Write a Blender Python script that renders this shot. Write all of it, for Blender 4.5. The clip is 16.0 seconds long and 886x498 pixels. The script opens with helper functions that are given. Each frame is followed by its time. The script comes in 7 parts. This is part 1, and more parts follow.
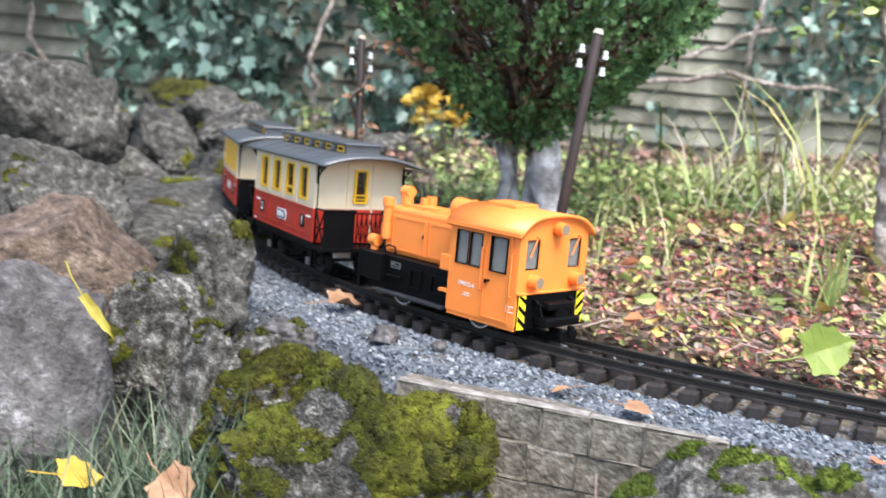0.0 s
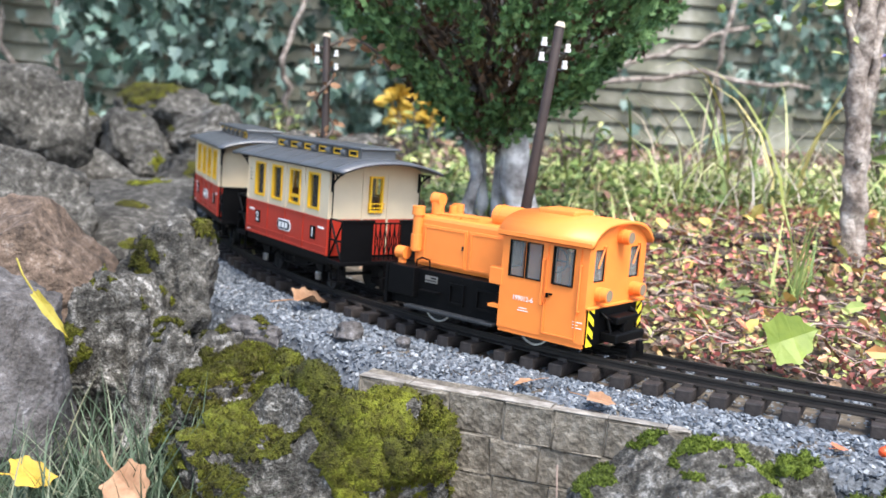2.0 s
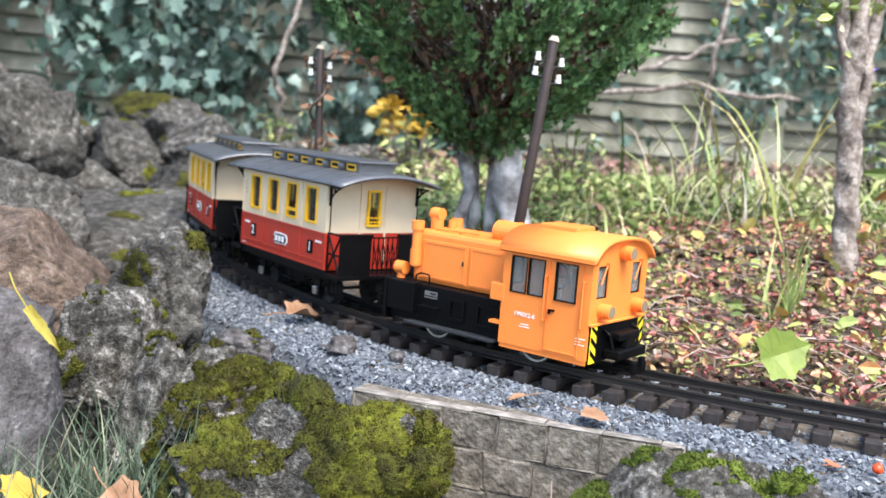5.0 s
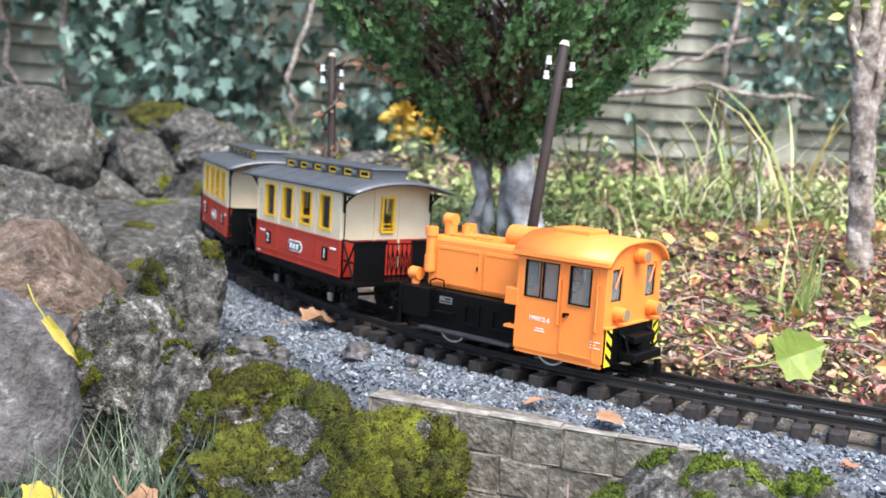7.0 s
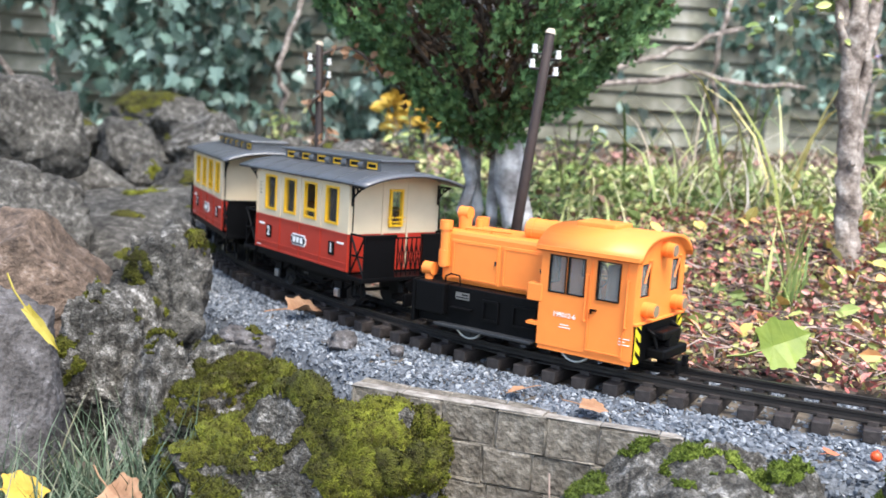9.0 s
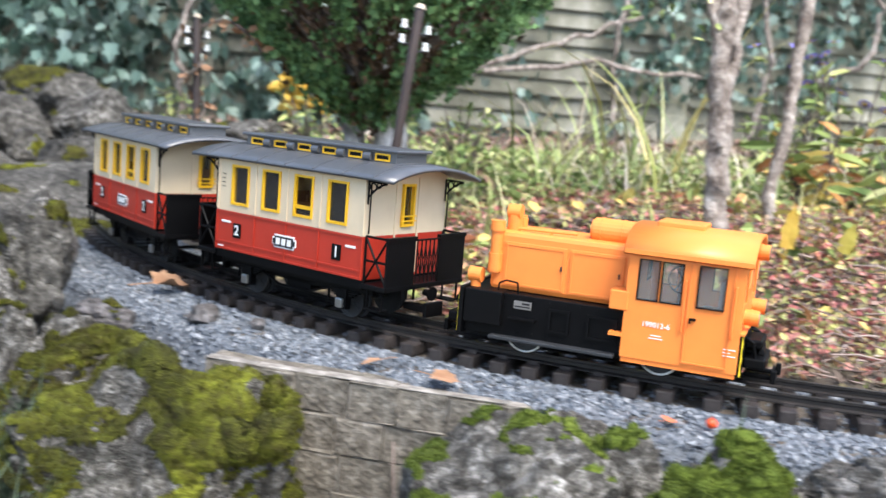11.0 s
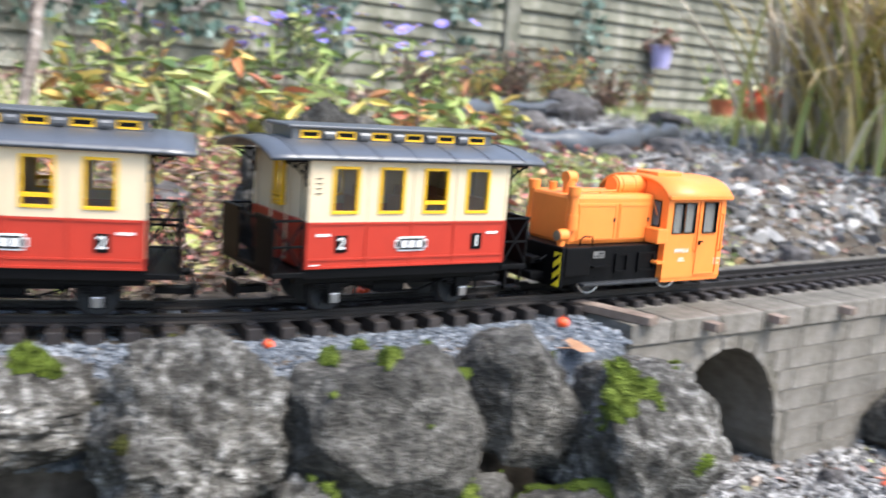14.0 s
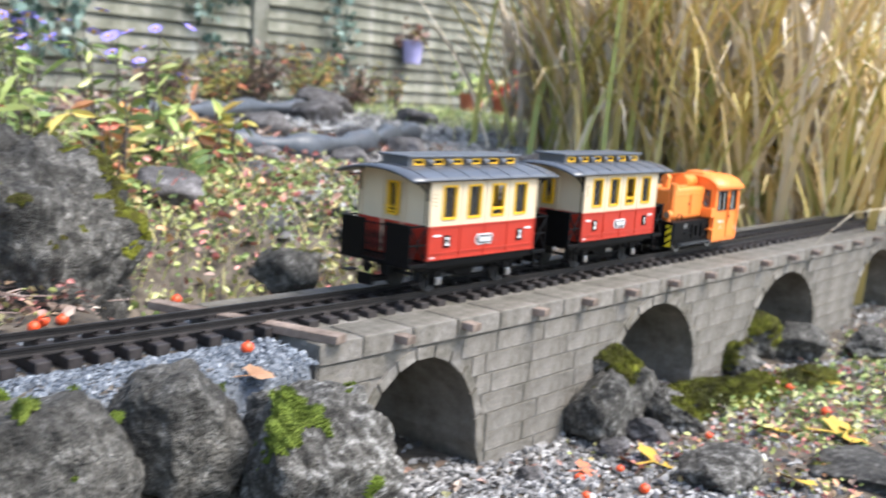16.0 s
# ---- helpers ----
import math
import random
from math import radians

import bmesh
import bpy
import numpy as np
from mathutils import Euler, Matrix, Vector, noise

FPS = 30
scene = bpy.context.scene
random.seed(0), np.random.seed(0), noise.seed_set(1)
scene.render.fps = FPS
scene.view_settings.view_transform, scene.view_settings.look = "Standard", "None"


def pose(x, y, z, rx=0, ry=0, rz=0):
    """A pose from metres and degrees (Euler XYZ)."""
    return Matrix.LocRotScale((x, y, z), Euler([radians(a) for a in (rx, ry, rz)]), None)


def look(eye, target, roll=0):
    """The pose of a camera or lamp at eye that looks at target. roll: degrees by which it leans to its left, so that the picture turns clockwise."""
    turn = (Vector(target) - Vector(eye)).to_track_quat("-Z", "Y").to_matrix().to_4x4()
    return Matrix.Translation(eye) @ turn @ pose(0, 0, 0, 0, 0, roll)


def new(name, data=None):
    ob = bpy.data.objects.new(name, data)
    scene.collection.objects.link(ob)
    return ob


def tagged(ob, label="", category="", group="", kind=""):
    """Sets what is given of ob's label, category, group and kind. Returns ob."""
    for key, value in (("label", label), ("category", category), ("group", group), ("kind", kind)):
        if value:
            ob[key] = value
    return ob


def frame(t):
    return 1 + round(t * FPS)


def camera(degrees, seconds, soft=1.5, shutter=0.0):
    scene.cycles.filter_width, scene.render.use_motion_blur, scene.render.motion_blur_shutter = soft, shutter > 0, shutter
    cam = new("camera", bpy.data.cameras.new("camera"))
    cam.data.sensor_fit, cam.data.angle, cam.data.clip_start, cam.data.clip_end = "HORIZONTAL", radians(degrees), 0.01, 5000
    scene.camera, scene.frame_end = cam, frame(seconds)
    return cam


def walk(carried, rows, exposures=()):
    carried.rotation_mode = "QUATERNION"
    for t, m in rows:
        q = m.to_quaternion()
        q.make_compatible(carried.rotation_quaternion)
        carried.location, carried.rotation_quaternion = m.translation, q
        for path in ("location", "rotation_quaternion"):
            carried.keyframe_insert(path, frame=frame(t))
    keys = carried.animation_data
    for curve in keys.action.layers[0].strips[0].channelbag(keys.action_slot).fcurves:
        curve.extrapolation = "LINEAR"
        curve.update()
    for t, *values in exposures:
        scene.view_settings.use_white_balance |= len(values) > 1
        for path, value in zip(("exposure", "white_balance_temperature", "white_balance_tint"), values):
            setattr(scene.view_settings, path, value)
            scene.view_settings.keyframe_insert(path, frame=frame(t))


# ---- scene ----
cam = camera(46.4, 16.0, shutter=0.9)
cam.data.dof.use_dof = True
cam.data.dof.focus_distance = 0.82
cam.data.dof.aperture_fstop = 9.5
PATH = [
    (0, (-0.0548, -0.1271, 0.2242), (0.0378, 1.8496, -0.0652), 4.89),
    (0.5, (-0.0514, -0.1267, 0.2197), (0.0836, 1.8461, -0.0801), 5.17),
    (1, (-0.0430, -0.1260, 0.2171), (0.1059, 1.8458, -0.0822), 4.93),
    (1.5, (-0.0392, -0.1247, 0.2159), (0.0985, 1.8501, -0.0693), 4.64),
    (2, (-0.0359, -0.1233, 0.2154), (0.0902, 1.8533, -0.0622), 4.23),
    (2.5, (-0.0321, -0.1245, 0.2157), (0.1028, 1.8530, -0.0514), 4.20),
    (3, (-0.0333, -0.1241, 0.2172), (0.1074, 1.8537, -0.0442), 4.15),
    (3.5, (-0.0309, -0.1241, 0.2164), (0.1099, 1.8537, -0.0456), 4.25),
    (4, (-0.0379, -0.1212, 0.2172), (0.1074, 1.8565, -0.0431), 4.48),
    (6.5, (-0.0391, -0.1246, 0.2227), (0.0823, 1.8547, -0.0371), 3.87),
    (7, (-0.0381, -0.1254, 0.2216), (0.0756, 1.8552, -0.0320), 3.53),
    (7.5, (-0.0373, -0.1251, 0.2196), (0.0800, 1.8549, -0.0373), 3.78),
    (8, (-0.0341, -0.1241, 0.2216), (0.0813, 1.8554, -0.0398), 3.58),
    (10.5, (0.0011, -0.1250, 0.2154), (0.2072, 1.8439, -0.0690), 4.00),
    (11, (0.0238, -0.1305, 0.2117), (0.3047, 1.8290, -0.0731), 4.65),
    (11.5, (0.0537, -0.1399, 0.2089), (0.4267, 1.8016, -0.0934), 5.31),
    (12, (0.0867, -0.1496, 0.2061), (0.5960, 1.7587, -0.1084), 4.95),
    (12.5, (0.1301, -0.1648, 0.2129), (0.7723, 1.7026, -0.1038), 4.95),
    (13, (0.2013, -0.1834, 0.2148), (1.0656, 1.5935, -0.0944), 4.82),
    (13.5, (0.2469, -0.2183, 0.2076), (1.2920, 1.4563, -0.1142), 4.90),
    (14, (0.2880, -0.2325, 0.2114), (1.4629, 1.3525, -0.1163), 4.54),
    (14.5, (0.3083, -0.2476, 0.2106), (1.5684, 1.2680, -0.1287), 4.75),
    (15, (0.3225, -0.2677, 0.2164), (1.6388, 1.1956, -0.1389), 4.34),
    (15.5, (0.3460, -0.2778, 0.2317), (1.7646, 1.0930, -0.0974), 4.07),
    (16, (0.3651, -0.2813, 0.2451), (1.8510, 1.0198, -0.0703), 3.94),
]
walk(cam, [(t, look(eye, target, roll)) for t, eye, target, roll in PATH], exposures=((0, 1.98, 6450, 9), (16, 1.98, 6450, 9)))

# ---- light: an overcast autumn day ----
world = bpy.data.worlds.new("sky")
scene.world = world
world.use_nodes = True
wn = world.node_tree.nodes
sky = wn.new("ShaderNodeTexSky")
sky.sky_type = "NISHITA"
sky.sun_disc = False
sky.sun_elevation, sky.sun_rotation = radians(59), radians(156)
sky.air_density, sky.dust_density, sky.ozone_density = 1.0, 2.0, 1.0
world.node_tree.links.new(sky.outputs[0], wn["Background"].inputs[0])
wn["Background"].inputs[1].default_value = 0.12
sun = new("sun", bpy.data.lights.new("sun", "SUN"))
sun.data.energy, sun.data.angle, sun.data.color = 1.5, radians(30), (1.0, 0.96, 0.9)
sun.matrix_world = look((0.8, -0.55, 2.1), (0.3, 0.6, 0.0))


# ---- materials ----
def mat(name, stops, scale=30.0, rough=0.8, bump=0.2, bscale=None, metal=0.0, island=0.0, big=0.25, detail=6.0, spec=0.4, trans=0.0, per_object=0.0, rufness=0.6):
    """A surface whose colour runs through stops by a fine noise, with a coarse noise over it and a fine relief."""
    m = bpy.data.materials.new(name)
    m.use_nodes = True
    n, l = m.node_tree.nodes, m.node_tree.links
    b = n["Principled BSDF"]
    co = n.new("ShaderNodeTexCoord")
    t1 = n.new("ShaderNodeTexNoise")
    t1.inputs["Scale"].default_value, t1.inputs["Detail"].default_value = scale, detail
    t1.inputs["Roughness"].default_value = rufness
    l.new(co.outputs["Object"], t1.inputs["Vector"])
    ramp = n.new("ShaderNodeValToRGB")
    e = ramp.color_ramp.elements
    while len(e) < len(stops):
        e.new(0.5)
    for i, (p, c) in enumerate(stops):
        e[i].position, e[i].color = p, (*c, 1)
    fac = t1.outputs["Fac"]
    if island:
        g = n.new("ShaderNodeNewGeometry")
        mx = n.new("ShaderNodeMath")
        mx.operation = "MULTIPLY_ADD"
        mx.inputs[1].default_value = island
        l.new(g.outputs["Random Per Island"], mx.inputs[0])
        sc = n.new("ShaderNodeMath")
        sc.operation = "MULTIPLY"
        sc.inputs[1].default_value = 1.0 - island
        l.new(t1.outputs["Fac"], sc.inputs[0])
        l.new(sc.outputs[0], mx.inputs[2])
        fac = mx.outputs[0]
    l.new(fac, ramp.inputs["Fac"])
    col = ramp.outputs["Color"]
    if big:
        t2 = n.new("ShaderNodeTexNoise")
        t2.inputs["Scale"].default_value = scale * 0.13
        t2.inputs["Detail"].default_value = 3
        l.new(co.outputs["Object"], t2.inputs["Vector"])
        r2 = n.new("ShaderNodeMapRange")
        r2.inputs["From Min"].default_value, r2.inputs["From Max"].default_value = 0.3, 0.7
        r2.inputs["To Min"].default_value, r2.inputs["To Max"].default_value = 1 - big, 1 + big * 0.6
        l.new(t2.outputs["Fac"], r2.inputs["Value"])
        hsv = n.new("ShaderNodeHueSaturation")
        l.new(r2.outputs[0], hsv.inputs["Value"])
        l.new(col, hsv.inputs["Color"])
        col = hsv.outputs["Color"]
    if per_object:
        oi = n.new("ShaderNodeObjectInfo")
        r3 = n.new("ShaderNodeMapRange")
        r3.inputs["To Min"].default_value, r3.inputs["To Max"].default_value = 1 - per_object, 1 + per_object
        l.new(oi.outputs["Random"], r3.inputs["Value"])
        h3 = n.new("ShaderNodeHueSaturation")
        l.new(r3.outputs[0], h3.inputs["Value"])
        l.new(col, h3.inputs["Color"])
        col = h3.outputs["Color"]
    l.new(col, b.inputs["Base Color"])
    b.inputs["Roughness"].default_value, b.inputs["Metallic"].default_value = rough, metal
    b.inputs["Specular IOR Level"].default_value = spec
    if trans:
        b.inputs["Subsurface Weight"].default_value = trans
        b.inputs["Subsurface Scale"].default_value = 0.004
    if bump:
        t3 = n.new("ShaderNodeTexNoise")
        t3.inputs["Scale"].default_value, t3.inputs["Detail"].default_value = bscale or scale * 3, 8
        l.new(co.outputs["Object"], t3.inputs["Vector"])
        bp = n.new("ShaderNodeBump")
        bp.inputs["Strength"].default_value, bp.inputs["Distance"].default_value = min(bump, 1.0), 0.002 * max(1.0, bump)
        l.new(t3.outputs["Fac"], bp.inputs["Height"])
        l.new(bp.outputs[0], b.inputs["Normal"])
    return m


def plain(name, c, rough=0.45, metal=0.0, vary=0.12, bump=0.05, scale=60.0, spec=0.4):
    d = tuple(v * (1 - vary) for v in c)
    return mat(name, [(0.35, d), (0.65, c)], scale, rough, bump, scale * 6, metal, 0, 0.08, spec=spec)


M_SOIL = mat("soil", [(0.3, (0.04, 0.032, 0.024)), (0.5, (0.09, 0.073, 0.056)), (0.7, (0.17, 0.145, 0.115))], 45, 0.95, 0.8)
M_BALLAST = mat("ballast_bed", [(0.35, (0.05, 0.056, 0.065)), (0.65, (0.17, 0.185, 0.205))], 160, 0.9, 0.8)
M_STONE = mat("gravel", [(0.1, (0.05, 0.058, 0.07)), (0.45, (0.13, 0.148, 0.172)), (0.75, (0.2, 0.22, 0.243)), (0.95, (0.38, 0.39, 0.4))], 90, 0.75, 0.3, island=0.75, big=0.0)
M_PEBBLE = mat("pebble", [(0.1, (0.08, 0.077, 0.073)), (0.5, (0.2, 0.19, 0.18)), (0.9, (0.46, 0.445, 0.42))], 60, 0.75, 0.3, island=0.75, big=0.0)
M_ROCK = mat("limestone", [(0.38, (0.011, 0.009, 0.007)), (0.46, (0.044, 0.04, 0.033)), (0.53, (0.118, 0.111, 0.098)), (0.61, (0.38, 0.365, 0.34))], 85, 0.92, 2.6, 330, detail=15, big=0.6, rufness=0.82)
M_ROCK_DARK = mat("dark_limestone", [(0.38, (0.011, 0.010, 0.009)), (0.46, (0.042, 0.039, 0.033)), (0.55, (0.1, 0.094, 0.083)), (0.65, (0.32, 0.305, 0.28))], 75, 0.92, 2.2, 330, detail=15, big=0.6, rufness=0.82)
M_ROCK_BROWN = mat("sandstone", [(0.36, (0.028, 0.019, 0.014)), (0.46, (0.085, 0.06, 0.044)), (0.55, (0.16, 0.112, 0.082)), (0.66, (0.27, 0.225, 0.195))], 55, 0.88, 1.8, 240, detail=14, big=0.55, rufness=0.8)
M_ROCK_GREY = mat("smooth_granite", [(0.36, (0.025, 0.022, 0.02)), (0.46, (0.07, 0.063, 0.06)), (0.56, (0.125, 0.116, 0.115)), (0.67, (0.32, 0.305, 0.31))], 50, 0.82, 1.7, 240, detail=14, big=0.6, rufness=0.8)
M_MOSS = mat("moss", [(0.2, (0.014, 0.011, 0.002)), (0.35, (0.05, 0.037, 0.004)), (0.46, (0.082, 0.08, 0.005)), (0.57, (0.145, 0.155, 0.009)), (0.73, (0.26, 0.3, 0.03))], 80, 0.95, 2.2, 800, detail=10, big=0.8, island=0.12, rufness=0.75)
M_MOSS_B = mat("bright_moss", [(0.2, (0.05, 0.075, 0.007)), (0.5, (0.12, 0.17, 0.015)), (0.8, (0.21, 0.26, 0.04))], 60, 0.95, 2.0, 700, big=0.4, island=0.3)
M_CONCRETE = mat("weathered_concrete", [(0.34, (0.05, 0.042, 0.032)), (0.47, (0.14, 0.122, 0.096)), (0.58, (0.24, 0.215, 0.177)), (0.7, (0.42, 0.4, 0.37))], 55, 0.92, 1.6, 170, detail=12, per_object=0.12, rufness=0.75, big=0.4)
M_CAP = mat("mortar_cap", [(0.35, (0.13, 0.115, 0.095)), (0.6, (0.34, 0.315, 0.28))], 60, 0.9, 0.6, per_object=0.2)
M_BRIDGE = mat("bridge_concrete", [(0.32, (0.055, 0.05, 0.036)), (0.45, (0.13, 0.117, 0.094)), (0.58, (0.2, 0.182, 0.157)), (0.7, (0.31, 0.29, 0.262))], 16, 0.92, 1.0, 150, detail=12, per_object=0.07, big=0.45, rufness=0.74)
M_WHITE_GRAVEL = mat("white_gravel", [(0.1, (0.07, 0.067, 0.063)), (0.5, (0.19, 0.183, 0.177)), (0.9, (0.42, 0.41, 0.4))], 60, 0.8, 0.3, island=0.75, big=0.0)
M_PLANK = mat("old_plank", [(0.3, (0.08, 0.055, 0.04)), (0.7, (0.24, 0.185, 0.15))], 60, 0.85, 0.4, per_object=0.15)
M_RAIL = plain("oxidised_brass_rail", (0.028, 0.025, 0.024), 0.42, 0.3, 0.3)
M_RAIL_TOP = plain("worn_rail_head", (0.17, 0.17, 0.18), 0.3, 0.8, 0.3)
M_SLEEPER = mat("brown_plastic_sleeper", [(0.3, (0.014, 0.011, 0.010)), (0.7, (0.042, 0.034, 0.031))], 120, 0.6, 0.3, per_object=0.15)
M_ORANGE = plain("orange_paint", (0.9, 0.25, 0.046), 0.42, 0.0, 0.06, 0.03, spec=0.45)
M_ORANGE_D = plain("orange_door_paint", (0.82, 0.215, 0.042), 0.44, 0.0, 0.06, 0.03)
M_BLACK = plain("black_plastic", (0.0025, 0.0025, 0.003), 0.5, 0.0, 0.3, 0.04, spec=0.13)
M_GREYB = plain("dark_grey_plastic", (0.03, 0.032, 0.035), 0.5, 0.0, 0.3, 0.04, spec=0.3)
M_RED = plain("red_paint", (0.42, 0.032, 0.016), 0.42, 0.0, 0.08, 0.03)
M_CREAM = plain("cream_paint", (0.65, 0.53, 0.36), 0.5, 0.0, 0.05, 0.03)
M_YELLOW = plain("yellow_window_frame", (0.82, 0.46, 0.015), 0.42, 0.0, 0.06, 0.03)
M_STRIPE = plain("warning_yellow", (0.85, 0.66, 0.03), 0.45, 0.0, 0.06, 0.03)
M_ROOF = plain("grey_roof_plastic", (0.07, 0.075, 0.085), 0.38, 0.0, 0.2, 0.06, spec=1.0)
M_WHITE = plain("white_print", (0.8, 0.8, 0.78), 0.5, 0.0, 0.03, 0.0)
M_LENS = plain("clear_lamp_lens", (0.26, 0.2, 0.14), 0.15, 0.0, 0.1, 0.02, spec=0.8)
M_TYRE = plain("pale_tyre", (0.62, 0.61, 0.58), 0.35, 0.2, 0.15, 0.02)
M_SILVER = plain("bright_metal", (0.5, 0.5, 0.5), 0.3, 0.9, 0.1, 0.02)
M_CABIN = plain("grey_cab_interior", (0.6, 0.6, 0.58), 0.6, 0.0, 0.15, 0.05)
M_SEAT = plain("brown_interior", (0.34, 0.16, 0.075), 0.6, 0.0, 0.2, 0.05)
M_WOOD = mat("weathered_fence_wood", [(0.3, (0.11, 0.11, 0.08)), (0.5, (0.205, 0.203, 0.155)), (0.7, (0.34, 0.33, 0.28))], 9, 0.9, 0.6, per_object=0.25, big=0.5)
M_BARK = mat("pale_bark", [(0.36, (0.09, 0.068, 0.055)), (0.5, (0.26, 0.215, 0.185)), (0.64, (0.48, 0.43, 0.385))], 55, 0.9, 1.6, detail=10, rufness=0.7)
M_BARK_D = mat("dark_bark", [(0.3, (0.05, 0.04, 0.035)), (0.7, (0.16, 0.13, 0.11))], 40, 0.9, 1.0)
M_TRUNK = mat("white_patched_bark", [(0.35, (0.12, 0.11, 0.105)), (0.5, (0.42, 0.4, 0.39)), (0.62, (0.8, 0.78, 0.77))], 26, 0.9, 1.2)
M_POLE = plain("dark_brown_pole", (0.045, 0.03, 0.026), 0.55, 0.0, 0.35, 0.2)
M_THUJA = mat("conifer_sprays", [(0.15, (0.015, 0.04, 0.014)), (0.45, (0.075, 0.17, 0.06)), (0.7, (0.17, 0.31, 0.115)), (0.9, (0.3, 0.46, 0.2))], 20, 0.7, 0.0, island=0.5, big=0.3)
M_DRY_SPRAY = mat("withered_conifer_sprays", [(0.2, (0.03, 0.02, 0.012)), (0.6, (0.1, 0.06, 0.035)), (0.9, (0.2, 0.12, 0.06))], 20, 0.85, 0.0, island=0.6, big=0.2)
M_SEDUM = mat("sedum_leaves", [(0.05, (0.2, 0.045, 0.04)), (0.22, (0.5, 0.16, 0.14)), (0.4, (0.58, 0.3, 0.25)), (0.52, (0.25, 0.28, 0.08)), (0.66, (0.38, 0.42, 0.13)), (0.8, (0.55, 0.5, 0.2)), (0.92, (0.66, 0.36, 0.2))], 14, 0.55, 0.0, island=0.92, big=0.2)
M_IVY = mat("ivy_leaves", [(0.1, (0.018, 0.038, 0.027)), (0.42, (0.075, 0.13, 0.1)), (0.75, (0.19, 0.275, 0.232)), (0.95, (0.36, 0.44, 0.385))], 8, 0.34, 0.0, island=0.8, big=0.25)
M_GRASS = mat("grass_blades", [(0.1, (0.02, 0.04, 0.018)), (0.45, (0.058, 0.09, 0.047)), (0.75, (0.115, 0.16, 0.1)), (0.96, (0.28, 0.26, 0.17))], 10, 0.6, 0.0, island=0.85, big=0.1)
M_GREEN = mat("yellow_green_leaves", [(0.1, (0.1, 0.16, 0.05)), (0.45, (0.27, 0.36, 0.11)), (0.75, (0.5, 0.53, 0.2)), (0.95, (0.62, 0.56, 0.36))], 10, 0.55, 0.0, island=0.85, big=0.1)
M_AUTUMN = mat("autumn_leaves", [(0.08, (0.14, 0.2, 0.06)), (0.38, (0.35, 0.42, 0.13)), (0.58, (0.66, 0.52, 0.14)), (0.76, (0.64, 0.33, 0.13)), (0.94, (0.5, 0.14, 0.1))], 10, 0.6, 0.0, island=0.9, big=0.1)
M_LITTER = mat("leaf_litter", [(0.06, (0.07, 0.048, 0.034)), (0.25, (0.16, 0.112, 0.082)), (0.42, (0.26, 0.185, 0.14)), (0.55, (0.27, 0.125, 0.095)), (0.68, (0.21, 0.22, 0.095)), (0.8, (0.36, 0.19, 0.16)), (0.95, (0.46, 0.39, 0.32))], 14, 0.7, 0.0, island=0.92, big=0.1)
M_REED = mat("dry_reed", [(0.1, (0.42, 0.34, 0.1)), (0.35, (0.66, 0.5, 0.17)), (0.6, (0.7, 0.52, 0.27)), (0.9, (0.76, 0.66, 0.5))], 8, 0.6, 0.0, island=0.9, big=0.1)
M_STRAW = mat("dry_stalk", [(0.2, (0.36, 0.29, 0.21)), (0.8, (0.66, 0.58, 0.48))], 30, 0.8, 0.0, island=0.6, big=0.1)
M_TWIG = mat("sedum_stalk", [(0.2, (0.09, 0.06, 0.05)), (0.5, (0.21, 0.15, 0.125)), (0.85, (0.38, 0.3, 0.26))], 30, 0.8, 0.0, island=0.8, big=0.1)
M_ASTER = mat("lavender_petals", [(0.2, (0.2, 0.15, 0.68)), (0.8, (0.4, 0.35, 0.9))], 20, 0.6, 0.0, island=0.5, big=0.0)
M_BERRY = plain("orange_red_berry", (0.75, 0.09, 0.025), 0.3, 0.0, 0.15, 0.05)
M_REED_G = mat("yellow_green_reed", [(0.1, (0.26, 0.29, 0.07)), (0.5, (0.5, 0.48, 0.15)), (0.9, (0.7, 0.59, 0.24))], 8, 0.6, 0.0, island=0.9, big=0.1)
M_LEAF_Y = mat("yellow_leaf", [(0.3, (0.42, 0.25, 0.025)), (0.7, (0.55, 0.38, 0.06))], 60, 0.6, 0.2)
M_LEAF_O = mat("olive_yellow_leaf", [(0.3, (0.26, 0.2, 0.02)), (0.7, (0.38, 0.32, 0.05))], 60, 0.6, 0.2)
M_LEAF_G = mat("lime_leaf", [(0.3, (0.11, 0.165, 0.012)), (0.7, (0.18, 0.235, 0.025))], 60, 0.5, 0.2)
M_LEAF_B = mat("brown_leaf", [(0.3, (0.2, 0.09, 0.04)), (0.7, (0.4, 0.24, 0.14))], 60, 0.7, 0.3)
M_LINER = plain("black_pond_liner", (0.09, 0.1, 0.115), 0.4, 0.0, 0.3, 0.3)
M_POT = plain("lavender_pot", (0.45, 0.42, 0.7), 0.5)
M_TERRA = plain("terracotta", (0.5, 0.16, 0.08), 0.8)
M_GERANIUM = mat("red_blossom", [(0.3, (0.6, 0.03, 0.02)), (0.7, (0.85, 0.1, 0.05))], 40, 0.6, 0.0, island=0.5)

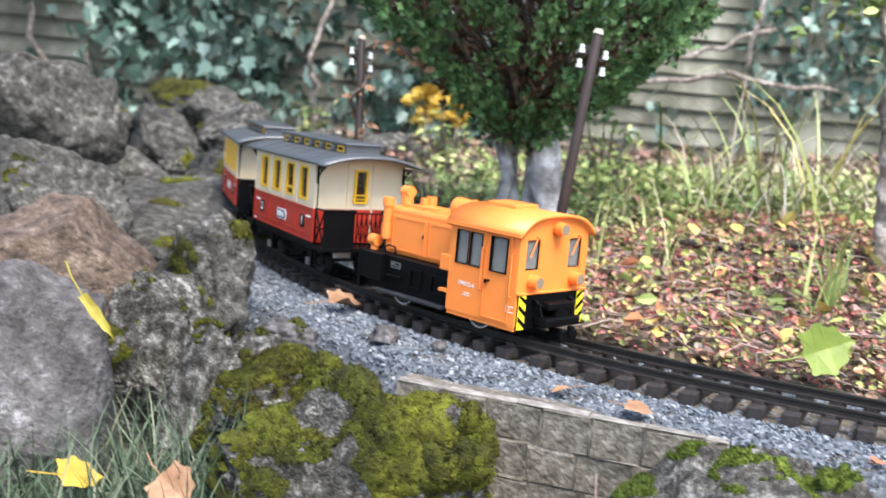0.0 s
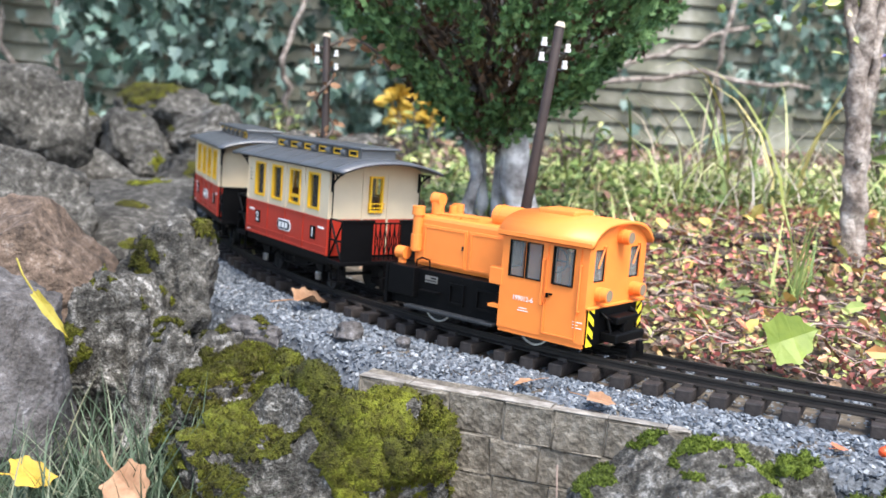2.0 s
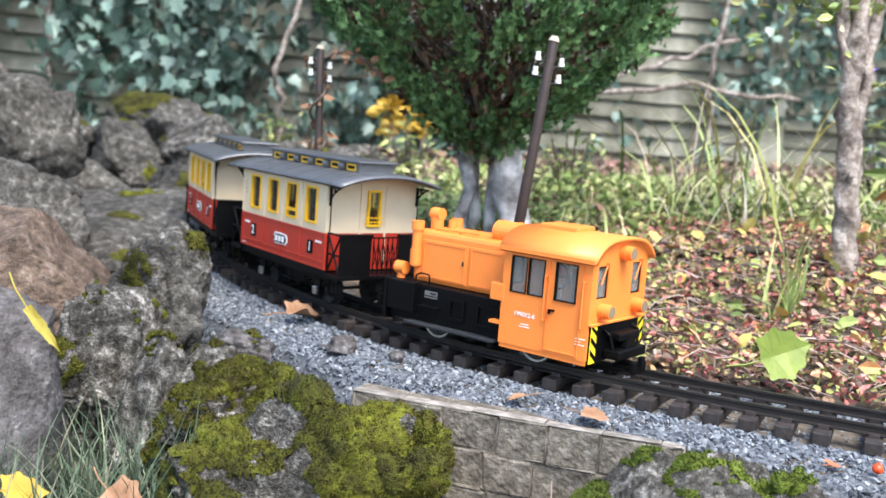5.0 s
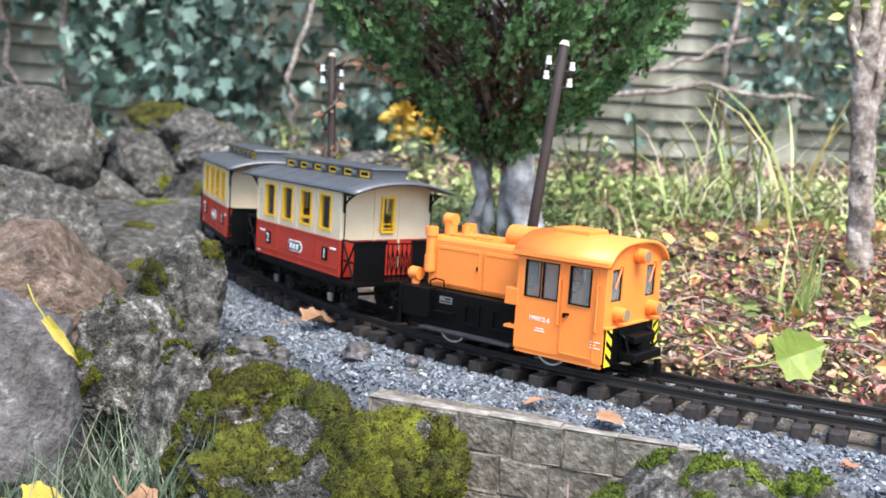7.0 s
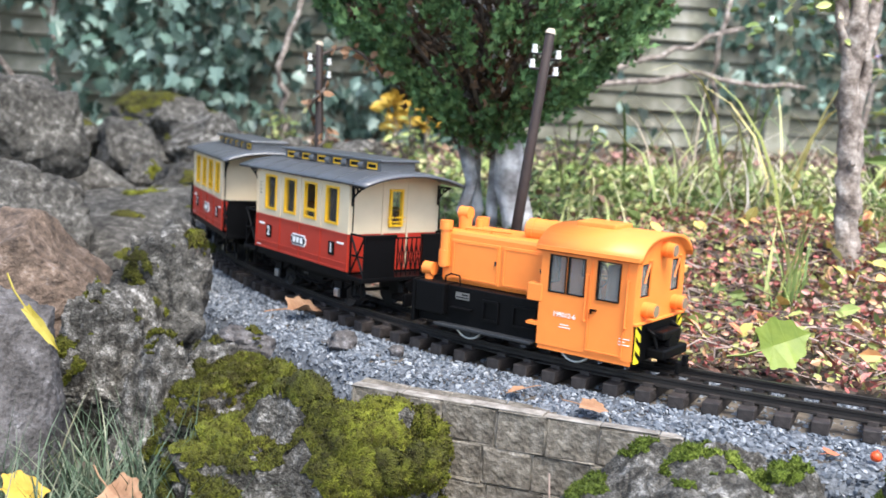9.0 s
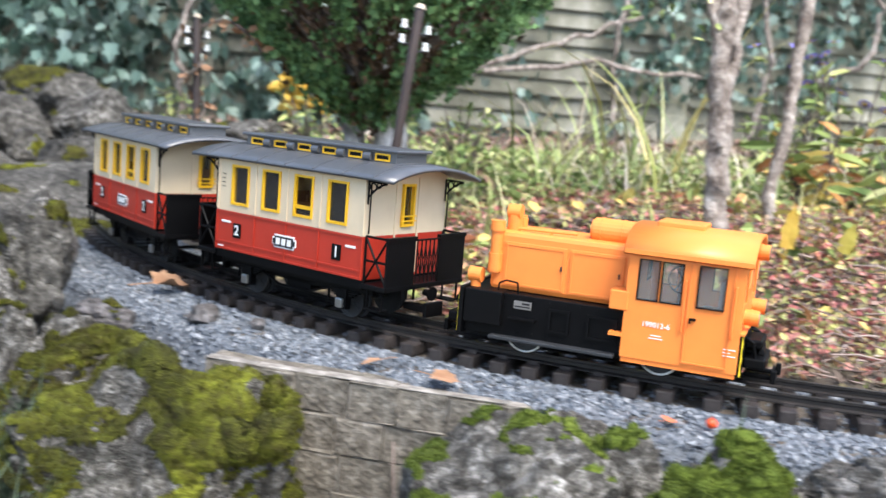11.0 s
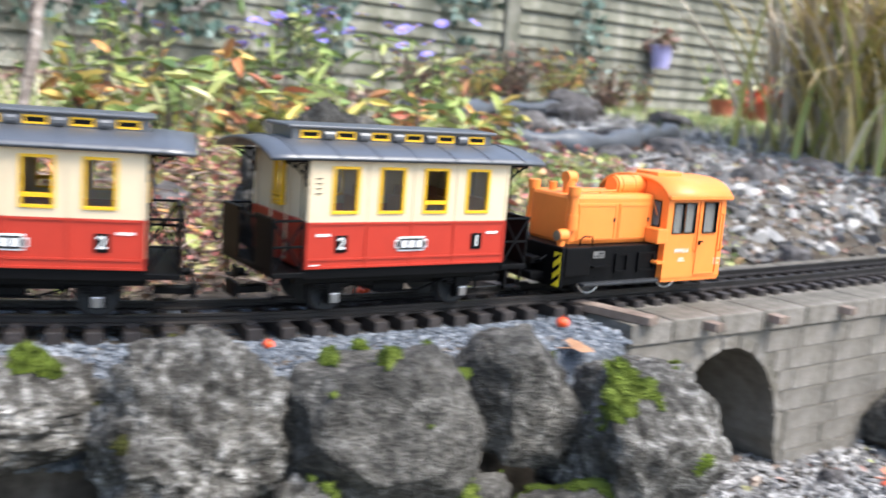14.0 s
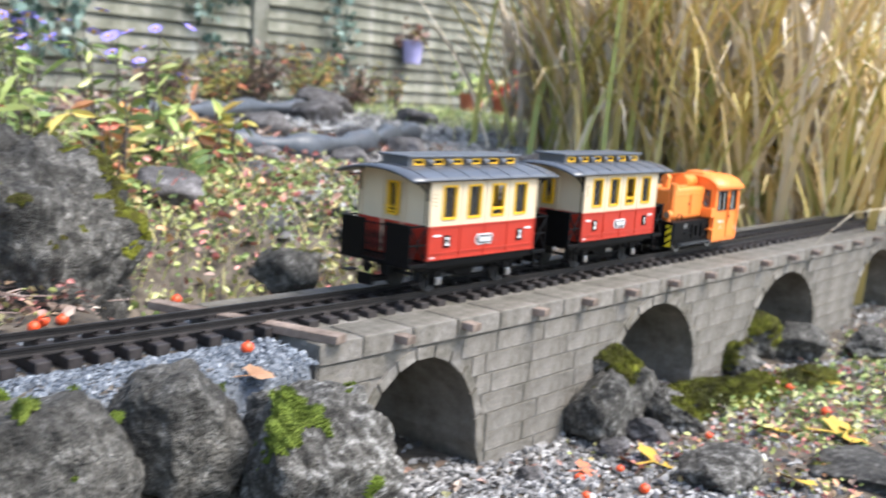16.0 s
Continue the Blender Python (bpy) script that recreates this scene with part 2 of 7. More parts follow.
M_GLASS = bpy.data.materials.new("window_glass")
M_GLASS.use_nodes = True
gn, gl = M_GLASS.node_tree.nodes, M_GLASS.node_tree.links
gn.remove(gn["Principled BSDF"])
clear, shine, blend, fres = gn.new("ShaderNodeBsdfTransparent"), gn.new("ShaderNodeBsdfGlossy"), gn.new("ShaderNodeMixShader"), gn.new("ShaderNodeFresnel")
clear.inputs[0].default_value = (0.94, 0.95, 0.94, 1)
shine.inputs["Roughness"].default_value = 0.05
fres.inputs["IOR"].default_value = 1.5
gl.new(fres.outputs[0], blend.inputs[0])
gl.new(clear.outputs[0], blend.inputs[1])
gl.new(shine.outputs[0], blend.inputs[2])
# a faint pale diffuse film mixed over the clear glass
pale_film, film_mix = gn.new("ShaderNodeBsdfDiffuse"), gn.new("ShaderNodeMixShader")
pale_film.inputs[0].default_value = (0.6, 0.6, 0.57, 1)
film_mix.inputs[0].default_value = 0.012
gl.new(blend.outputs[0], film_mix.inputs[1])
gl.new(pale_film.outputs[0], film_mix.inputs[2])
gl.new(film_mix.outputs[0], gn["Material Output"].inputs["Surface"])
# cab panes: a stronger pale film paints in the sky's reflection
M_CAB_GLASS = M_GLASS.copy()
M_CAB_GLASS.name = "sky_hazed_cab_glass"
M_CAB_GLASS.node_tree.nodes[film_mix.name].inputs[0].default_value = 0.13


# ---- builders ----
def obj(name, verts, faces, material, parent=None, label="", smooth=False):
    me = bpy.data.meshes.new(name)
    me.from_pydata([tuple(v) for v in verts], [], [tuple(f) for f in faces])
    me.materials.append(material)
    if smooth:
        me.polygons.foreach_set("use_smooth", [True] * len(me.polygons))
    ob = new(name, me)
    if parent:
        ob.parent = parent
    if label:
        ob["label"] = label
    return ob


def part(name, bm, material, parent=None, label="", smooth=False):
    me = bpy.data.meshes.new(name)
    bm.normal_update()
    bm.to_mesh(me)
    bm.free()
    me.materials.append(material)
    if smooth:
        me.polygons.foreach_set("use_smooth", [True] * len(me.polygons))
    ob = new(name, me)
    if parent:
        ob.parent = parent
    if label:
        ob["label"] = label
    return ob


def thing(name, m, label, category, group="", kind=""):
    ob = new(name)
    ob.matrix_world = m
    ob.empty_display_size = 0.02
    return tagged(ob, label, category, group, kind)


def box(bm, x0, x1, y0, y1, z0, z1, bevel=0.0):
    r = bmesh.ops.create_cube(bm, size=1.0, matrix=Matrix.Translation(((x0 + x1) / 2, (y0 + y1) / 2, (z0 + z1) / 2)) @ Matrix.Diagonal((x1 - x0, y1 - y0, z1 - z0, 1)))
    if bevel:
        es = {e for v in r["verts"] for e in v.link_edges}
        bmesh.ops.bevel(bm, geom=list(es), offset=bevel, segments=2, profile=0.5, affect="EDGES")
    return bm


def rod(bm, a, b, r0, r1=None, n=10):
    a, b = Vector(a), Vector(b)
    q = (b - a).to_track_quat("Z", "Y").to_matrix().to_4x4()
    bmesh.ops.create_cone(bm, cap_ends=True, segments=n, radius1=r0, radius2=r0 if r1 is None else r1, depth=(b - a).length, matrix=Matrix.Translation((a + b) / 2) @ q)
    return bm


def boxes(*specs, bevel=0.0):
    bm = bmesh.new()
    for s in specs:
        box(bm, *s, bevel=bevel)
    return bm


def rods(*specs, n=10):
    bm = bmesh.new()
    for s in specs:
        rod(bm, *s, n=n)
    return bm


def tube(points, radii, n=8, wobble=0.0, rng=None):
    """Vertices and faces of a tapered tube through points."""
    vs, fs = [], []
    for i, p in enumerate(points):
        p = Vector(p)
        d = Vector(points[min(i + 1, len(points) - 1)]) - Vector(points[max(i - 1, 0)])
        q = d.to_track_quat("Z", "Y")
        for k in range(n):
            a = 2 * math.pi * k / n
            r = radii[i] * (1 + (rng.uniform(-wobble, wobble) if rng else 0))
            vs.append(p + q @ Vector((r * math.cos(a), r * math.sin(a), 0)))
    for i in range(len(points) - 1):
        for k in range(n):
            fs.append((i * n + k, i * n + (k + 1) % n, (i + 1) * n + (k + 1) % n, (i + 1) * n + k))
    fs.append(tuple(range(n))[::-1])
    fs.append(tuple(range((len(points) - 1) * n, len(points) * n)))
    return vs, fs


def rot_any(rng, n, up=1.0):
    """n random rotation matrices; up under 1 flattens the tilt."""
    a = rng.uniform(0, 2 * np.pi, n)
    t = rng.normal(0, 1, (n, 2)) * up
    ca, sa = np.cos(a), np.sin(a)
    r = np.zeros((n, 3, 3))
    zx = np.stack([np.sin(t[:, 0]), np.sin(t[:, 1]) * np.cos(t[:, 0]), np.cos(t[:, 0]) * np.cos(t[:, 1])], 1)
    zx /= np.linalg.norm(zx, axis=1)[:, None]
    x = np.stack([ca, sa, np.zeros(n)], 1)
    x -= zx * (x * zx).sum(1)[:, None]
    x /= np.linalg.norm(x, axis=1)[:, None] + 1e-9
    r[:, :, 0], r[:, :, 2] = x, zx
    r[:, :, 1] = np.cross(zx, x)
    return r


def scatter(base_v, base_f, places, rots, sizes):
    """Many copies of one small shape as one list of vertices and faces."""
    bv = np.array(base_v, float)
    n, k = len(places), len(bv)
    sizes = np.asarray(sizes)
    s = sizes[:, None, None] if sizes.ndim == 1 else sizes[:, None, :]
    v = np.einsum("nij,nkj->nki", rots, bv[None] * s) + np.asarray(places)[:, None]
    f = []
    for i in range(n):
        o = i * k
        f += [tuple(o + q for q in face) for face in base_f]
    return v.reshape(-1, 3), f


STONE_V = [(1, 0.1, 0.1), (-0.9, 0.2, -0.1), (0.1, 0.8, 0.15), (-0.1, -0.75, -0.1), (0.25, 0.1, 0.55), (-0.2, -0.1, -0.5), (0.6, -0.55, 0.3), (-0.55, 0.6, 0.35)]
STONE_F = [(0, 2, 4), (2, 7, 4), (7, 1, 4), (1, 3, 4), (3, 6, 4), (6, 0, 4), (2, 0, 5), (7, 2, 5), (1, 7, 5), (3, 1, 5), (6, 3, 5), (0, 6, 5)]
LEAF_V = [(0, 0, 0), (0.32, 0.28, 0.08), (0.68, 0.24, 0.1), (1, 0, 0.0), (0.68, -0.24, 0.1), (0.32, -0.28, 0.08), (0.5, 0, -0.02)]
LEAF_F = [(0, 6, 1), (1, 6, 2), (2, 6, 3), (3, 6, 4), (4, 6, 5), (5, 6, 0)]
SPRAY_V = [(0, 0, 0), (0.45, 0.16, 0.04), (1, 0.03, -0.04), (0.5, -0.17, 0.05), (0.35, 0.42, 0.02), (0.4, -0.42, 0.0)]
SPRAY_F = [(0, 1, 2, 3), (0, 4, 1), (0, 3, 5)]
LANCE_V = [(x, y * 0.5, z) for x, y, z in LEAF_V]
IVY_V = [(0, 0, 0), (0.1, 0.42, 0.06), (0.42, 0.3, 0.02), (0.55, 0.5, 0.08), (0.66, 0.18, 0.02), (1.0, 0.0, -0.06), (0.66, -0.18, 0.02), (0.55, -0.5, 0.08), (0.42, -0.3, 0.02), (0.1, -0.42, 0.06)]
IVY_F = [(0, 2, 1), (0, 4, 3, 2), (0, 6, 5, 4), (0, 8, 7, 6), (0, 9, 8)]


def blades(rng, bases, length, width, lean, droop, segs=5):
    """Curved tapering blades, joined."""
    vs, fs = [], []
    for (x, y, z) in bases:
        a = rng.uniform(0, 2 * math.pi)
        L = rng.uniform(*length)
        w = rng.uniform(*width)
        d = Vector((math.cos(a), math.sin(a), 0))
        side = Vector((-d.y, d.x, 0)) * w
        th, p, o = rng.uniform(0, lean), Vector((x, y, z)), len(vs)
        dr = rng.uniform(*droop)
        for i in range(segs + 1):
            k = (1 - (i / segs) ** 1.5) * 0.5 + 0.02
            vs += [p + side * k, p - side * k]
            p = p + (d * math.sin(th) + Vector((0, 0, math.cos(th)))) * (L / segs)
            th += dr / segs
        for i in range(segs):
            fs.append((o + 2 * i, o + 2 * i + 1, o + 2 * i + 3, o + 2 * i + 2))
    return vs, fs


# ---- the line of the track ----
NODE_S = (-0.9, -0.5, 0.0, 0.2, 0.4, 0.6, 0.8, 1.0, 1.2, 1.5, 4.2)
NODE_H = (-84.0, -69.97, -46.5, -32.2, -26.44, -15.8, -2.88, -0.94, -0.61, 1.6, 2.3)
DS = 0.005
TS = np.arange(-0.9, 4.2, DS)
TH = np.interp(TS, NODE_S, NODE_H)
hm = np.radians(np.interp(TS[:-1] + DS / 2, NODE_S, NODE_H))
TX = np.concatenate([[0], np.cumsum(np.cos(hm) * DS)])
TY = np.concatenate([[0], np.cumsum(np.sin(hm) * DS)])
i0 = int(round(0.9 / DS))
TX, TY = TX - TX[i0] + 0.051, TY - TY[i0] + 0.864


def on_track(s, lat=0.0):
    """Place and heading (degrees) at s metres along the line, lat metres to the left of it."""
    h = np.interp(s, TS, TH)
    x, y = np.interp(s, TS, TX), np.interp(s, TS, TY)
    a = np.radians(h)
    return x - np.sin(a) * lat, y + np.cos(a) * lat, h


def side_of(x, y):
    """Signed distance from the line (plus: beyond it) and the place along it."""
    x, y = np.asarray(x, float), np.asarray(y, float)
    shape = x.shape
    x, y = x.ravel(), y.ravel()
    best, bs = np.full(x.shape, 1e9), np.zeros(x.shape)
    sign = np.ones(x.shape)
    for i in range(0, len(TS), 6):
        d = np.hypot(x - TX[i], y - TY[i])
        m = d < best
        best[m], bs[m] = d[m], TS[i]
        a = math.radians(TH[i])
        sign[m] = np.sign(-(x[m] - TX[i]) * math.sin(a) + (y[m] - TY[i]) * math.cos(a))
    return (best * sign).reshape(shape), bs.reshape(shape)


def step(v, a, b):
    t = np.clip((v - a) / (b - a), 0, 1)
    return t * t * (3 - 2 * t)


def wall_line(x):
    """The line of the low retaining wall."""
    return 0.716 - 0.436 * (x + 0.045)


def height(x, y):
    """The height of the ground."""
    d, s = side_of(x, y)
    low = -0.19 + 0.06 * step(-x, -0.02, 0.2)
    far = -0.012 + 0.085 * step(d, 0.12, 0.65) + 0.06 * step(d, 0.7, 2.2)
    bank = low + (far - low) * step(d, -0.155, -0.10)
    gap = low + (far - 0.02 - low) * step(d, 0.12, 0.42)
    k = step(s, 0.93, 1.03)
    z = bank * (1 - k) + gap * k
    cut = step(wall_line(x) + 0.035 - y, 0.0, 0.02) * (x > -0.08) * (x < 0.23)
    z = np.where(z > low, z + (low - z) * cut, z)
    return z + 0.006 * np.sin(x * 23 + y * 9) * np.sin(y * 31 - x * 7) * (np.abs(d) > 0.12)


# ---- ground ----
def axis(*runs):
    out = []
    for a, b, n in runs:
        out += list(np.linspace(a, b, n, endpoint=False))
    return np.array(out + [runs[-1][1]])


gx = axis((-60, -6, 10), (-6, -1, 25), (-1, 3.2, 260), (3.2, 8, 30), (8, 60, 10))
gy = axis((-60, -4, 8), (-4, -0.4, 18), (-0.4, 1.6, 130), (1.6, 4.5, 50), (4.5, 60, 12))
GX, GY = np.meshgrid(gx, gy, indexing="ij")
GZ = height(GX, GY)
nx, ny = GX.shape
faces = [(i * ny + j, (i + 1) * ny + j, (i + 1) * ny + j + 1, i * ny + j + 1) for i in range(nx - 1) for j in range(ny - 1)]
ground = obj("ground", np.stack([GX, GY, GZ], -1).reshape(-1, 3), faces, M_SOIL, smooth=True)
tagged(ground, "brown garden soil with leaf litter and a raised bank", "ground", kind="structure")


# ---- ballast bed and its loose stones ----
def ballast():
    vs, fs = [], []
    prof = [(-0.135, -0.07), (-0.118, -0.02), (-0.10, -0.013), (-0.05, -0.0105), (-0.036, -0.0135), (0.036, -0.0135), (0.05, -0.0105), (0.085, -0.013), (0.12, -0.04)]
    ss = np.arange(-0.88, 1.03, 0.02)
    for s in ss:
        for lat, z in prof:
            x, y, _ = on_track(s, lat)
            if -0.07 < x < 0.22 and y < wall_line(x) + 0.012:
                y = wall_line(x) + 0.012
                z = max(z, -0.03)
            vs.append((x, y, z + 0.0015 * math.sin(s * 90 + lat * 200)))
    n = len(prof)
    for i in range(len(ss) - 1):
        for k in range(n - 1):
            fs.append((i * n + k, (i + 1) * n + k, (i + 1) * n + k + 1, i * n + k + 1))
    bed = obj("ballast_bed", vs, fs, M_BALLAST, smooth=True)
    tagged(bed, "bed of blue-grey crushed stone under the model railway", "ballast", kind="structure")
    rng = np.random.default_rng(3)
    n = 40000
    s = rng.uniform(-0.6, 1.03, n)
    lat = rng.uniform(-0.142, 0.095, n)
    x, y, _ = on_track(s, lat)
    z = np.interp(lat, [p[0] for p in prof], [p[1] for p in prof]) + rng.uniform(-0.001, 0.0015, n)
    keep = ((x < -0.07) | (x > 0.22) | (y > wall_line(x) + 0.008)) & ((np.abs(lat) > 0.04) | (rng.random(n) < 0.35))
    x, y, z = x[keep], y[keep], z[keep]
    n = len(x)
    size = rng.uniform(0.0018, 0.0038, n)
    v, f = scatter(STONE_V, STONE_F, np.stack([x, y, z], 1), rot_any(rng, n, 0.7), size)
    st = obj("gravel", v, f, M_STONE)
    tagged(st, "loose blue-grey crushed stone chips along the track", "gravel", kind="stuff")


ballast()


# ---- rocks ----
def rock(label, centre, size, seed, material=None, turn=0.0, rough=0.16, cuts=5, sub=5, moss=0.0, moss_mat=None, name="rock", moss_low=0.2, moss_scale=11.0, group="rocks along the railway bank"):
    """A weathered boulder: a ball cut by planes, with noise at several scales; moss on its upper faces."""
    rng = random.Random(seed)
    bm = bmesh.new()
    bmesh.ops.create_icosphere(bm, subdivisions=sub, radius=1.0)
    planes = []
    for _ in range(cuts + 4):
        d = Vector((rng.gauss(0, 1), rng.gauss(0, 1), rng.gauss(0, 0.8))).normalized()
        planes.append((d, rng.uniform(0.6, 0.86)))
    o = Vector((seed * 3.7, seed * 1.9, seed * 5.3))
    for v in bm.verts:
        p = v.co.copy()
        for d, k in planes:
            q = p.dot(d)
            if q > k:
                p -= d * (q - k) * 0.97
        n = noise.fractal(p * 1.6 + o, 1.1, 2.0, 2) * rough
        n += noise.fractal(p * 5.5 + o, 0.9, 2.0, 3) * rough * 0.26
        n -= abs(noise.noise(p * 3.1 - o)) * rough * 0.5
        n += noise.fractal(p * 17 + o, 0.7, 2.1, 3) * rough * 0.1
        n -= (1 - abs(noise.noise(p * 3.9 + o))) ** 9 * rough * 0.3 + (1 - abs(noise.noise(p * 9.5 - o))) ** 9 * rough * 0.1
        n -= max(0.0, noise.noise(p * 9 + o) - 0.25) * rough * 0.4
        v.co = p * (1 + n)
    m = pose(0, 0, 0, rng.uniform(-8, 8), rng.uniform(-8, 8), turn) @ Matrix.Diagonal((*size, 1))
    bmesh.ops.transform(bm, matrix=m, verts=bm.verts)
    bm.normal_update()
    mv, mf, fuzz = [], [], []
    if moss:
        index, value = {}, {}
        for v in bm.verts:
            c = v.co
            value[v.index] = noise.fractal(c * moss_scale + o, 1.0, 2.0, 3) * 0.75 + v.normal.z * 0.45 + noise.noise(c * 70) * 0.12 - (1.0 - moss)
        for f in bm.faces:
            k = sum(value[v.index] for v in f.verts) / 3
            if f.normal.z > moss_low - 0.5 and k > 0.0:
                ids = []
                for v in f.verts:
                    if v.index not in index:
                        index[v.index] = len(mv)
                        th = 0.002 + 0.0065 * max(0.0, noise.noise(v.co * 45 + o) + 0.35) + 0.003 * noise.noise(v.co * 95 - o) + 0.0014 * noise.noise(v.co * 210)
                        mv.append(v.co + v.normal * (th * min(1.0, max(0.0, value[v.index] * 5.0)) + 0.0004))
                    ids.append(index[v.index])
                mf.append(tuple(ids))
                for _ in range(3 if sub > 5 else 2 if sub > 4 else 1):
                    w = [rng.random() for _ in range(3)]
                    t = sum(w)
                    q = sum((Vector(mv[i]) * (wi / t) for i, wi in zip(ids, w)), Vector())
                    fuzz.append((q, f.normal.copy()))
    ob = part(name, bm, material or M_ROCK, smooth=True)
    ob.location = centre
    tagged(ob, label, "rock", group)
    if mf:
        vs, fs = list(mv), list(mf)
        for q, n in fuzz:
            t = Vector((rng.gauss(0, 1), rng.gauss(0, 1), rng.gauss(0, 1)))
            side = n.cross(t).normalized() * 0.0008
            tip = q + (n + t * 0.25).normalized() * rng.uniform(0.0014, 0.0038)
            o2 = len(vs)
            vs += [q - side, q + side, tip]
            fs.append((o2, o2 + 1, o2 + 2))
        obj("moss", vs, fs, moss_mat or M_MOSS, ob, "cushion of green moss", True)["kind"] = "stuff"
    return ob


G, D_, BR, GR = M_ROCK, M_ROCK_DARK, M_ROCK_BROWN, M_ROCK_GREY
# the mossy bank before the low wall
rock("grey limestone boulder thickly covered with olive moss", (-0.075, 0.645, -0.118), (0.128, 0.1, 0.112), 24, G, 10, 0.27, 7, 6, 0.86, None, moss_scale=15, moss_low=-0.2)
rock("flat limestone with cushions of moss beside the ballast", (-0.155, 0.755, -0.058), (0.06, 0.085, 0.056), 5, G, -20, 0.22, 4, 6, 0.86, None, moss_scale=22, moss_low=-0.1)
rock("small pale stone half sunk in moss", (-0.15, 0.85, -0.016), (0.032, 0.026, 0.023), 8, GR, 15, 0.2, 6, 5, 0.32, moss_scale=30)
rock("mossy stone sunk in the ballast edge", (-0.168, 0.81, -0.03), (0.034, 0.03, 0.03), 14, G, 70, 0.2, 5, 5, 0.85, moss_scale=26)
rock("low mossy limestone lying on the ballast edge", (-0.11, 0.73, -0.034), (0.034, 0.028, 0.026), 9, G, 40, 0.2, 5, 5, 0.85, moss_scale=26)
rock("mossy limestone lump against the wall", (-0.005, 0.648, -0.105), (0.062, 0.052, 0.088), 6, G, 0, 0.22, 5, 6, 0.82, moss_low=-0.1)
rock("pale grey limestone block beside the moss", (-0.214, 0.748, -0.07), (0.047, 0.046, 0.082), 7, G, 20, 0.2, 7, 6, 0.3)
rock("upright weathered limestone with moss on its top", (-0.25, 0.935, -0.002), (0.07, 0.06, 0.086), 11, D_, 15, 0.24, 6, 6, 0.5, moss_scale=22)
rock("tall grey limestone leaning against a boulder", (-0.278, 0.85, -0.055), (0.066, 0.058, 0.1), 13, G, 0, 0.22, 6, 6, 0.45, moss_scale=22)
rock("small grey stone beside the track", (-0.27, 1.14, 0.035), (0.03, 0.03, 0.035), 17, G, 0, 0.17, 5, 4, 0.4)
rock("small pale stone beside the track", (-0.24, 1.08, 0.01), (0.02, 0.025, 0.022), 18, GR, 0, 0.2, 5, 4)
rock("large rusty brown sandstone boulder", (-0.41, 0.955, -0.012), (0.13, 0.1, 0.098), 19, BR, 25, 0.11, 10, 6)
rock("smooth whitish grey boulder", (-0.348, 0.685, -0.045), (0.098, 0.082, 0.125), 23, GR, 20, 0.1, 9, 6)
rock("broad grey boulder with sloping top", (-0.555, 1.29, 0.015), (0.15, 0.12, 0.115), 29, D_, -20, 0.15, 8, 6, 0.12)
rock("large dark grey boulder with a flat top", (-0.72, 1.66, 0.12), (0.19, 0.15, 0.175), 31, D_, 10, 0.14, 10, 6, 0.1)
rock("white rough stone lying on the ballast", (-0.057, 0.84, -0.006), (0.017, 0.013, 0.012), 33, GR, 0, 0.2, 6, 4)
rock("small white stone lying on the ballast", (-0.008, 0.812, -0.006), (0.009, 0.008, 0.007), 34, GR, 0, 0.2, 6, 3)
rock("broad flat grey-brown stone slab with patches of moss", (-0.40, 1.50, 0.0), (0.27, 0.25, 0.062), 40, D_, 12, 0.1, 9, 6, 0.34, moss_scale=9, group="stones of the rear border")
rock("low flat slab behind the railway curve", (-0.3, 1.86, 0.035), (0.24, 0.17, 0.07), 41, D_, -10, 0.12, 9, 5, 0.4, group="stones of the rear border")
rock("low flat slab beside the large boulder", (-0.66, 1.9, 0.03), (0.2, 0.16, 0.07), 42, D_, 25, 0.12, 9, 5, 0.3, group="stones of the rear border")
for i, (x, y, z, a, b, c) in enumerate(((-0.75, 2.14, 0.075, 0.13, 0.1, 0.1), (-0.56, 2.12, 0.075, 0.1, 0.09, 0.085), (-0.42, 2.16, 0.085, 0.12, 0.09, 0.095), (-0.25, 2.2, 0.075, 0.1, 0.09, 0.075), (-0.1, 2.26, 0.075, 0.12, 0.1, 0.06), (-0.95, 2.3, 0.1, 0.16, 0.12, 0.12), (-0.3, 2.02, 0.05, 0.06, 0.05, 0.04), (-0.5, 2.0, 0.05, 0.07, 0.05, 0.045))):
    rock("rough pale grey stone edging the rear border", (x, y, z), (a, b, c), 45 + i, (G, D_)[i % 2], 15 * i, 0.19, 9, 5, 0.3, group="stones of the rear border")
rock("rounded mossy stone before the ivy", (-0.57, 2.5, 0.14), (0.15, 0.11, 0.085), 57, D_, 0, 0.16, 6, 5, 0.75, group="stones of the rear border")
# the dry wall of rocks
rock("whitish limestone with pits and a little moss", (0.172, 0.528, -0.062), (0.094, 0.066, 0.07), 61, G, 0, 0.22, 5, 6, 0.45, M_MOSS_B, moss_scale=20)
rock("limestone cushioned with bright green moss", (0.325, 0.486, -0.052), (0.066, 0.05, 0.05), 62, G, 0, 0.22, 6, 6, 0.74, M_MOSS_B, moss_scale=16)
rock("small pale stone at the ballast edge", (0.392, 0.485, -0.028), (0.036, 0.026, 0.024), 65, G, 10, 0.2, 6, 5, 0.2, M_MOSS_B)
rock("grey limestone at the end of the low wall", (0.232, 0.585, -0.06), (0.042, 0.04, 0.052), 58, G, 0, 0.2, 5, 6, 0.4, M_MOSS_B, moss_scale=24)
rock("low grey limestone between mossy stones", (0.262, 0.535, -0.045), (0.03, 0.035, 0.04), 59, G, 0, 0.2, 5, 5, 0.5, M_MOSS_B)
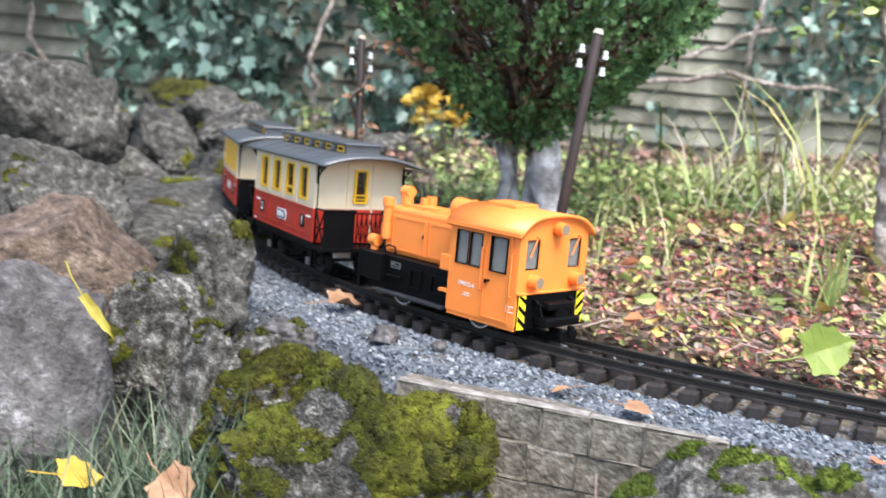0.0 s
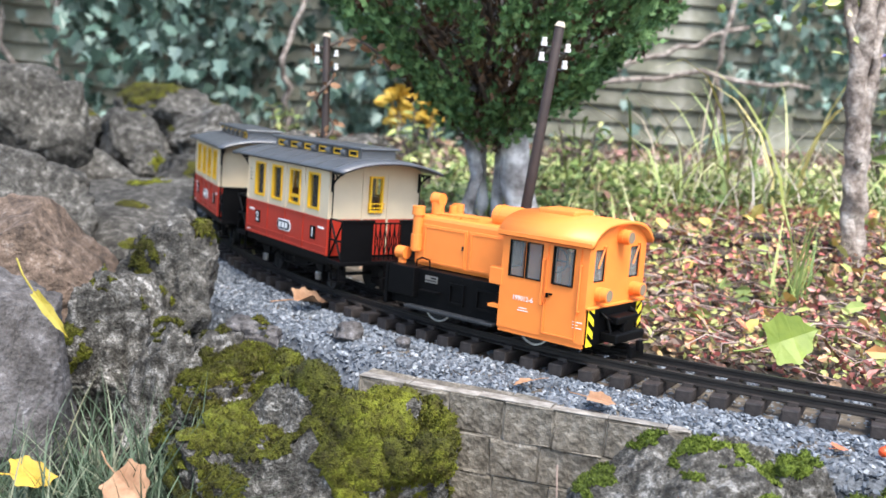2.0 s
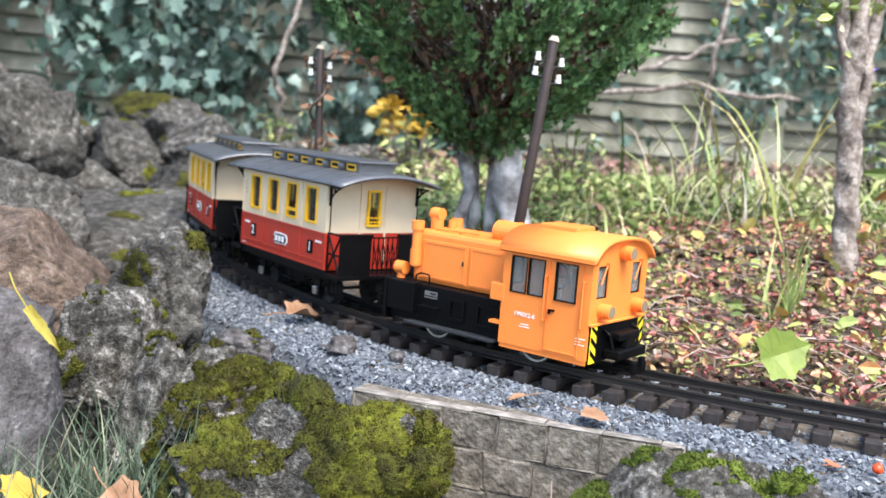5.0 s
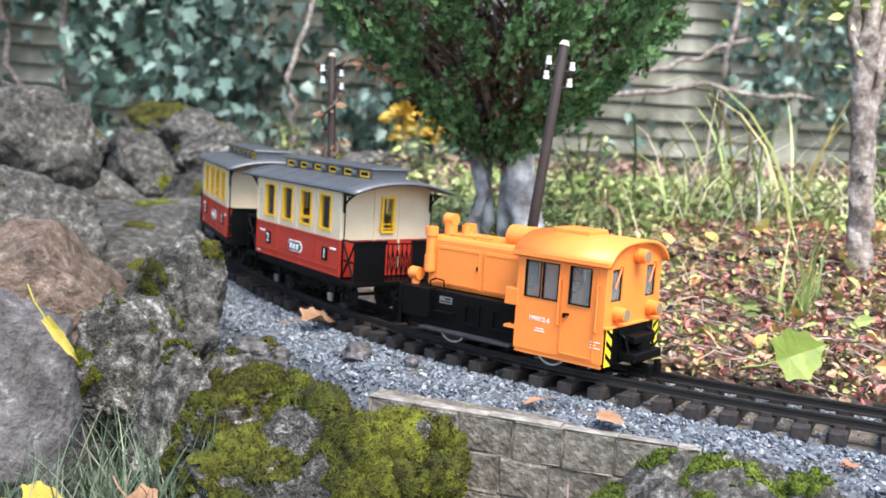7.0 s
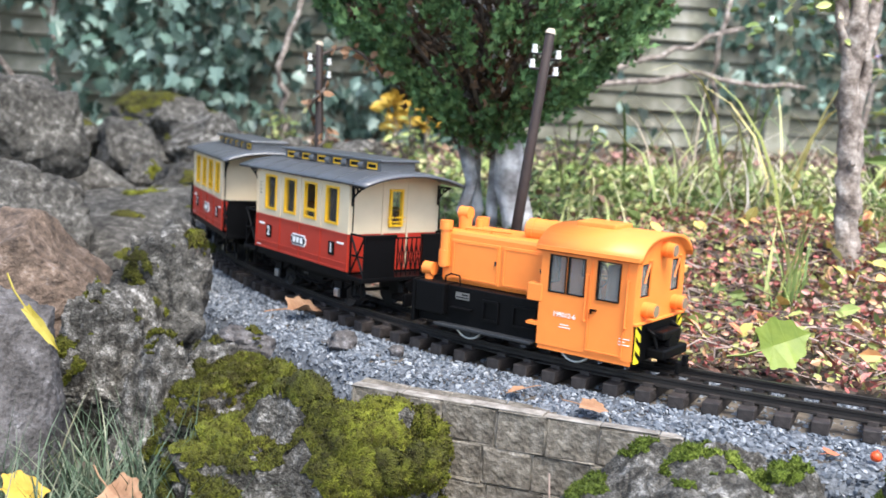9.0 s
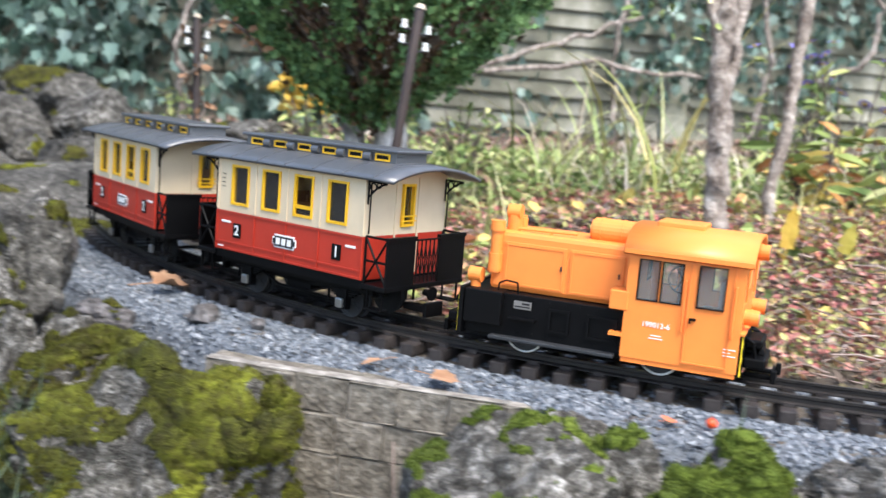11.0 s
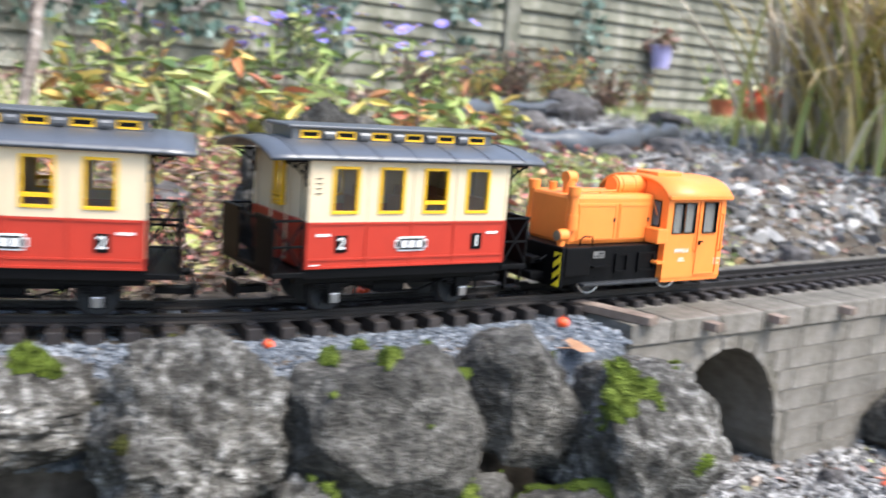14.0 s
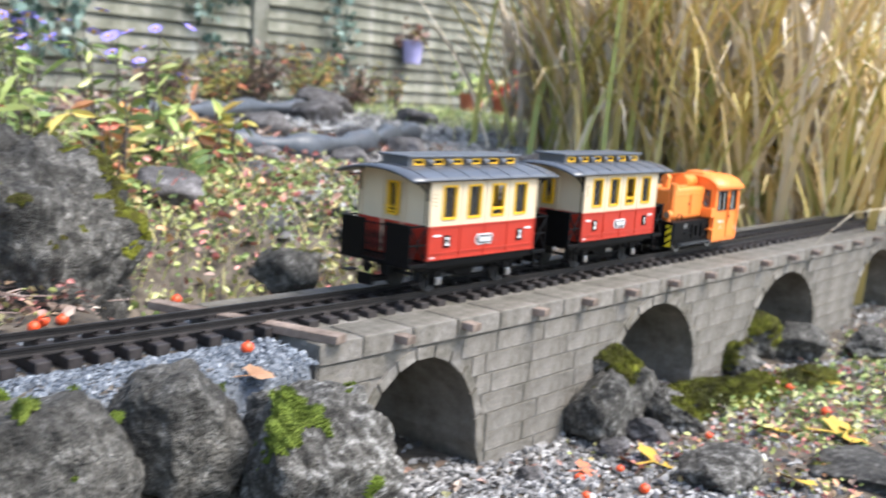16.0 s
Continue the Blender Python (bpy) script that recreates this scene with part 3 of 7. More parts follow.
rock("small pointed white limestone", (0.347, 0.41, -0.06), (0.03, 0.032, 0.062), 63, GR, 0, 0.22, 6, 5, 0.2)
rock("flat pale limestone slab with a rough face", (0.435, 0.44, -0.022), (0.092, 0.054, 0.034), 64, G, 0, 0.2, 6, 6, 0.25, M_MOSS_B, moss_scale=24)
rock("rough crusted limestone block", (0.562, 0.397, -0.043), (0.074, 0.062, 0.07), 66, G, 20, 0.23, 6, 6, 0.15, moss_scale=30)
rock("squared dark grey block with lichen spots", (0.685, 0.372, -0.055), (0.086, 0.065, 0.082), 67, D_, -8, 0.1, 8, 6, 0.3, M_MOSS_B, moss_scale=45)
rock("rounded dark stone at the end of the ballast", (0.805, 0.36, -0.036), (0.056, 0.056, 0.064), 68, D_, 0, 0.12, 5, 6, 0.12, M_MOSS_B, moss_scale=45)
rock("large pale limestone with a strip of moss beside the bridge", (0.892, 0.312, -0.072), (0.084, 0.08, 0.098), 69, G, 30, 0.17, 7, 6, 0.42, M_MOSS_B, moss_scale=18)
for i, (x, y, z, a, b, c) in enumerate(((0.2, 0.46, -0.13, 0.06, 0.06, 0.055), (0.29, 0.44, -0.12, 0.055, 0.055, 0.05), (0.41, 0.425, -0.105, 0.045, 0.045, 0.04), (0.5, 0.365, -0.11, 0.055, 0.05, 0.045), (0.6, 0.335, -0.115, 0.06, 0.05, 0.045), (0.71, 0.315, -0.12, 0.058, 0.05, 0.042), (0.80, 0.275, -0.11, 0.058, 0.05, 0.048), (0.27, 0.4, -0.18, 0.07, 0.06, 0.05), (0.4, 0.37, -0.18, 0.07, 0.06, 0.05), (0.53, 0.33, -0.18, 0.07, 0.06, 0.045), (0.66, 0.29, -0.18, 0.07, 0.06, 0.045), (0.78, 0.25, -0.18, 0.06, 0.06, 0.045), (0.9, 0.25, -0.17, 0.06, 0.05, 0.05), (0.13, 0.5, -0.17, 0.06, 0.05, 0.05), (0.36, 0.42, -0.135, 0.04, 0.04, 0.045), (0.62, 0.33, -0.1, 0.035, 0.04, 0.05), (0.75, 0.315, -0.1, 0.035, 0.04, 0.05), (0.48, 0.385, -0.13, 0.052, 0.05, 0.04), (0.34, 0.44, -0.1, 0.05, 0.05, 0.04))):
    rock("mossy stone in the foot of the bank", (x, y + 0.012, z - 0.014), (a, b, c), 70 + i, (D_, G)[i % 2], 20 * i, 0.22, 6, 5, 0.6, M_MOSS_B, moss_scale=18)
rock("big dark weathered boulder beside the track", (0.88, 0.80, 0.02), (0.15, 0.11, 0.155), 81, D_, 0, 0.22, 6, 6, 0.55)
rock("low brown stone beyond the rails", (1.2, 0.70, 0.0), (0.055, 0.04, 0.04), 82, D_, 0, 0.16, 5, 4, 0.3)
rock("smooth pale stone beyond the rails", (0.725, 0.935, 0.03), (0.05, 0.042, 0.04), 83, GR, 0, 0.09, 5, 5)
for i, (x, y, z, a, b, c, m, mo) in enumerate(((1.47, 0.40, -0.155, 0.06, 0.045, 0.06, D_, 0.3), (1.58, 0.45, -0.15, 0.095, 0.06, 0.06, D_, 0.1), (1.60, 0.375, -0.175, 0.075, 0.035, 0.03, G, 0.1), (1.51, 0.35, -0.18, 0.035, 0.025, 0.022, GR, 0.0), (1.43, 0.35, -0.18, 0.02, 0.016, 0.018, GR, 0.0), (1.53, 0.425, -0.118, 0.05, 0.04, 0.03, D_, 0.75), (1.47, 0.235, -0.19, 0.09, 0.065, 0.035, G, 0.1), (1.62, 0.1, -0.19, 0.12, 0.08, 0.032, D_, 0.2), (2.02, 0.48, -0.15, 0.08, 0.06, 0.055, D_, 0.4), (2.12, 0.42, -0.16, 0.06, 0.05, 0.045, D_, 0.2), (1.93, 0.44, -0.17, 0.05, 0.04, 0.035, D_, 0.5), (2.25, 0.33, -0.17, 0.07, 0.06, 0.04, G, 0.3), (1.27, 0.36, -0.185, 0.02, 0.018, 0.016, GR, 0.0))):
    rock("weathered grey stone lying under the bridge arches", (x, y, z), (a, b, c), 90 + i, m, 33 * i, 0.16, 8, 5, mo, group="stones under the bridge")
rock("low stone wholly covered by a carpet of moss", (1.77, 0.37, -0.196), (0.17, 0.07, 0.026), 106, D_, -8, 0.2, 3, 6, 1.0, group="stones under the bridge", moss_scale=14)
rock("small stone covered by a carpet of moss", (1.98, 0.34, -0.196), (0.1, 0.05, 0.024), 107, D_, 10, 0.2, 3, 5, 1.0, group="stones under the bridge", moss_scale=14)
for i, (x, y, a) in enumerate(((2.55, 2.2, 0.12), (2.85, 2.5, 0.14), (3.2, 2.9, 0.12), (3.0, 2.2, 0.09), (1.25, 1.05, 0.08), (1.0, 1.0, 0.07), (2.1, 1.9, 0.1), (1.5, 1.15, 0.06), (1.7, 1.0, 0.05), (1.62, 1.3, 0.07), (1.9, 1.35, 0.06), (2.2, 1.45, 0.08), (1.85, 0.85, 0.04), (2.05, 1.1, 0.05), (2.4, 1.2, 0.06), (1.4, 1.4, 0.07), (2.3, 1.75, 0.07), (1.75, 1.6, 0.06))):
    rock("pale rounded stone in the garden bed", (x, y, float(height(np.array([x]), np.array([y]))[0]) + a * 0.2), (a, a * 0.8, a * 0.55), 110 + i, GR, 40 * i, 0.14, 5, 4, group="stones of the rear border")


# ---- low wall of concrete blocks ----
def low_wall():
    w = thing("garden_wall", pose(0, 0, 0), "low retaining wall of weathered grey concrete blocks with mortar cap", "wall")
    a, b = Vector((-0.045, 0.716, 0)), Vector((0.205, 0.607, 0))
    d = (b - a).normalized()
    yaw = math.degrees(math.atan2(d.y, d.x))
    L = (b - a).length
    rng = random.Random(4)
    brick = {}
    z = -0.014
    for row in range(5):
        h = 0.031
        x = -0.02 * (row % 2)
        while x < L - 0.005:
            l = min(rng.choice((0.041, 0.046, 0.052)), L - x)
            if l < 0.012:
                break
            bm = boxes((0.0003, l - 0.0003, 0, 0.03, -h + 0.0006, 0), bevel=0.0012)
            for v in bm.verts:
                v.co += Vector((rng.gauss(0, 1), rng.gauss(0, 1), rng.gauss(0, 1))) * 0.0008
            ob = part("brick", bm, M_CONCRETE, w)
            p = a + d * x + Vector((d.y, -d.x, 0)) * (rng.uniform(0.0, 0.0015))
            ob.matrix_local = pose(p.x, p.y, z, 0, 0, yaw)
            x += l
        z -= h
    x = 0
    while x < L - 0.01:
        l = min(rng.choice((0.045, 0.06)), L - x)
        ob = part("cap_stone", boxes((0.0003, l - 0.0003, 0.0002, 0.012, 0, 0.0012), bevel=0.0006), M_CAP, w, "pale mortar cap")
        p = a + d * x
        ob.matrix_local = pose(p.x, p.y, -0.0138 + rng.uniform(-0.0004, 0.0004), rng.uniform(-3, 3), rng.uniform(-0.8, 0.8), yaw + rng.uniform(-1, 1))
        x += l
    core = part("wall_core", boxes((0, L, 0.0012, 0.028, -0.19, -0.016)), M_CAP, w, "pale mortar between the blocks")
    core.matrix_local = pose(a.x, a.y, 0, 0, 0, yaw)


low_wall()


# ---- bridge ----
def bridge():
    br = thing("viaduct", pose(0, 0, 0), "small grey concrete garden viaduct with round arches and block joints", "bridge")
    s0, s1 = 1.045, 3.6
    half, top, foot = 0.098, -0.007, -0.22
    arches = [(1.195, 0.095), (1.69, 0.13), (2.165, 0.15), (2.68, 0.14), (3.18, 0.14)]
    crown = -0.042

    def soffit(s):
        for c, r in arches:
            if abs(s - c) < r:
                u = (s - c) / r
                return max(foot, crown - 0.118 * (1 - math.sqrt(max(0, 1 - u * u))) * 1.0)
        return foot
    ss = sorted({round(v, 4) for v in list(np.arange(s0, s1, 0.03)) + [s1] + [c + r * math.sin(k * math.pi / 24) * 0.9999 for c, r in arches for k in range(-12, 13)] + [c + r * k for c, r in arches for k in (-1.0, 1.0)]})
    vs, fs = [], []
    for s in ss:
        zb = soffit(s)
        for lat, z in ((-half, zb), (-half, top), (half, top), (half, zb)):
            x, y, _ = on_track(s, lat)
            vs.append((x, y, z))
    for i in range(len(ss) - 1):
        for k in range(4):
            fs.append((4 * i + k, 4 * i + (k + 1) % 4, 4 * i + 4 + (k + 1) % 4, 4 * i + 4 + k))
    fs += [(0, 1, 2, 3), tuple(4 * (len(ss) - 1) + k for k in (3, 2, 1, 0))]
    obj("arch_body", vs, fs, M_BRIDGE, br)
    # facing blocks, course by course, on the side walls
    rng = random.Random(9)
    for sgn in (-1,):
        z1 = top - 0.0225
        row = 0
        while z1 > -0.2:
            h = 0.024
            s = s0 + 0.002 - 0.03 * (row % 2)
            while s < 2.75:
                l = rng.uniform(0.07, 0.11)
                a, b = max(s, s0 + 0.002), s + l - 0.0007
                ok = b - a > 0.01
                for c, r in arches:
                    zz = [soffit(v) for v in np.linspace(a, b, 7)]
                    if max(zz) > z1 - h - 0.012 and max(zz) > foot + 0.01:
                        # shorten the block so that it stops short of the arch ring
                        good = [v for v, q in zip(np.linspace(a, b, 13), [soffit(v) for v in np.linspace(a, b, 13)]) if q < z1 - h - 0.012]
                        if len(good) > 3 and good[-1] - good[0] > 0.012 and len(good) == int(round((good[-1] - good[0]) / ((b - a) / 12))) + 1:
                            a, b = good[0], good[-1]
                        else:
                            ok = False
                        break
                if ok:
                    x, y, hd = on_track((a + b) / 2, sgn * (half + 0.0005))
                    ob = part("block", boxes((-(b - a) / 2, (b - a) / 2, -0.0012, 0.003, -h + 0.0009, 0), bevel=0.0009), M_BRIDGE, br)
                    ob.matrix_local = pose(x, y, z1 + rng.uniform(-0.0004, 0.0004), 0, 0, hd)
                s += l
            z1 -= h
            row += 1
        # arch rings
        for c, r in arches[:4]:
            for k in range(11):
                a0, a1 = math.pi * (k + 0.06) / 11, math.pi * (k + 0.94) / 11
                bm = bmesh.new()
                q = []
                for rr, aa in ((1.0, a0), (1.0, a1), (1.11, a1), (1.11, a0)):
                    q.append((-math.cos(aa) * r * rr, crown - 0.118 + 0.118 * rr * math.sin(aa) * 1.0))
                vs2 = [bm.verts.new((u, yy, w)) for yy in (-0.0018, 0.004) for u, w in q]
                for f in ((0, 1, 2, 3), (7, 6, 5, 4), (0, 4, 5, 1), (1, 5, 6, 2), (2, 6, 7, 3), (3, 7, 4, 0)):
                    bm.faces.new([vs2[i] for i in f])
                bmesh.ops.recalc_face_normals(bm, faces=bm.faces)
                x, y, hd = on_track(c, sgn * (half + 0.0005))
                ob = part("voussoir", bm, M_BRIDGE, br)
                ob.matrix_local = pose(x, y, 0, 0, 0, hd)
    # coping stones on both edges
    for sgn in (-1, 1):
        s = s0
        while s < s1:
            l = rng.uniform(0.05, 0.075)
            x, y, hd = on_track(s + l / 2, sgn * (half - 0.022))
            ob = part("coping_stone", boxes((-l / 2 + 0.0006, l / 2 - 0.0006, -0.026, 0.026, 0, 0.0215), bevel=0.0012), M_BRIDGE, br)
            ob.matrix_local = pose(x, y, top - 0.0205 + rng.uniform(-0.0005, 0.0005), 0, 0, hd)
            s += l
    s = 1.03
    while s < 3.4:
        x, y, hd = on_track(s, 0)
        k = 0.0145 if s > 1.05 else 0.018
        lo, hi, dz = (-0.116, 0.113, 0.0012) if s < 1.05 else (-0.119, -0.06, -0.0105)
        pl = part("cross_plank", boxes((-k / 2, k / 2, lo, hi, 0, 0.0085), bevel=0.0008), M_PLANK)
        pl.matrix_world = pose(x, y, top + dz, 0, 0, hd + (14 if s < 1.05 else 4) + rng.uniform(-5, 5))
        tagged(pl, "weathered brown wooden cross plank under the rails", "plank", "planks across the bridge")
        s += 0.112


bridge()


# ---- track ----
def track():
    tr = thing("model_railway_track", pose(0, 0, 0), "narrow model railway track of dark rails on brown sleepers", "railway track")
    prof = [(-0.0042, 0.0012), (-0.0042, 0.0022), (-0.001, 0.0034), (-0.001, 0.0064), (-0.0018, 0.0072), (-0.0018, 0.0092), (0.0018, 0.0092), (0.0018, 0.0072), (0.001, 0.0064), (0.001, 0.0034), (0.0042, 0.0022), (0.0042, 0.0012)]
    for sgn in (-1, 1):
        ss = np.arange(-0.88, 4.1, 0.02)
        vs, fs, n = [], [], len(prof)
        for s in ss:
            for u, z in prof:
                x, y, _ = on_track(s, sgn * 0.0240 + u)
                vs.append((x, y, z))
        for i in range(len(ss) - 1):
            for k in range(n):
                fs.append((i * n + k, i * n + (k + 1) % n, (i + 1) * n + (k + 1) % n, (i + 1) * n + k))
        r = obj("rail", vs, fs, M_RAIL, tr, "dark oxidised metal rail")
        r.data.materials.append(M_RAIL_TOP)
        for p in r.data.polygons:
            if p.normal.z > 0.9 and p.center.z > 0.009:
                p.material_index = 1
    bm = boxes((-0.0068, 0.0068, -0.0435, 0.0435, -0.0105, 0.0), bevel=0.0011)
    for y in (-0.024, 0.024):
        for d in (-0.0052, 0.0052):
            box(bm, -0.0042, 0.0042, y + d - 0.0014, y + d + 0.0014, -0.001, 0.0032)
    me = None
    s, i = -0.85, 0
    while s < 4.0:
        x, y, hd = on_track(s)
        if me is None:
            ob = part("sleeper", bm, M_SLEEPER, tr)
            me = ob.data
        else:
            ob = new("sleeper", me)
            ob.parent = tr
        ob.matrix_local = pose(x, y, 0, 0, 0, hd)
        i += 1
        s += 0.0363 if i % 11 == 0 else 0.0273


track()


# ---- train ----
def letters(text, size, place, turn, material, parent, name="lettering"):
    cu = bpy.data.curves.new(name, "FONT")
    cu.body, cu.size, cu.align_x, cu.align_y, cu.extrude = text, size, "CENTER", "CENTER", 0.00008
    cu.offset = size * 0.018
    cu.materials.append(material)
    ob = new(name, cu)
    ob.parent = parent
    ob.matrix_local = pose(*place, *turn)
    return ob


def wheelset(parent, x, r=0.0155):
    """One axle with two wheels; its own object, so that it can turn."""
    bm = bmesh.new()
    rod(bm, (0, -0.028, 0), (0, 0.028, 0), 0.002)
    for sgn in (-1, 1):
        rod(bm, (0, sgn * 0.0215, 0), (0, sgn * 0.0285, 0), r, n=28)
        rod(bm, (0, sgn * 0.0205, 0), (0, sgn * 0.0218, 0), r + 0.0022, n=28)
        for k in range(5):
            a = k * 2 * math.pi / 5
            rod(bm, (r * 0.25 * math.cos(a), sgn * 0.0288, r * 0.25 * math.sin(a)), (r * 0.8 * math.cos(a), sgn * 0.0288, r * 0.8 * math.sin(a)), 0.0011, n=6)
    w = part("wheelset", bm, M_GREYB, parent, "dark metal wheels on an axle")
    for sgn in (-1, 1):
        bm = bmesh.new()
        for k in range(28):
            a, b = k * 2 * math.pi / 28, (k + 1) * 2 * math.pi / 28
            rod(bm, (r * math.cos(a), sgn * 0.0287, r * math.sin(a)), (r * math.cos(b), sgn * 0.0287, r * math.sin(b)), 0.001, n=5)
        part("tyre", bm, M_TYRE if r > 0.016 else M_RAIL, w, "bright wheel rim")
    w.location = (x, 0, 0.0092 + r)
    return w


def arc_roof(bm, x0, x1, half, z_eave, z_top, thick=0.003, n=18, camber=0.0):
    """An arched roof sheet, bent across the line; camber lowers its two ends."""
    xs = np.linspace(x0, x1, 13)
    rows = []
    for side in (0, 1):
        for x in xs:
            e = camber * max(0.0, (abs((x - (x0 + x1) / 2) / ((x1 - x0) / 2)) - 0.72) / 0.28) ** 2
            row = []
            for k in range(n + 1):
                u = -1 + 2 * k / n
                z = z_eave + (z_top - z_eave) * math.cos(u * 1.15) / 1.0 - (z_top - z_eave) * math.cos(1.15) * abs(u) ** 3
                row.append(bm.verts.new((x, u * half, z - e * (1 - 0.5 * u * u) - thick * side)))
            rows.append(row)
    m = len(xs)
    for side in (0, 1):
        for i in range(m - 1):
            for k in range(n):
                q = [rows[side * m + i][k], rows[side * m + i + 1][k], rows[side * m + i + 1][k + 1], rows[side * m + i][k + 1]]
                bm.faces.new(q if side == 0 else q[::-1])
    for i in range(m - 1):
        for k in (0, n):
            bm.faces.new([rows[i][k], rows[m + i][k], rows[m + i + 1][k], rows[i + 1][k]])
    for i in (0, m - 1):
        for k in range(n):
            bm.faces.new([rows[i][k], rows[i][k + 1], rows[m + i][k + 1], rows[m + i][k]])
    bmesh.ops.recalc_face_normals(bm, faces=bm.faces)
    return bm


def holed(x0, x1, z0, z1, holes, y, t):
    """A wall panel in x and z with rectangular openings, t thick, its face at y."""
    xs = sorted({x0, x1, *[h[0] for h in holes], *[h[1] for h in holes]})
    zs = sorted({z0, z1, *[h[2] for h in holes], *[h[3] for h in holes]})
    bm = bmesh.new()
    for a, b in zip(xs, xs[1:]):
        for c, d in zip(zs, zs[1:]):
            if not any(h[0] < (a + b) / 2 < h[1] and h[2] < (c + d) / 2 < h[3] for h in holes):
                box(bm, a, b, min(y, y + t), max(y, y + t), c, d)
    bmesh.ops.remove_doubles(bm, verts=bm.verts, dist=1e-6)
    # drop inner faces shared by neighbours
    bm.verts.index_update()
    seen = {}
    for f in bm.faces:
        seen.setdefault(tuple(sorted(v.index for v in f.verts)), []).append(f)
    bmesh.ops.delete(bm, geom=[f for fs in seen.values() if len(fs) > 1 for f in fs], context="FACES_ONLY")
    return bm


def frame_bm(x0, x1, z0, z1, y0, y1, w):
    return boxes((x0, x0 + w, y0, y1, z0, z1), (x1 - w, x1, y0, y1, z0, z1), (x0 + w, x1 - w, y0, y1, z0, z0 + w), (x0 + w, x1 - w, y0, y1, z1 - w, z1))


ACROSS = pose(0, 0, 0, 0, 0, 90)


def coach(numbers):
    c = thing("passenger_coach", pose(0, 0, 0), "red and cream two-axle model coach with black end platforms", "model coach", "coaches of the train")
    hw, x1 = 0.0555, 0.0977
    eave, rise = 0.142, 0.0115
    zf, zb, zt = 0.0505, 0.089, 0.1415
    wins = [-0.0648, -0.0216, 0.0216, 0.0648]
    holes = [(w - 0.0118, w + 0.0118, 0.0965, 0.1338) for w in wins]
    for sgn in (-1, 1):
        y = sgn * hw
        part("side_wall", holed(-x1, x1, zb, zt, holes, y, -sgn * 0.003), M_CREAM, c, "cream side with upright mouldings")
        red = boxes((-x1, x1, min(y, y - sgn * 0.003), max(y, y - sgn * 0.003), zf, zb), bevel=0.0006)
        part("lower_panel", red, M_RED, c, "red lower side panel")
        b = bmesh.new()
        yy = sorted((y - sgn * 0.0005, y + sgn * 0.0009))
        for x in (-x1 + 0.001, -0.0432, 0.0, 0.0432, x1 - 0.001):
            box(b, x - 0.0009, x + 0.0009, yy[0], yy[1], zf + 0.002, zb - 0.001)
        for z in (zf + 0.0015, zb - 0.0012, zf + 0.008):
            box(b, -x1, x1, yy[0], yy[1], z - 0.0008, z + 0.0008)
        part("red_moulding", b, M_RED, c)
        b = bmesh.new()
        for x in (-x1 + 0.0012, -0.0432, 0.0, 0.0432, x1 - 0.0012):
            box(b, x - 0.001, x + 0.001, yy[0], yy[1], zb + 0.001, zt - 0.001)
        box(b, -x1, x1, yy[0], yy[1], zt - 0.003, zt - 0.0012)
        part("cream_moulding", b, M_CREAM, c)
        for k, w in enumerate(wins):
            f = part("window_frame", frame_bm(w - 0.0125, w + 0.0125, 0.0958, 0.1345, *sorted((y - sgn * 0.002, y + sgn * 0.0012)), 0.0022), M_YELLOW, c, "yellow window frame")
            open_ = (k == 2)
            if open_:
                part("sash", boxes((w - 0.0105, w + 0.0105, *sorted((y - sgn * 0.002, y + sgn * 0.0004)), 0.1035, 0.1067)), M_YELLOW, f, "yellow sash bar")
            z0, z1 = (0.0982, 0.104) if open_ else (0.0982, 0.1322)
            g = part("pane", boxes((w - 0.0102, w + 0.0102, *sorted((y - sgn * 0.0018, y - sgn * 0.0012)), z0, z1)), M_GLASS, f)
            g.visible_shadow = False
        # plates
        for x, t in zip((-0.0665, 0.067), numbers):
            x = x if sgn < 0 else -x
            part("number_plate", boxes((x - 0.0056, x + 0.0056, *sorted((y, y + sgn * 0.0012)), 0.064, 0.0782), bevel=0.0006), M_BLACK, c, "black class plate")
            letters(t, 0.0135, (x, y + sgn * 0.00135, 0.0711), (90, 0, 0 if sgn < 0 else 180), M_WHITE, c)
            x2 = x + (0.0165 if x > 0 else -0.0165)
            part("small_print", boxes((x2 - 0.006, x2 + 0.006, *sorted((y, y + sgn * 0.0008)), 0.0775, 0.0795)), M_WHITE, c, "white line of print")
        part("small_print", boxes((-x1 + 0.004, -x1 + 0.012, *sorted((y, y + sgn * 0.0008)), 0.0535, 0.0545)), M_WHITE, c, "white line of print")
        for k in range(4):
            part("small_print", boxes((-x1 + 0.006, -x1 + 0.011, *sorted((y, y + sgn * 0.0006)), 0.124 - 0.004 * k, 0.1247 - 0.004 * k)), M_GREYB, c, "grey line of print")
        b = boxes((-0.0132, 0.0132, *sorted((y, y + sgn * 0.001)), 0.0638, 0.0762), (-0.0158, 0.0158, *sorted((y, y + sgn * 0.001)), 0.0664, 0.0736), bevel=0.0004)
        badge = part("emblem_plate", b, M_WHITE, c, "white-edged dark emblem plate")
        part("emblem_field", boxes((-0.0122, 0.0122, *sorted((y, y + sgn * 0.0015)), 0.0652, 0.0748), (-0.0146, 0.0146, *sorted((y, y + sgn * 0.0014)), 0.0676, 0.0724)), M_GREYB, badge)
        part("emblem_bars", boxes(*[(u - 0.0024, u + 0.0024, *sorted((y, y + sgn * 0.002)), 0.067, 0.073) for u in (-0.0075, 0, 0.0075)]), M_WHITE, badge)
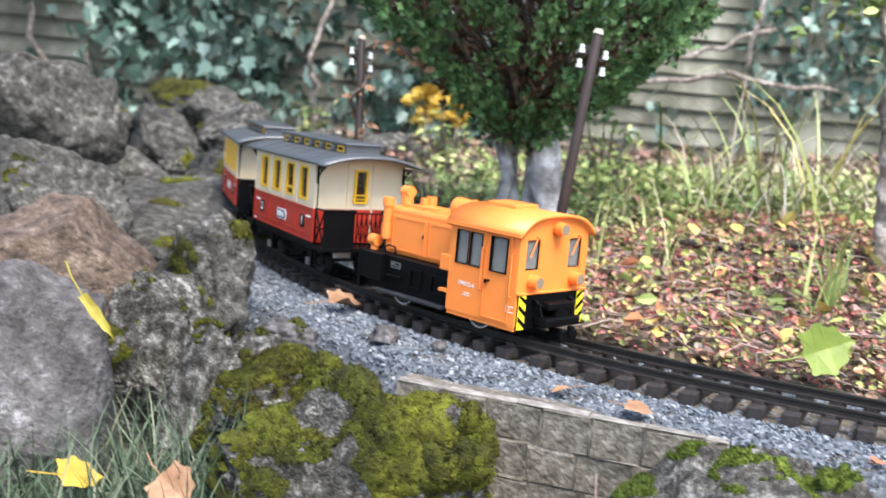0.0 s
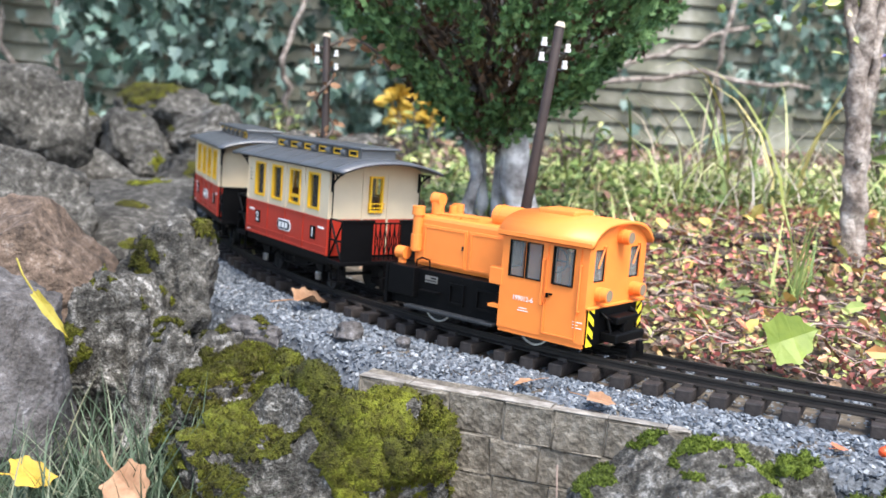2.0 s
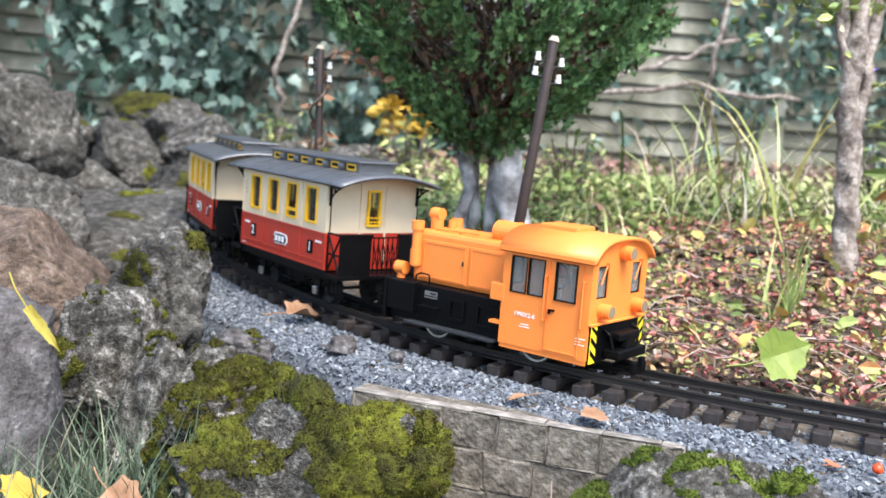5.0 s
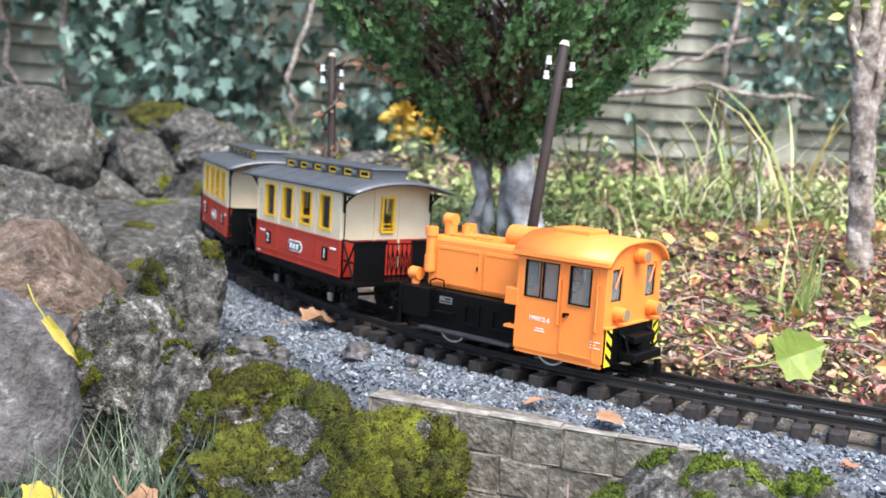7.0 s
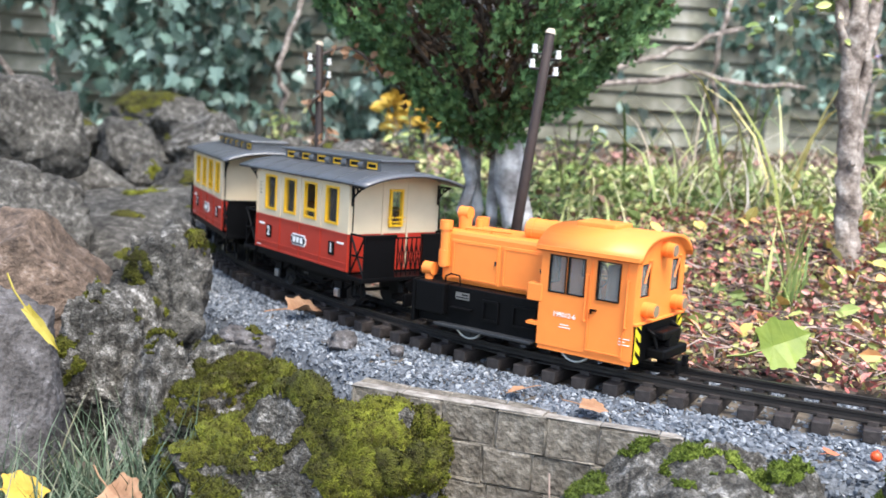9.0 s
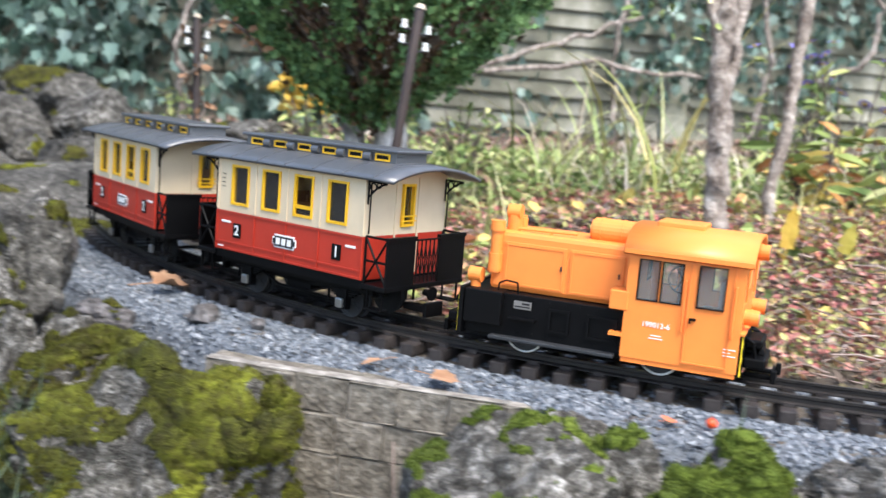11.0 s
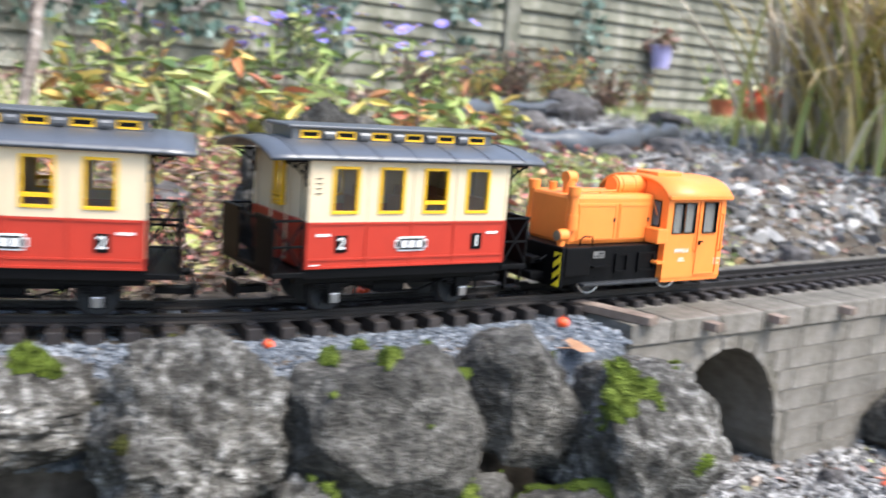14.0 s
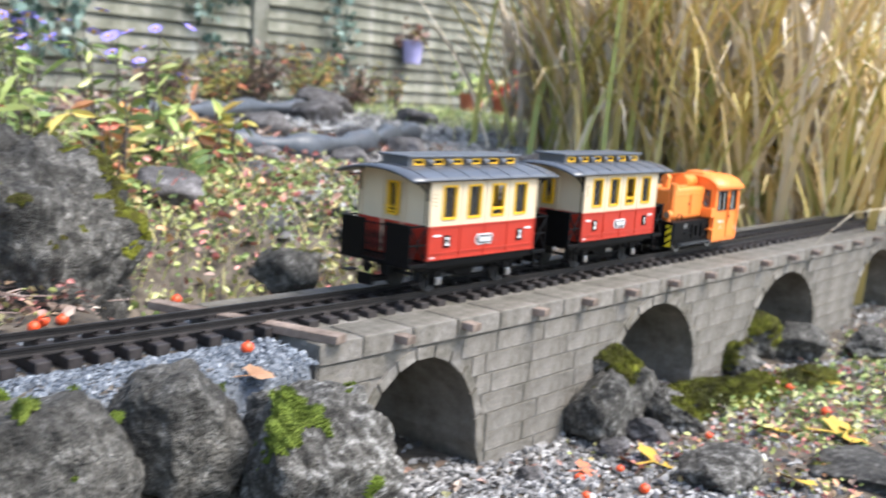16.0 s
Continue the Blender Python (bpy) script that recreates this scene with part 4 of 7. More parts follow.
    # end walls, each with a door
    for sgn in (-1, 1):
        x = sgn * x1
        e = holed(-hw + 0.003, hw - 0.003, zb, eave, [(-0.0075, 0.0075, 0.097, 0.1335)], 0, -0.003)
        bmesh.ops.transform(e, matrix=pose(x + (0 if sgn > 0 else 0.003) - (0.003 if sgn > 0 else 0) + 0.0, 0, 0) @ ACROSS, verts=e.verts)
        part("end_wall", e, M_CREAM, c, "cream end wall")
        bm = bmesh.new()
        us = np.linspace(-0.88, 0.88, 17)
        ring = [(-hw + 0.003, eave - 0.0003)] + [(u * 0.0615, max(eave - 0.0002, eave + rise * math.cos(u * 1.15) - rise * math.cos(1.15) * abs(u) ** 3 - 0.0024)) for u in us] + [(hw - 0.003, eave - 0.0003)]
        va = [bm.verts.new((x, yy, zz)) for yy, zz in ring]
        vb = [bm.verts.new((x - sgn * 0.003, yy, zz)) for yy, zz in ring]
        bm.faces.new(va)
        bm.faces.new(vb[::-1])
        for i in range(len(ring)):
            j = (i + 1) % len(ring)
            bm.faces.new([va[i], va[j], vb[j], vb[i]])
        bmesh.ops.recalc_face_normals(bm, faces=bm.faces)
        part("end_gable", bm, M_CREAM, c)
        part("end_lower_panel", boxes((min(x, x - sgn * 0.003), max(x, x - sgn * 0.003), -hw + 0.003, hw - 0.003, zf, zb)), M_RED, c, "red lower end panel")
        d = boxes((*sorted((x, x + sgn * 0.001)), -0.0165, -0.0145, zf + 0.002, 0.1415), (*sorted((x, x + sgn * 0.001)), 0.0145, 0.0165, zf + 0.002, 0.1415), (*sorted((x, x + sgn * 0.001)), -0.0145, 0.0145, 0.14, 0.1415))
        part("door_trim", d, M_CREAM, c)
        f = frame_bm(-0.0082, 0.0082, 0.096, 0.1345, -0.001, 0.003, 0.0022)
        for z in (0.101, 0.1055):
            box(f, -0.0105, 0.0105, 0.002, 0.0035, z - 0.0006, z + 0.0006)
        bmesh.ops.transform(f, matrix=pose(x, 0, 0) @ (pose(0, 0, 0, 0, 0, -90) if sgn > 0 else pose(0, 0, 0, 0, 0, 90)), verts=f.verts)
        df = part("door_window_frame", f, M_YELLOW, c, "yellow door window frame with bars")
        g = part("pane", boxes((x - 0.0006 - sgn * 0.0015, x + 0.0006 - sgn * 0.0015, -0.0075, 0.0075, 0.097, 0.1335)), M_GLASS, df)
        g.visible_shadow = False
        # platform with railings and steps
        xo = sgn * 0.1255
        part("platform", boxes((*sorted((x, xo)), -hw, hw, 0.044, 0.0485), bevel=0.0006), M_BLACK, c, "black end platform")
        for y0, y1 in ((-hw + 0.002, -0.017), (0.017, hw - 0.002)):
            r = boxes((*sorted((xo - sgn * 0.002, xo)), y0, y1, 0.0485, 0.0886), (*sorted((xo - sgn * 0.003, xo + sgn * 0.0012)), y0 - 0.001, y1 + 0.001, 0.0885, 0.0915))
            part("end_railing", r, M_BLACK, c, "black sheet end railing")
        r = bmesh.new()
        for k in range(6):
            y = -0.0145 + 0.0058 * k
            rod(r, (xo, y, 0.05), (xo, y, 0.088), 0.0007, n=5)
        rod(r, (xo, -0.017, 0.088), (xo, 0.017, 0.088), 0.0009, n=5)
        for k in range(5):
            y = -0.0145 + 0.0058 * k
            rod(r, (xo, y, 0.055), (xo, y + 0.0058, 0.083), 0.0006, n=4)
            rod(r, (xo, y + 0.0058, 0.055), (xo, y, 0.083), 0.0006, n=4)
        part("gate", r, M_BLACK, c, "black lattice gate")
        for ys in (-1, 1):
            y = ys * (hw - 0.002)
            r = bmesh.new()
            xa, xb = x + sgn * 0.002, xo - sgn * 0.001
            for a, b in (((xa, 0.0485), (xa, 0.09)), ((xb, 0.0485), (xb, 0.09)), ((xa, 0.09), (xb, 0.09)), ((xa, 0.05), (xb, 0.089)), ((xb, 0.05), (xa, 0.089)), ((xa, 0.069), (xb, 0.069))):
                rod(r, (a[0], y, a[1]), (b[0], y, b[1]), 0.0011, n=6)
            part("side_gate", r, M_BLACK, c, "black cross-braced side gate")
            # roof bracket with scroll, and handrail
            r = bmesh.new()
            rod(r, (xa + sgn * 0.002, y, 0.092), (xa + sgn * 0.002, y, 0.135), 0.0007, n=6)
            part("hand_rail", r, M_BLACK, c, "thin black grab rail")
            r = bmesh.new()
            pts = [(x + sgn * (0.001 + 0.02 * k / 8), y, 0.1235 + 0.013 * math.sin(k / 8 * math.pi / 2)) for k in range(9)]
            for a, b in zip(pts, pts[1:]):
                rod(r, a, b, 0.0009, n=5)
            for cx, cz, rr in ((0.006, 0.133, 0.0035), (0.0125, 0.135, 0.0024)):
                for k in range(10):
                    a, b = k * 0.628, (k + 1) * 0.628
                    rod(r, (x + sgn * (cx + rr * math.cos(a)), y, cz + rr * math.sin(a)), (x + sgn * (cx + rr * math.cos(b)), y, cz + rr * math.sin(b)), 0.0007, n=4)
            rod(r, (x + sgn * 0.001, y, 0.1175), (x + sgn * 0.001, y, 0.1385), 0.001, n=5)
            rod(r, (x, y, 0.1375), (xo - sgn * 0.006, y, 0.1375), 0.0008, n=5)
            part("roof_bracket", r, M_BLACK, c, "black scrolled roof bracket")
            # steps
            part("step", boxes((*sorted((x + sgn * 0.006, xo - sgn * 0.004)), *sorted((ys * (hw - 0.012), ys * hw)), 0.026, 0.0275), (*sorted((x + sgn * 0.006, x + sgn * 0.0072)), *sorted((ys * (hw - 0.004), ys * (hw - 0.002))), 0.026, 0.045), (*sorted((xo - sgn * 0.0052, xo - sgn * 0.004)), *sorted((ys * (hw - 0.004), ys * (hw - 0.002))), 0.026, 0.045)), M_BLACK, c, "black footstep")
        # coupler and brake gear
        part("coupler", boxes((*sorted((xo - sgn * 0.02, xo + sgn * 0.012)), -0.005, 0.005, 0.022, 0.028), (*sorted((xo + sgn * 0.009, xo + sgn * 0.013)), -0.012, 0.012, 0.020, 0.033), bevel=0.001), M_BLACK, c, "black hook and loop coupler")
        part("buffer", rods(((xo, 0, 0.04), (xo + sgn * 0.008, 0, 0.04), 0.003), ((xo + sgn * 0.008, 0, 0.04), (xo + sgn * 0.0095, 0, 0.04), 0.0065), n=14), M_BLACK, c)
    # roof
    b = bmesh.new()
    arc_roof(b, -0.133, 0.133, 0.0615, eave, eave + rise, 0.0028, 20, 0.0015)
    part("roof", b, M_ROOF, c, "dark grey arched roof", smooth=True)
    b = bmesh.new()
    for x in np.linspace(-0.11, 0.11, 7):
        arc_roof(b, x - 0.0008, x + 0.0008, 0.0617, eave + 0.0006, eave + rise + 0.0006, 0.001, 20)
    part("roof_seam", b, M_ROOF, c)
    part("clerestory", boxes((-0.099, 0.099, -0.021, 0.021, 0.147, 0.1617), bevel=0.0005), M_ROOF, c, "dark grey raised clerestory")
    part("clerestory_roof", boxes((-0.103, 0.103, -0.0245, 0.0245, 0.1617, 0.1645), bevel=0.001), M_ROOF, c)
    for sgn in (-1, 1):
        for k in range(6):
            x = -0.083 + 0.0332 * k
            y = sgn * 0.021
            w = part("clerestory_window", frame_bm(x - 0.0088, x + 0.0088, 0.1535, 0.1602, *sorted((y - sgn * 0.001, y + sgn * 0.0008)), 0.0016), M_YELLOW, c, "small yellow clerestory window")
            part("pane", boxes((x - 0.0072, x + 0.0072, *sorted((y, y + sgn * 0.0003)), 0.1551, 0.1586)), M_BLACK, w)
            if k < 5:
                part("vent", rods(((x + 0.012, y + sgn * 0.001, 0.1565), (x + 0.0212, y + sgn * 0.001, 0.1565), 0.0038), n=10), M_ROOF, c)
    # floor, seats and frame
    part("floor_plate", boxes((-x1, x1, -hw + 0.004, hw - 0.004, 0.0465, 0.05)), M_BLACK, c)
    for x in (-0.08, -0.0432, 0.0, 0.0432, 0.08):
        for ys in (-1, 1):
            part("seat", boxes((x - 0.0015, x + 0.0015, ys * 0.031 - 0.019, ys * 0.031 + 0.019, 0.05, 0.107), (x - 0.008, x + 0.008, ys * 0.031 - 0.019, ys * 0.031 + 0.019, 0.066, 0.07)), M_SEAT, c, "brown inner seat back")
    for y in (-hw + 0.002, hw - 0.006):
        part("sole_bar", boxes((-x1, x1, y, y + 0.004, 0.0425, 0.0503)), M_BLACK, c, "black sole bar")
    # the long centre box is added black that stands in for shade under the floor
    b = boxes((-0.1, 0.1, -0.041, -0.036, 0.036, 0.0465), (-0.1, 0.1, 0.036, 0.041, 0.036, 0.0465), (-0.05, 0.045, -0.03, 0.03, 0.03, 0.0465), (-0.02, 0.012, -0.03, 0.03, 0.024, 0.0465))
    for x in (-0.064, 0.064):
        for ys in (-1, 1):
            box(b, x - 0.006, x + 0.006, *sorted((ys * 0.036, ys * 0.043)), 0.018, 0.036)
            for k in range(3):
                box(b, x - 0.019 + 0.004 * k, x + 0.019 - 0.004 * k, *sorted((ys * 0.037, ys * 0.041)), 0.0335 - 0.0022 * k, 0.0352 - 0.0022 * k)
    part("underframe", b, M_BLACK, c, "black underframe with leaf springs and a block standing in for shade")
    for x in (-0.064, 0.064):
        for ys in (-1, 1):
            part("axle_box", boxes((x - 0.004, x + 0.004, *sorted((ys * 0.043, ys * 0.0465)), 0.0195, 0.028), bevel=0.0008), M_SILVER, c, "bright grey axle box cover")
    b = bmesh.new()
    for ys in (-1, 1):
        for a, e in (((-0.045, 0.034), (-0.02, 0.026)), ((-0.02, 0.026), (0.02, 0.026)), ((0.02, 0.026), (0.045, 0.034))):
            rod(b, (a[0], ys * 0.04, a[1]), (e[0], ys * 0.04, e[1]), 0.0011, n=5)
        for x in (-0.085, -0.04, 0.04, 0.085):
            rod(b, (x, ys * 0.034, 0.046), (x, ys * 0.034, 0.022), 0.0012, n=5)
    part("brake_gear", b, M_BLACK, c)
    wheels = [wheelset(c, x) for x in (-0.064, 0.064)]
    return c, wheels


def corner_bm(x0, x1, z0, z1, y0, y1, r):
    """Four fillets that round the corners of a window opening."""
    bm = bmesh.new()
    for cx, sx in ((x0, 1), (x1, -1)):
        for cz, sz in ((z0, 1), (z1, -1)):
            arc = [(cx + sx * r * (1 - math.cos(a)), cz + sz * r * (1 - math.sin(a))) for a in np.linspace(0, math.pi / 2, 6)]
            ring = [(cx, cz)] + arc
            a, b = [bm.verts.new((u, y0, w)) for u, w in ring], [bm.verts.new((u, y1, w)) for u, w in ring]
            bm.faces.new(a)
            bm.faces.new(b[::-1])
            for i in range(len(ring)):
                j = (i + 1) % len(ring)
                bm.faces.new([a[i], b[i], b[j], a[j]])
    bmesh.ops.recalc_face_normals(bm, faces=bm.faces)
    return bm


def locomotive():
    c = thing("shunting_locomotive", pose(0, 0, 0), "bright orange model diesel shunter with a black frame", "model locomotive")
    xf, xr, xc = 0.1112, -0.113, 0.0218
    hw = 0.048
    # frame
    b = boxes((xr, xc, -0.0405, 0.0405, 0.022, 0.0585), bevel=0.0008)
    part("frame", b, M_BLACK, c, "black riveted side frame")
    for ys in (-1, 1):
        y = ys * 0.0405
        for x0, x1 in ((-0.0405, -0.0225), (-0.0085, 0.0165)):
            part("frame_panel", frame_bm(x0, x1, 0.031, 0.051, *sorted((y - ys * 0.0004, y + ys * 0.0022)), 0.0024), M_BLACK, c)
        part("step_board", boxes((-0.088, 0.017, *sorted((y, ys * 0.05)), 0.0205, 0.0235), bevel=0.0008), M_GREYB, c, "dark grey running board")
        part("small_step", boxes((-0.0735, -0.0505, *sorted((y, ys * 0.047)), 0.0385, 0.0398)), M_BLACK, c)
        part("maker_plate", boxes((-0.0705, -0.0555, *sorted((y, y + ys * 0.0008)), 0.047, 0.0535)), M_SILVER, c, "small silver plate")
        part("maker_print", boxes((-0.0695, -0.0565, *sorted((y, y + ys * 0.0012)), 0.0484, 0.0495), (-0.0635, -0.057, *sorted((y, y + ys * 0.0012)), 0.0507, 0.0523)), M_GREYB, c)
        r = bmesh.new()
        for k in range(9):
            x = -0.105 + 0.013 * k
            bmesh.ops.create_icosphere(r, subdivisions=1, radius=0.0008, matrix=pose(x, y, 0.0555))
            bmesh.ops.create_icosphere(r, subdivisions=1, radius=0.0008, matrix=pose(x, y, 0.0275))
        part("rivets", r, M_BLACK, c)
        # rear platform rail
        r = bmesh.new()
        for a, e in (((-0.086, 0.0585), (-0.086, 0.0655)), ((-0.086, 0.0655), (-0.080, 0.0685)), ((-0.080, 0.0685), (-0.070, 0.0675)), ((-0.070, 0.0675), (-0.069, 0.0585))):
            rod(r, (a[0], ys * 0.037, a[1]), (e[0], ys * 0.037, e[1]), 0.0008, n=6)
        part("grab_rail", r, M_BLACK, c, "black bent grab rail")
    part("tool_box", boxes((xr + 0.001, -0.0795, -0.0475, 0.0475, 0.031, 0.0595), bevel=0.001), M_BLACK, c, "black box under the rear platform")
    # buffer beams
    part("rear_beam", boxes((xr - 0.004, xr, -0.047, 0.047, 0.020, 0.06), bevel=0.0008), M_BLACK, c, "black rear buffer beam")
    part("front_beam", boxes((xf - 0.003, xf + 0.002, -0.045, 0.045, 0.0215, 0.0545), bevel=0.0008), M_BLACK, c, "black front buffer beam")
    for x, sg in ((xf + 0.0022, 1), (xr - 0.0042, -1)):
        for ys in (-1, 1):
            pl = part("warning_panel", boxes((*sorted((x - sg * 0.0003, x + sg * 0.0003)), *sorted((ys * 0.036, ys * 0.0457)), 0.0215, 0.0545)), M_STRIPE, c, "yellow and black striped corner panel")
            bm = bmesh.new()
            for k in range(3):
                z = 0.0225 + 0.011 * k
                q = [bm.verts.new((x + sg * 0.0006, ys * 0.0362, z)), bm.verts.new((x + sg * 0.0006, ys * 0.0456, z + 0.0075)), bm.verts.new((x + sg * 0.0006, ys * 0.0456, min(z + 0.012, 0.0543))), bm.verts.new((x + sg * 0.0006, ys * 0.0362, min(z + 0.0045, 0.0543)))]
                bm.faces.new(q)
            part("stripe", bm, M_BLACK, pl)
        r = bmesh.new()
        box(r, *sorted((x, x + sg * 0.017)), -0.024, 0.024, 0.0245, 0.033, 0.0016)
        box(r, *sorted((x, x + sg * 0.013)), -0.018, 0.018, 0.0395, 0.0465, 0.0014)
        rod(r, (x, 0, 0.034), (x + sg * 0.012, 0, 0.034), 0.004)
        rod(r, (x + sg * 0.01, 0, 0.034), (x + sg * 0.014, 0, 0.034), 0.0085, n=16)
        for ys in (-1, 1):
            rod(r, (x, ys * 0.025, 0.049), (x + sg * 0.007, ys * 0.025, 0.045), 0.0012, n=6)
            rod(r, (x + sg * 0.007, ys * 0.025, 0.045), (x + sg * 0.007, ys * 0.014, 0.041), 0.0012, n=6)
        part("buffer_gear", r, M_BLACK, c, "black buffer and hook")
        part("coupler", boxes((*sorted((x, x + sg * 0.024)), -0.004, 0.004, 0.0135, 0.0175), (*sorted((x + sg * 0.021, x + sg * 0.025)), -0.011, 0.011, 0.012, 0.0225), bevel=0.0008), M_BLACK, c, "black loop coupler")
    # hood
    b = boxes((-0.098, xc, -0.029, 0.029, 0.0585, 0.1085), bevel=0.004)
    part("hood", b, M_ORANGE, c, "orange engine hood")
    for ys in (-1, 1):
        y = ys * 0.029
        for x0, x1 in ((-0.086, -0.0325), (-0.030, 0.0155)):
            d = part("hood_door", boxes((x0, x1, *sorted((y, y + ys * 0.001)), 0.0625, 0.1), bevel=0.0006), M_ORANGE, c, "orange hood door")
            part("door_rim", frame_bm(x0 + 0.002, x1 - 0.002, 0.0645, 0.098, *sorted((y, y + ys * 0.0016)), 0.0009), M_ORANGE, d)
            part("latch", boxes((x1 - 0.0045, x1 - 0.0033, *sorted((y, y + ys * 0.0026)), 0.081, 0.085)), M_GREYB, d, "dark latch")
        # air filter canister
        part("canister", rods(((-0.0935, ys * 0.0305, 0.074), (-0.0935, ys * 0.0305, 0.089), 0.0058), ((-0.0935, ys * 0.0305, 0.089), (-0.0935, ys * 0.0305, 0.108), 0.0048), ((-0.0935, ys * 0.0305, 0.108), (-0.0935, ys * 0.0305, 0.1165), 0.0062), ((-0.0935, ys * 0.0305, 0.0725), (-0.0935, ys * 0.0305, 0.074), 0.0045), n=18), M_ORANGE, c, "orange upright canister")
        # rear lamps on the platform
        r = rods(((-0.108, ys * 0.033, 0.0585), (-0.108, ys * 0.033, 0.066), 0.0042), ((-0.1135, ys * 0.033, 0.0695), (-0.1025, ys * 0.033, 0.0695), 0.0063), n=18)
        lamp = part("rear_lamp", r, M_ORANGE, c, "orange rear lamp")
        part("lens", rods(((-0.1142, ys * 0.033, 0.0695), (-0.1136, ys * 0.033, 0.0695), 0.005), n=16), M_LENS, lamp, "clear lamp lens")
    part("chimney", rods(((-0.085, -0.012, 0.108), (-0.085, -0.012, 0.121), 0.0062), ((-0.0905, -0.012, 0.1235), (-0.0795, -0.012, 0.1235), 0.0062), ((-0.085, 0.012, 0.108), (-0.085, 0.012, 0.1165), 0.004), n=18), M_ORANGE, c, "orange exhaust stack")
    part("air_tank", rods(((-0.0175, -0.004, 0.1155), (0.0215, -0.004, 0.1155), 0.0105), ((-0.0195, -0.004, 0.1155), (-0.0175, -0.004, 0.1155), 0.0085), ((-0.012, -0.004, 0.1155), (-0.0108, -0.004, 0.1155), 0.0111), ((0.006, -0.004, 0.1155), (0.0072, -0.004, 0.1155), 0.0111), n=22), M_ORANGE, c, "orange cylindrical tank")
    part("hood_pipe", rods(((-0.078, -0.02, 0.1105), (-0.028, -0.02, 0.1115), 0.0011), ((-0.078, -0.02, 0.1075), (-0.078, -0.02, 0.1108), 0.0011), ((-0.05, -0.02, 0.1075), (-0.05, -0.02, 0.1108), 0.0011), n=8), M_ORANGE, c)
    # cab
    zt = 0.1088
    for ys in (-1, 1):
        y = ys * hw
        ho = [(0.0305, 0.0468, 0.0705, 0.1025), (0.0484, 0.0647, 0.0705, 0.1025), (0.0765, 0.0972, 0.0705, 0.1032)]
        w = holed(xc, xf, 0.0235, zt, ho, y, -ys * 0.003)
        part("cab_side", w, M_ORANGE, c, "orange cab side")
        part("cab_skirt", boxes((xc + 0.001, xf - 0.001, *sorted((y - ys * 0.004, y - ys * 0.001)), 0.0195, 0.0237)), M_ORANGE, c)
        for k, (x0, x1, z0, z1) in enumerate(ho):
            f = part("window_frame", frame_bm(x0 - 0.0002, x1 + 0.0002, z0 - 0.0002, z1 + 0.0002, *sorted((y - ys * 0.003, y + ys * (0.0008 if k < 2 else 0.0017))), 0.0008), M_BLACK, c, "black rubber window frame")
            part("frame_corner", corner_bm(x0, x1, z0, z1, *sorted((y - ys * 0.0028, y + ys * (0.0006 if k < 2 else 0.0015))), 0.0026), M_BLACK, f)
            g = part("pane", boxes((x0 + 0.0006, x1 - 0.0006, *sorted((y - ys * 0.0022, y - ys * 0.0016)), z0 + 0.0006, z1 - 0.0006)), M_CAB_GLASS, f)
            g.visible_shadow = False
        d = part("cab_door", frame_bm(0.0695, 0.1035, 0.026, 0.1045, *sorted((y, y + ys * 0.0012)), 0.0012), M_ORANGE_D, c, "orange cab door")
        part("door_handle", boxes((0.0725, 0.0775, *sorted((y, y + ys * 0.003)), 0.0605, 0.062), (0.0725, 0.0735, *sorted((y, y + ys * 0.003)), 0.058, 0.062)), M_BLACK, d, "black door handle")
        for x in (0.0675, 0.105):
            r = bmesh.new()
            rod(r, (x, y + ys * 0.003, 0.051), (x, y + ys * 0.003, 0.09), 0.0008, n=6)
            for z in (0.051, 0.09):
                rod(r, (x, y, z), (x, y + ys * 0.0032, z), 0.0008, n=6)
            part("grab_bar", r, M_ORANGE_D, c, "thin upright grab bar")
        letters("199012-6", 0.0058, (0.0475, y + ys * 0.0004, 0.052), (90, 0, 0 if ys < 0 else 180), M_WHITE, c)
        part("small_print", boxes((0.0445, 0.0525, *sorted((y, y + ys * 0.0004)), 0.0435, 0.0442), (0.043, 0.054, *sorted((y, y + ys * 0.0004)), 0.0412, 0.0419)), M_WHITE, c, "white lines of print")
        part("small_print", boxes((0.1, 0.1095, *sorted((y, y + ys * 0.0004)), 0.0415, 0.0422), (0.1, 0.1055, *sorted((y, y + ys * 0.0004)), 0.039, 0.0397), (0.1, 0.1095, *sorted((y, y + ys * 0.0004)), 0.0365, 0.0372)), M_WHITE, c, "white lines of print")
        # box step at the cab's rear corner
        part("side_locker", boxes((0.0095, 0.0245, *sorted((ys * 0.03, ys * 0.0488)), 0.060, 0.0755), bevel=0.001), M_ORANGE, c, "orange locker on the running board")
        part("side_foot", boxes((0.0115, 0.0225, *sorted((ys * 0.04, ys * 0.05)), 0.0395, 0.042)), M_ORANGE, c)
    # front and rear cab walls
    for x, sg in ((xf, 1), (xc, -1)):
        ho = [(-0.0385, -0.0205, 0.0755, 0.1035), (0.0205, 0.0385, 0.0755, 0.1035)]
        e = holed(-hw + 0.003, hw - 0.003, 0.0535 if sg > 0 else 0.0235, zt, ho, 0, -0.003)
        bmesh.ops.transform(e, matrix=pose(x - 0.003 if sg > 0 else x, 0, 0) @ ACROSS, verts=e.verts)
        part("cab_end", e, M_ORANGE, c, "orange cab end wall")
        # arched head under the roof
        bm = bmesh.new()
        ring = [(-hw + 0.001, zt)] + [(u * (hw - 0.001), zt + 0.0145 * (1 - 0.35 * u * u - 0.65 * abs(u) ** 5)) for u in np.linspace(-0.98, 0.98, 17)] + [(hw - 0.001, zt)]
        va = [bm.verts.new((x, yy, zz)) for yy, zz in ring]
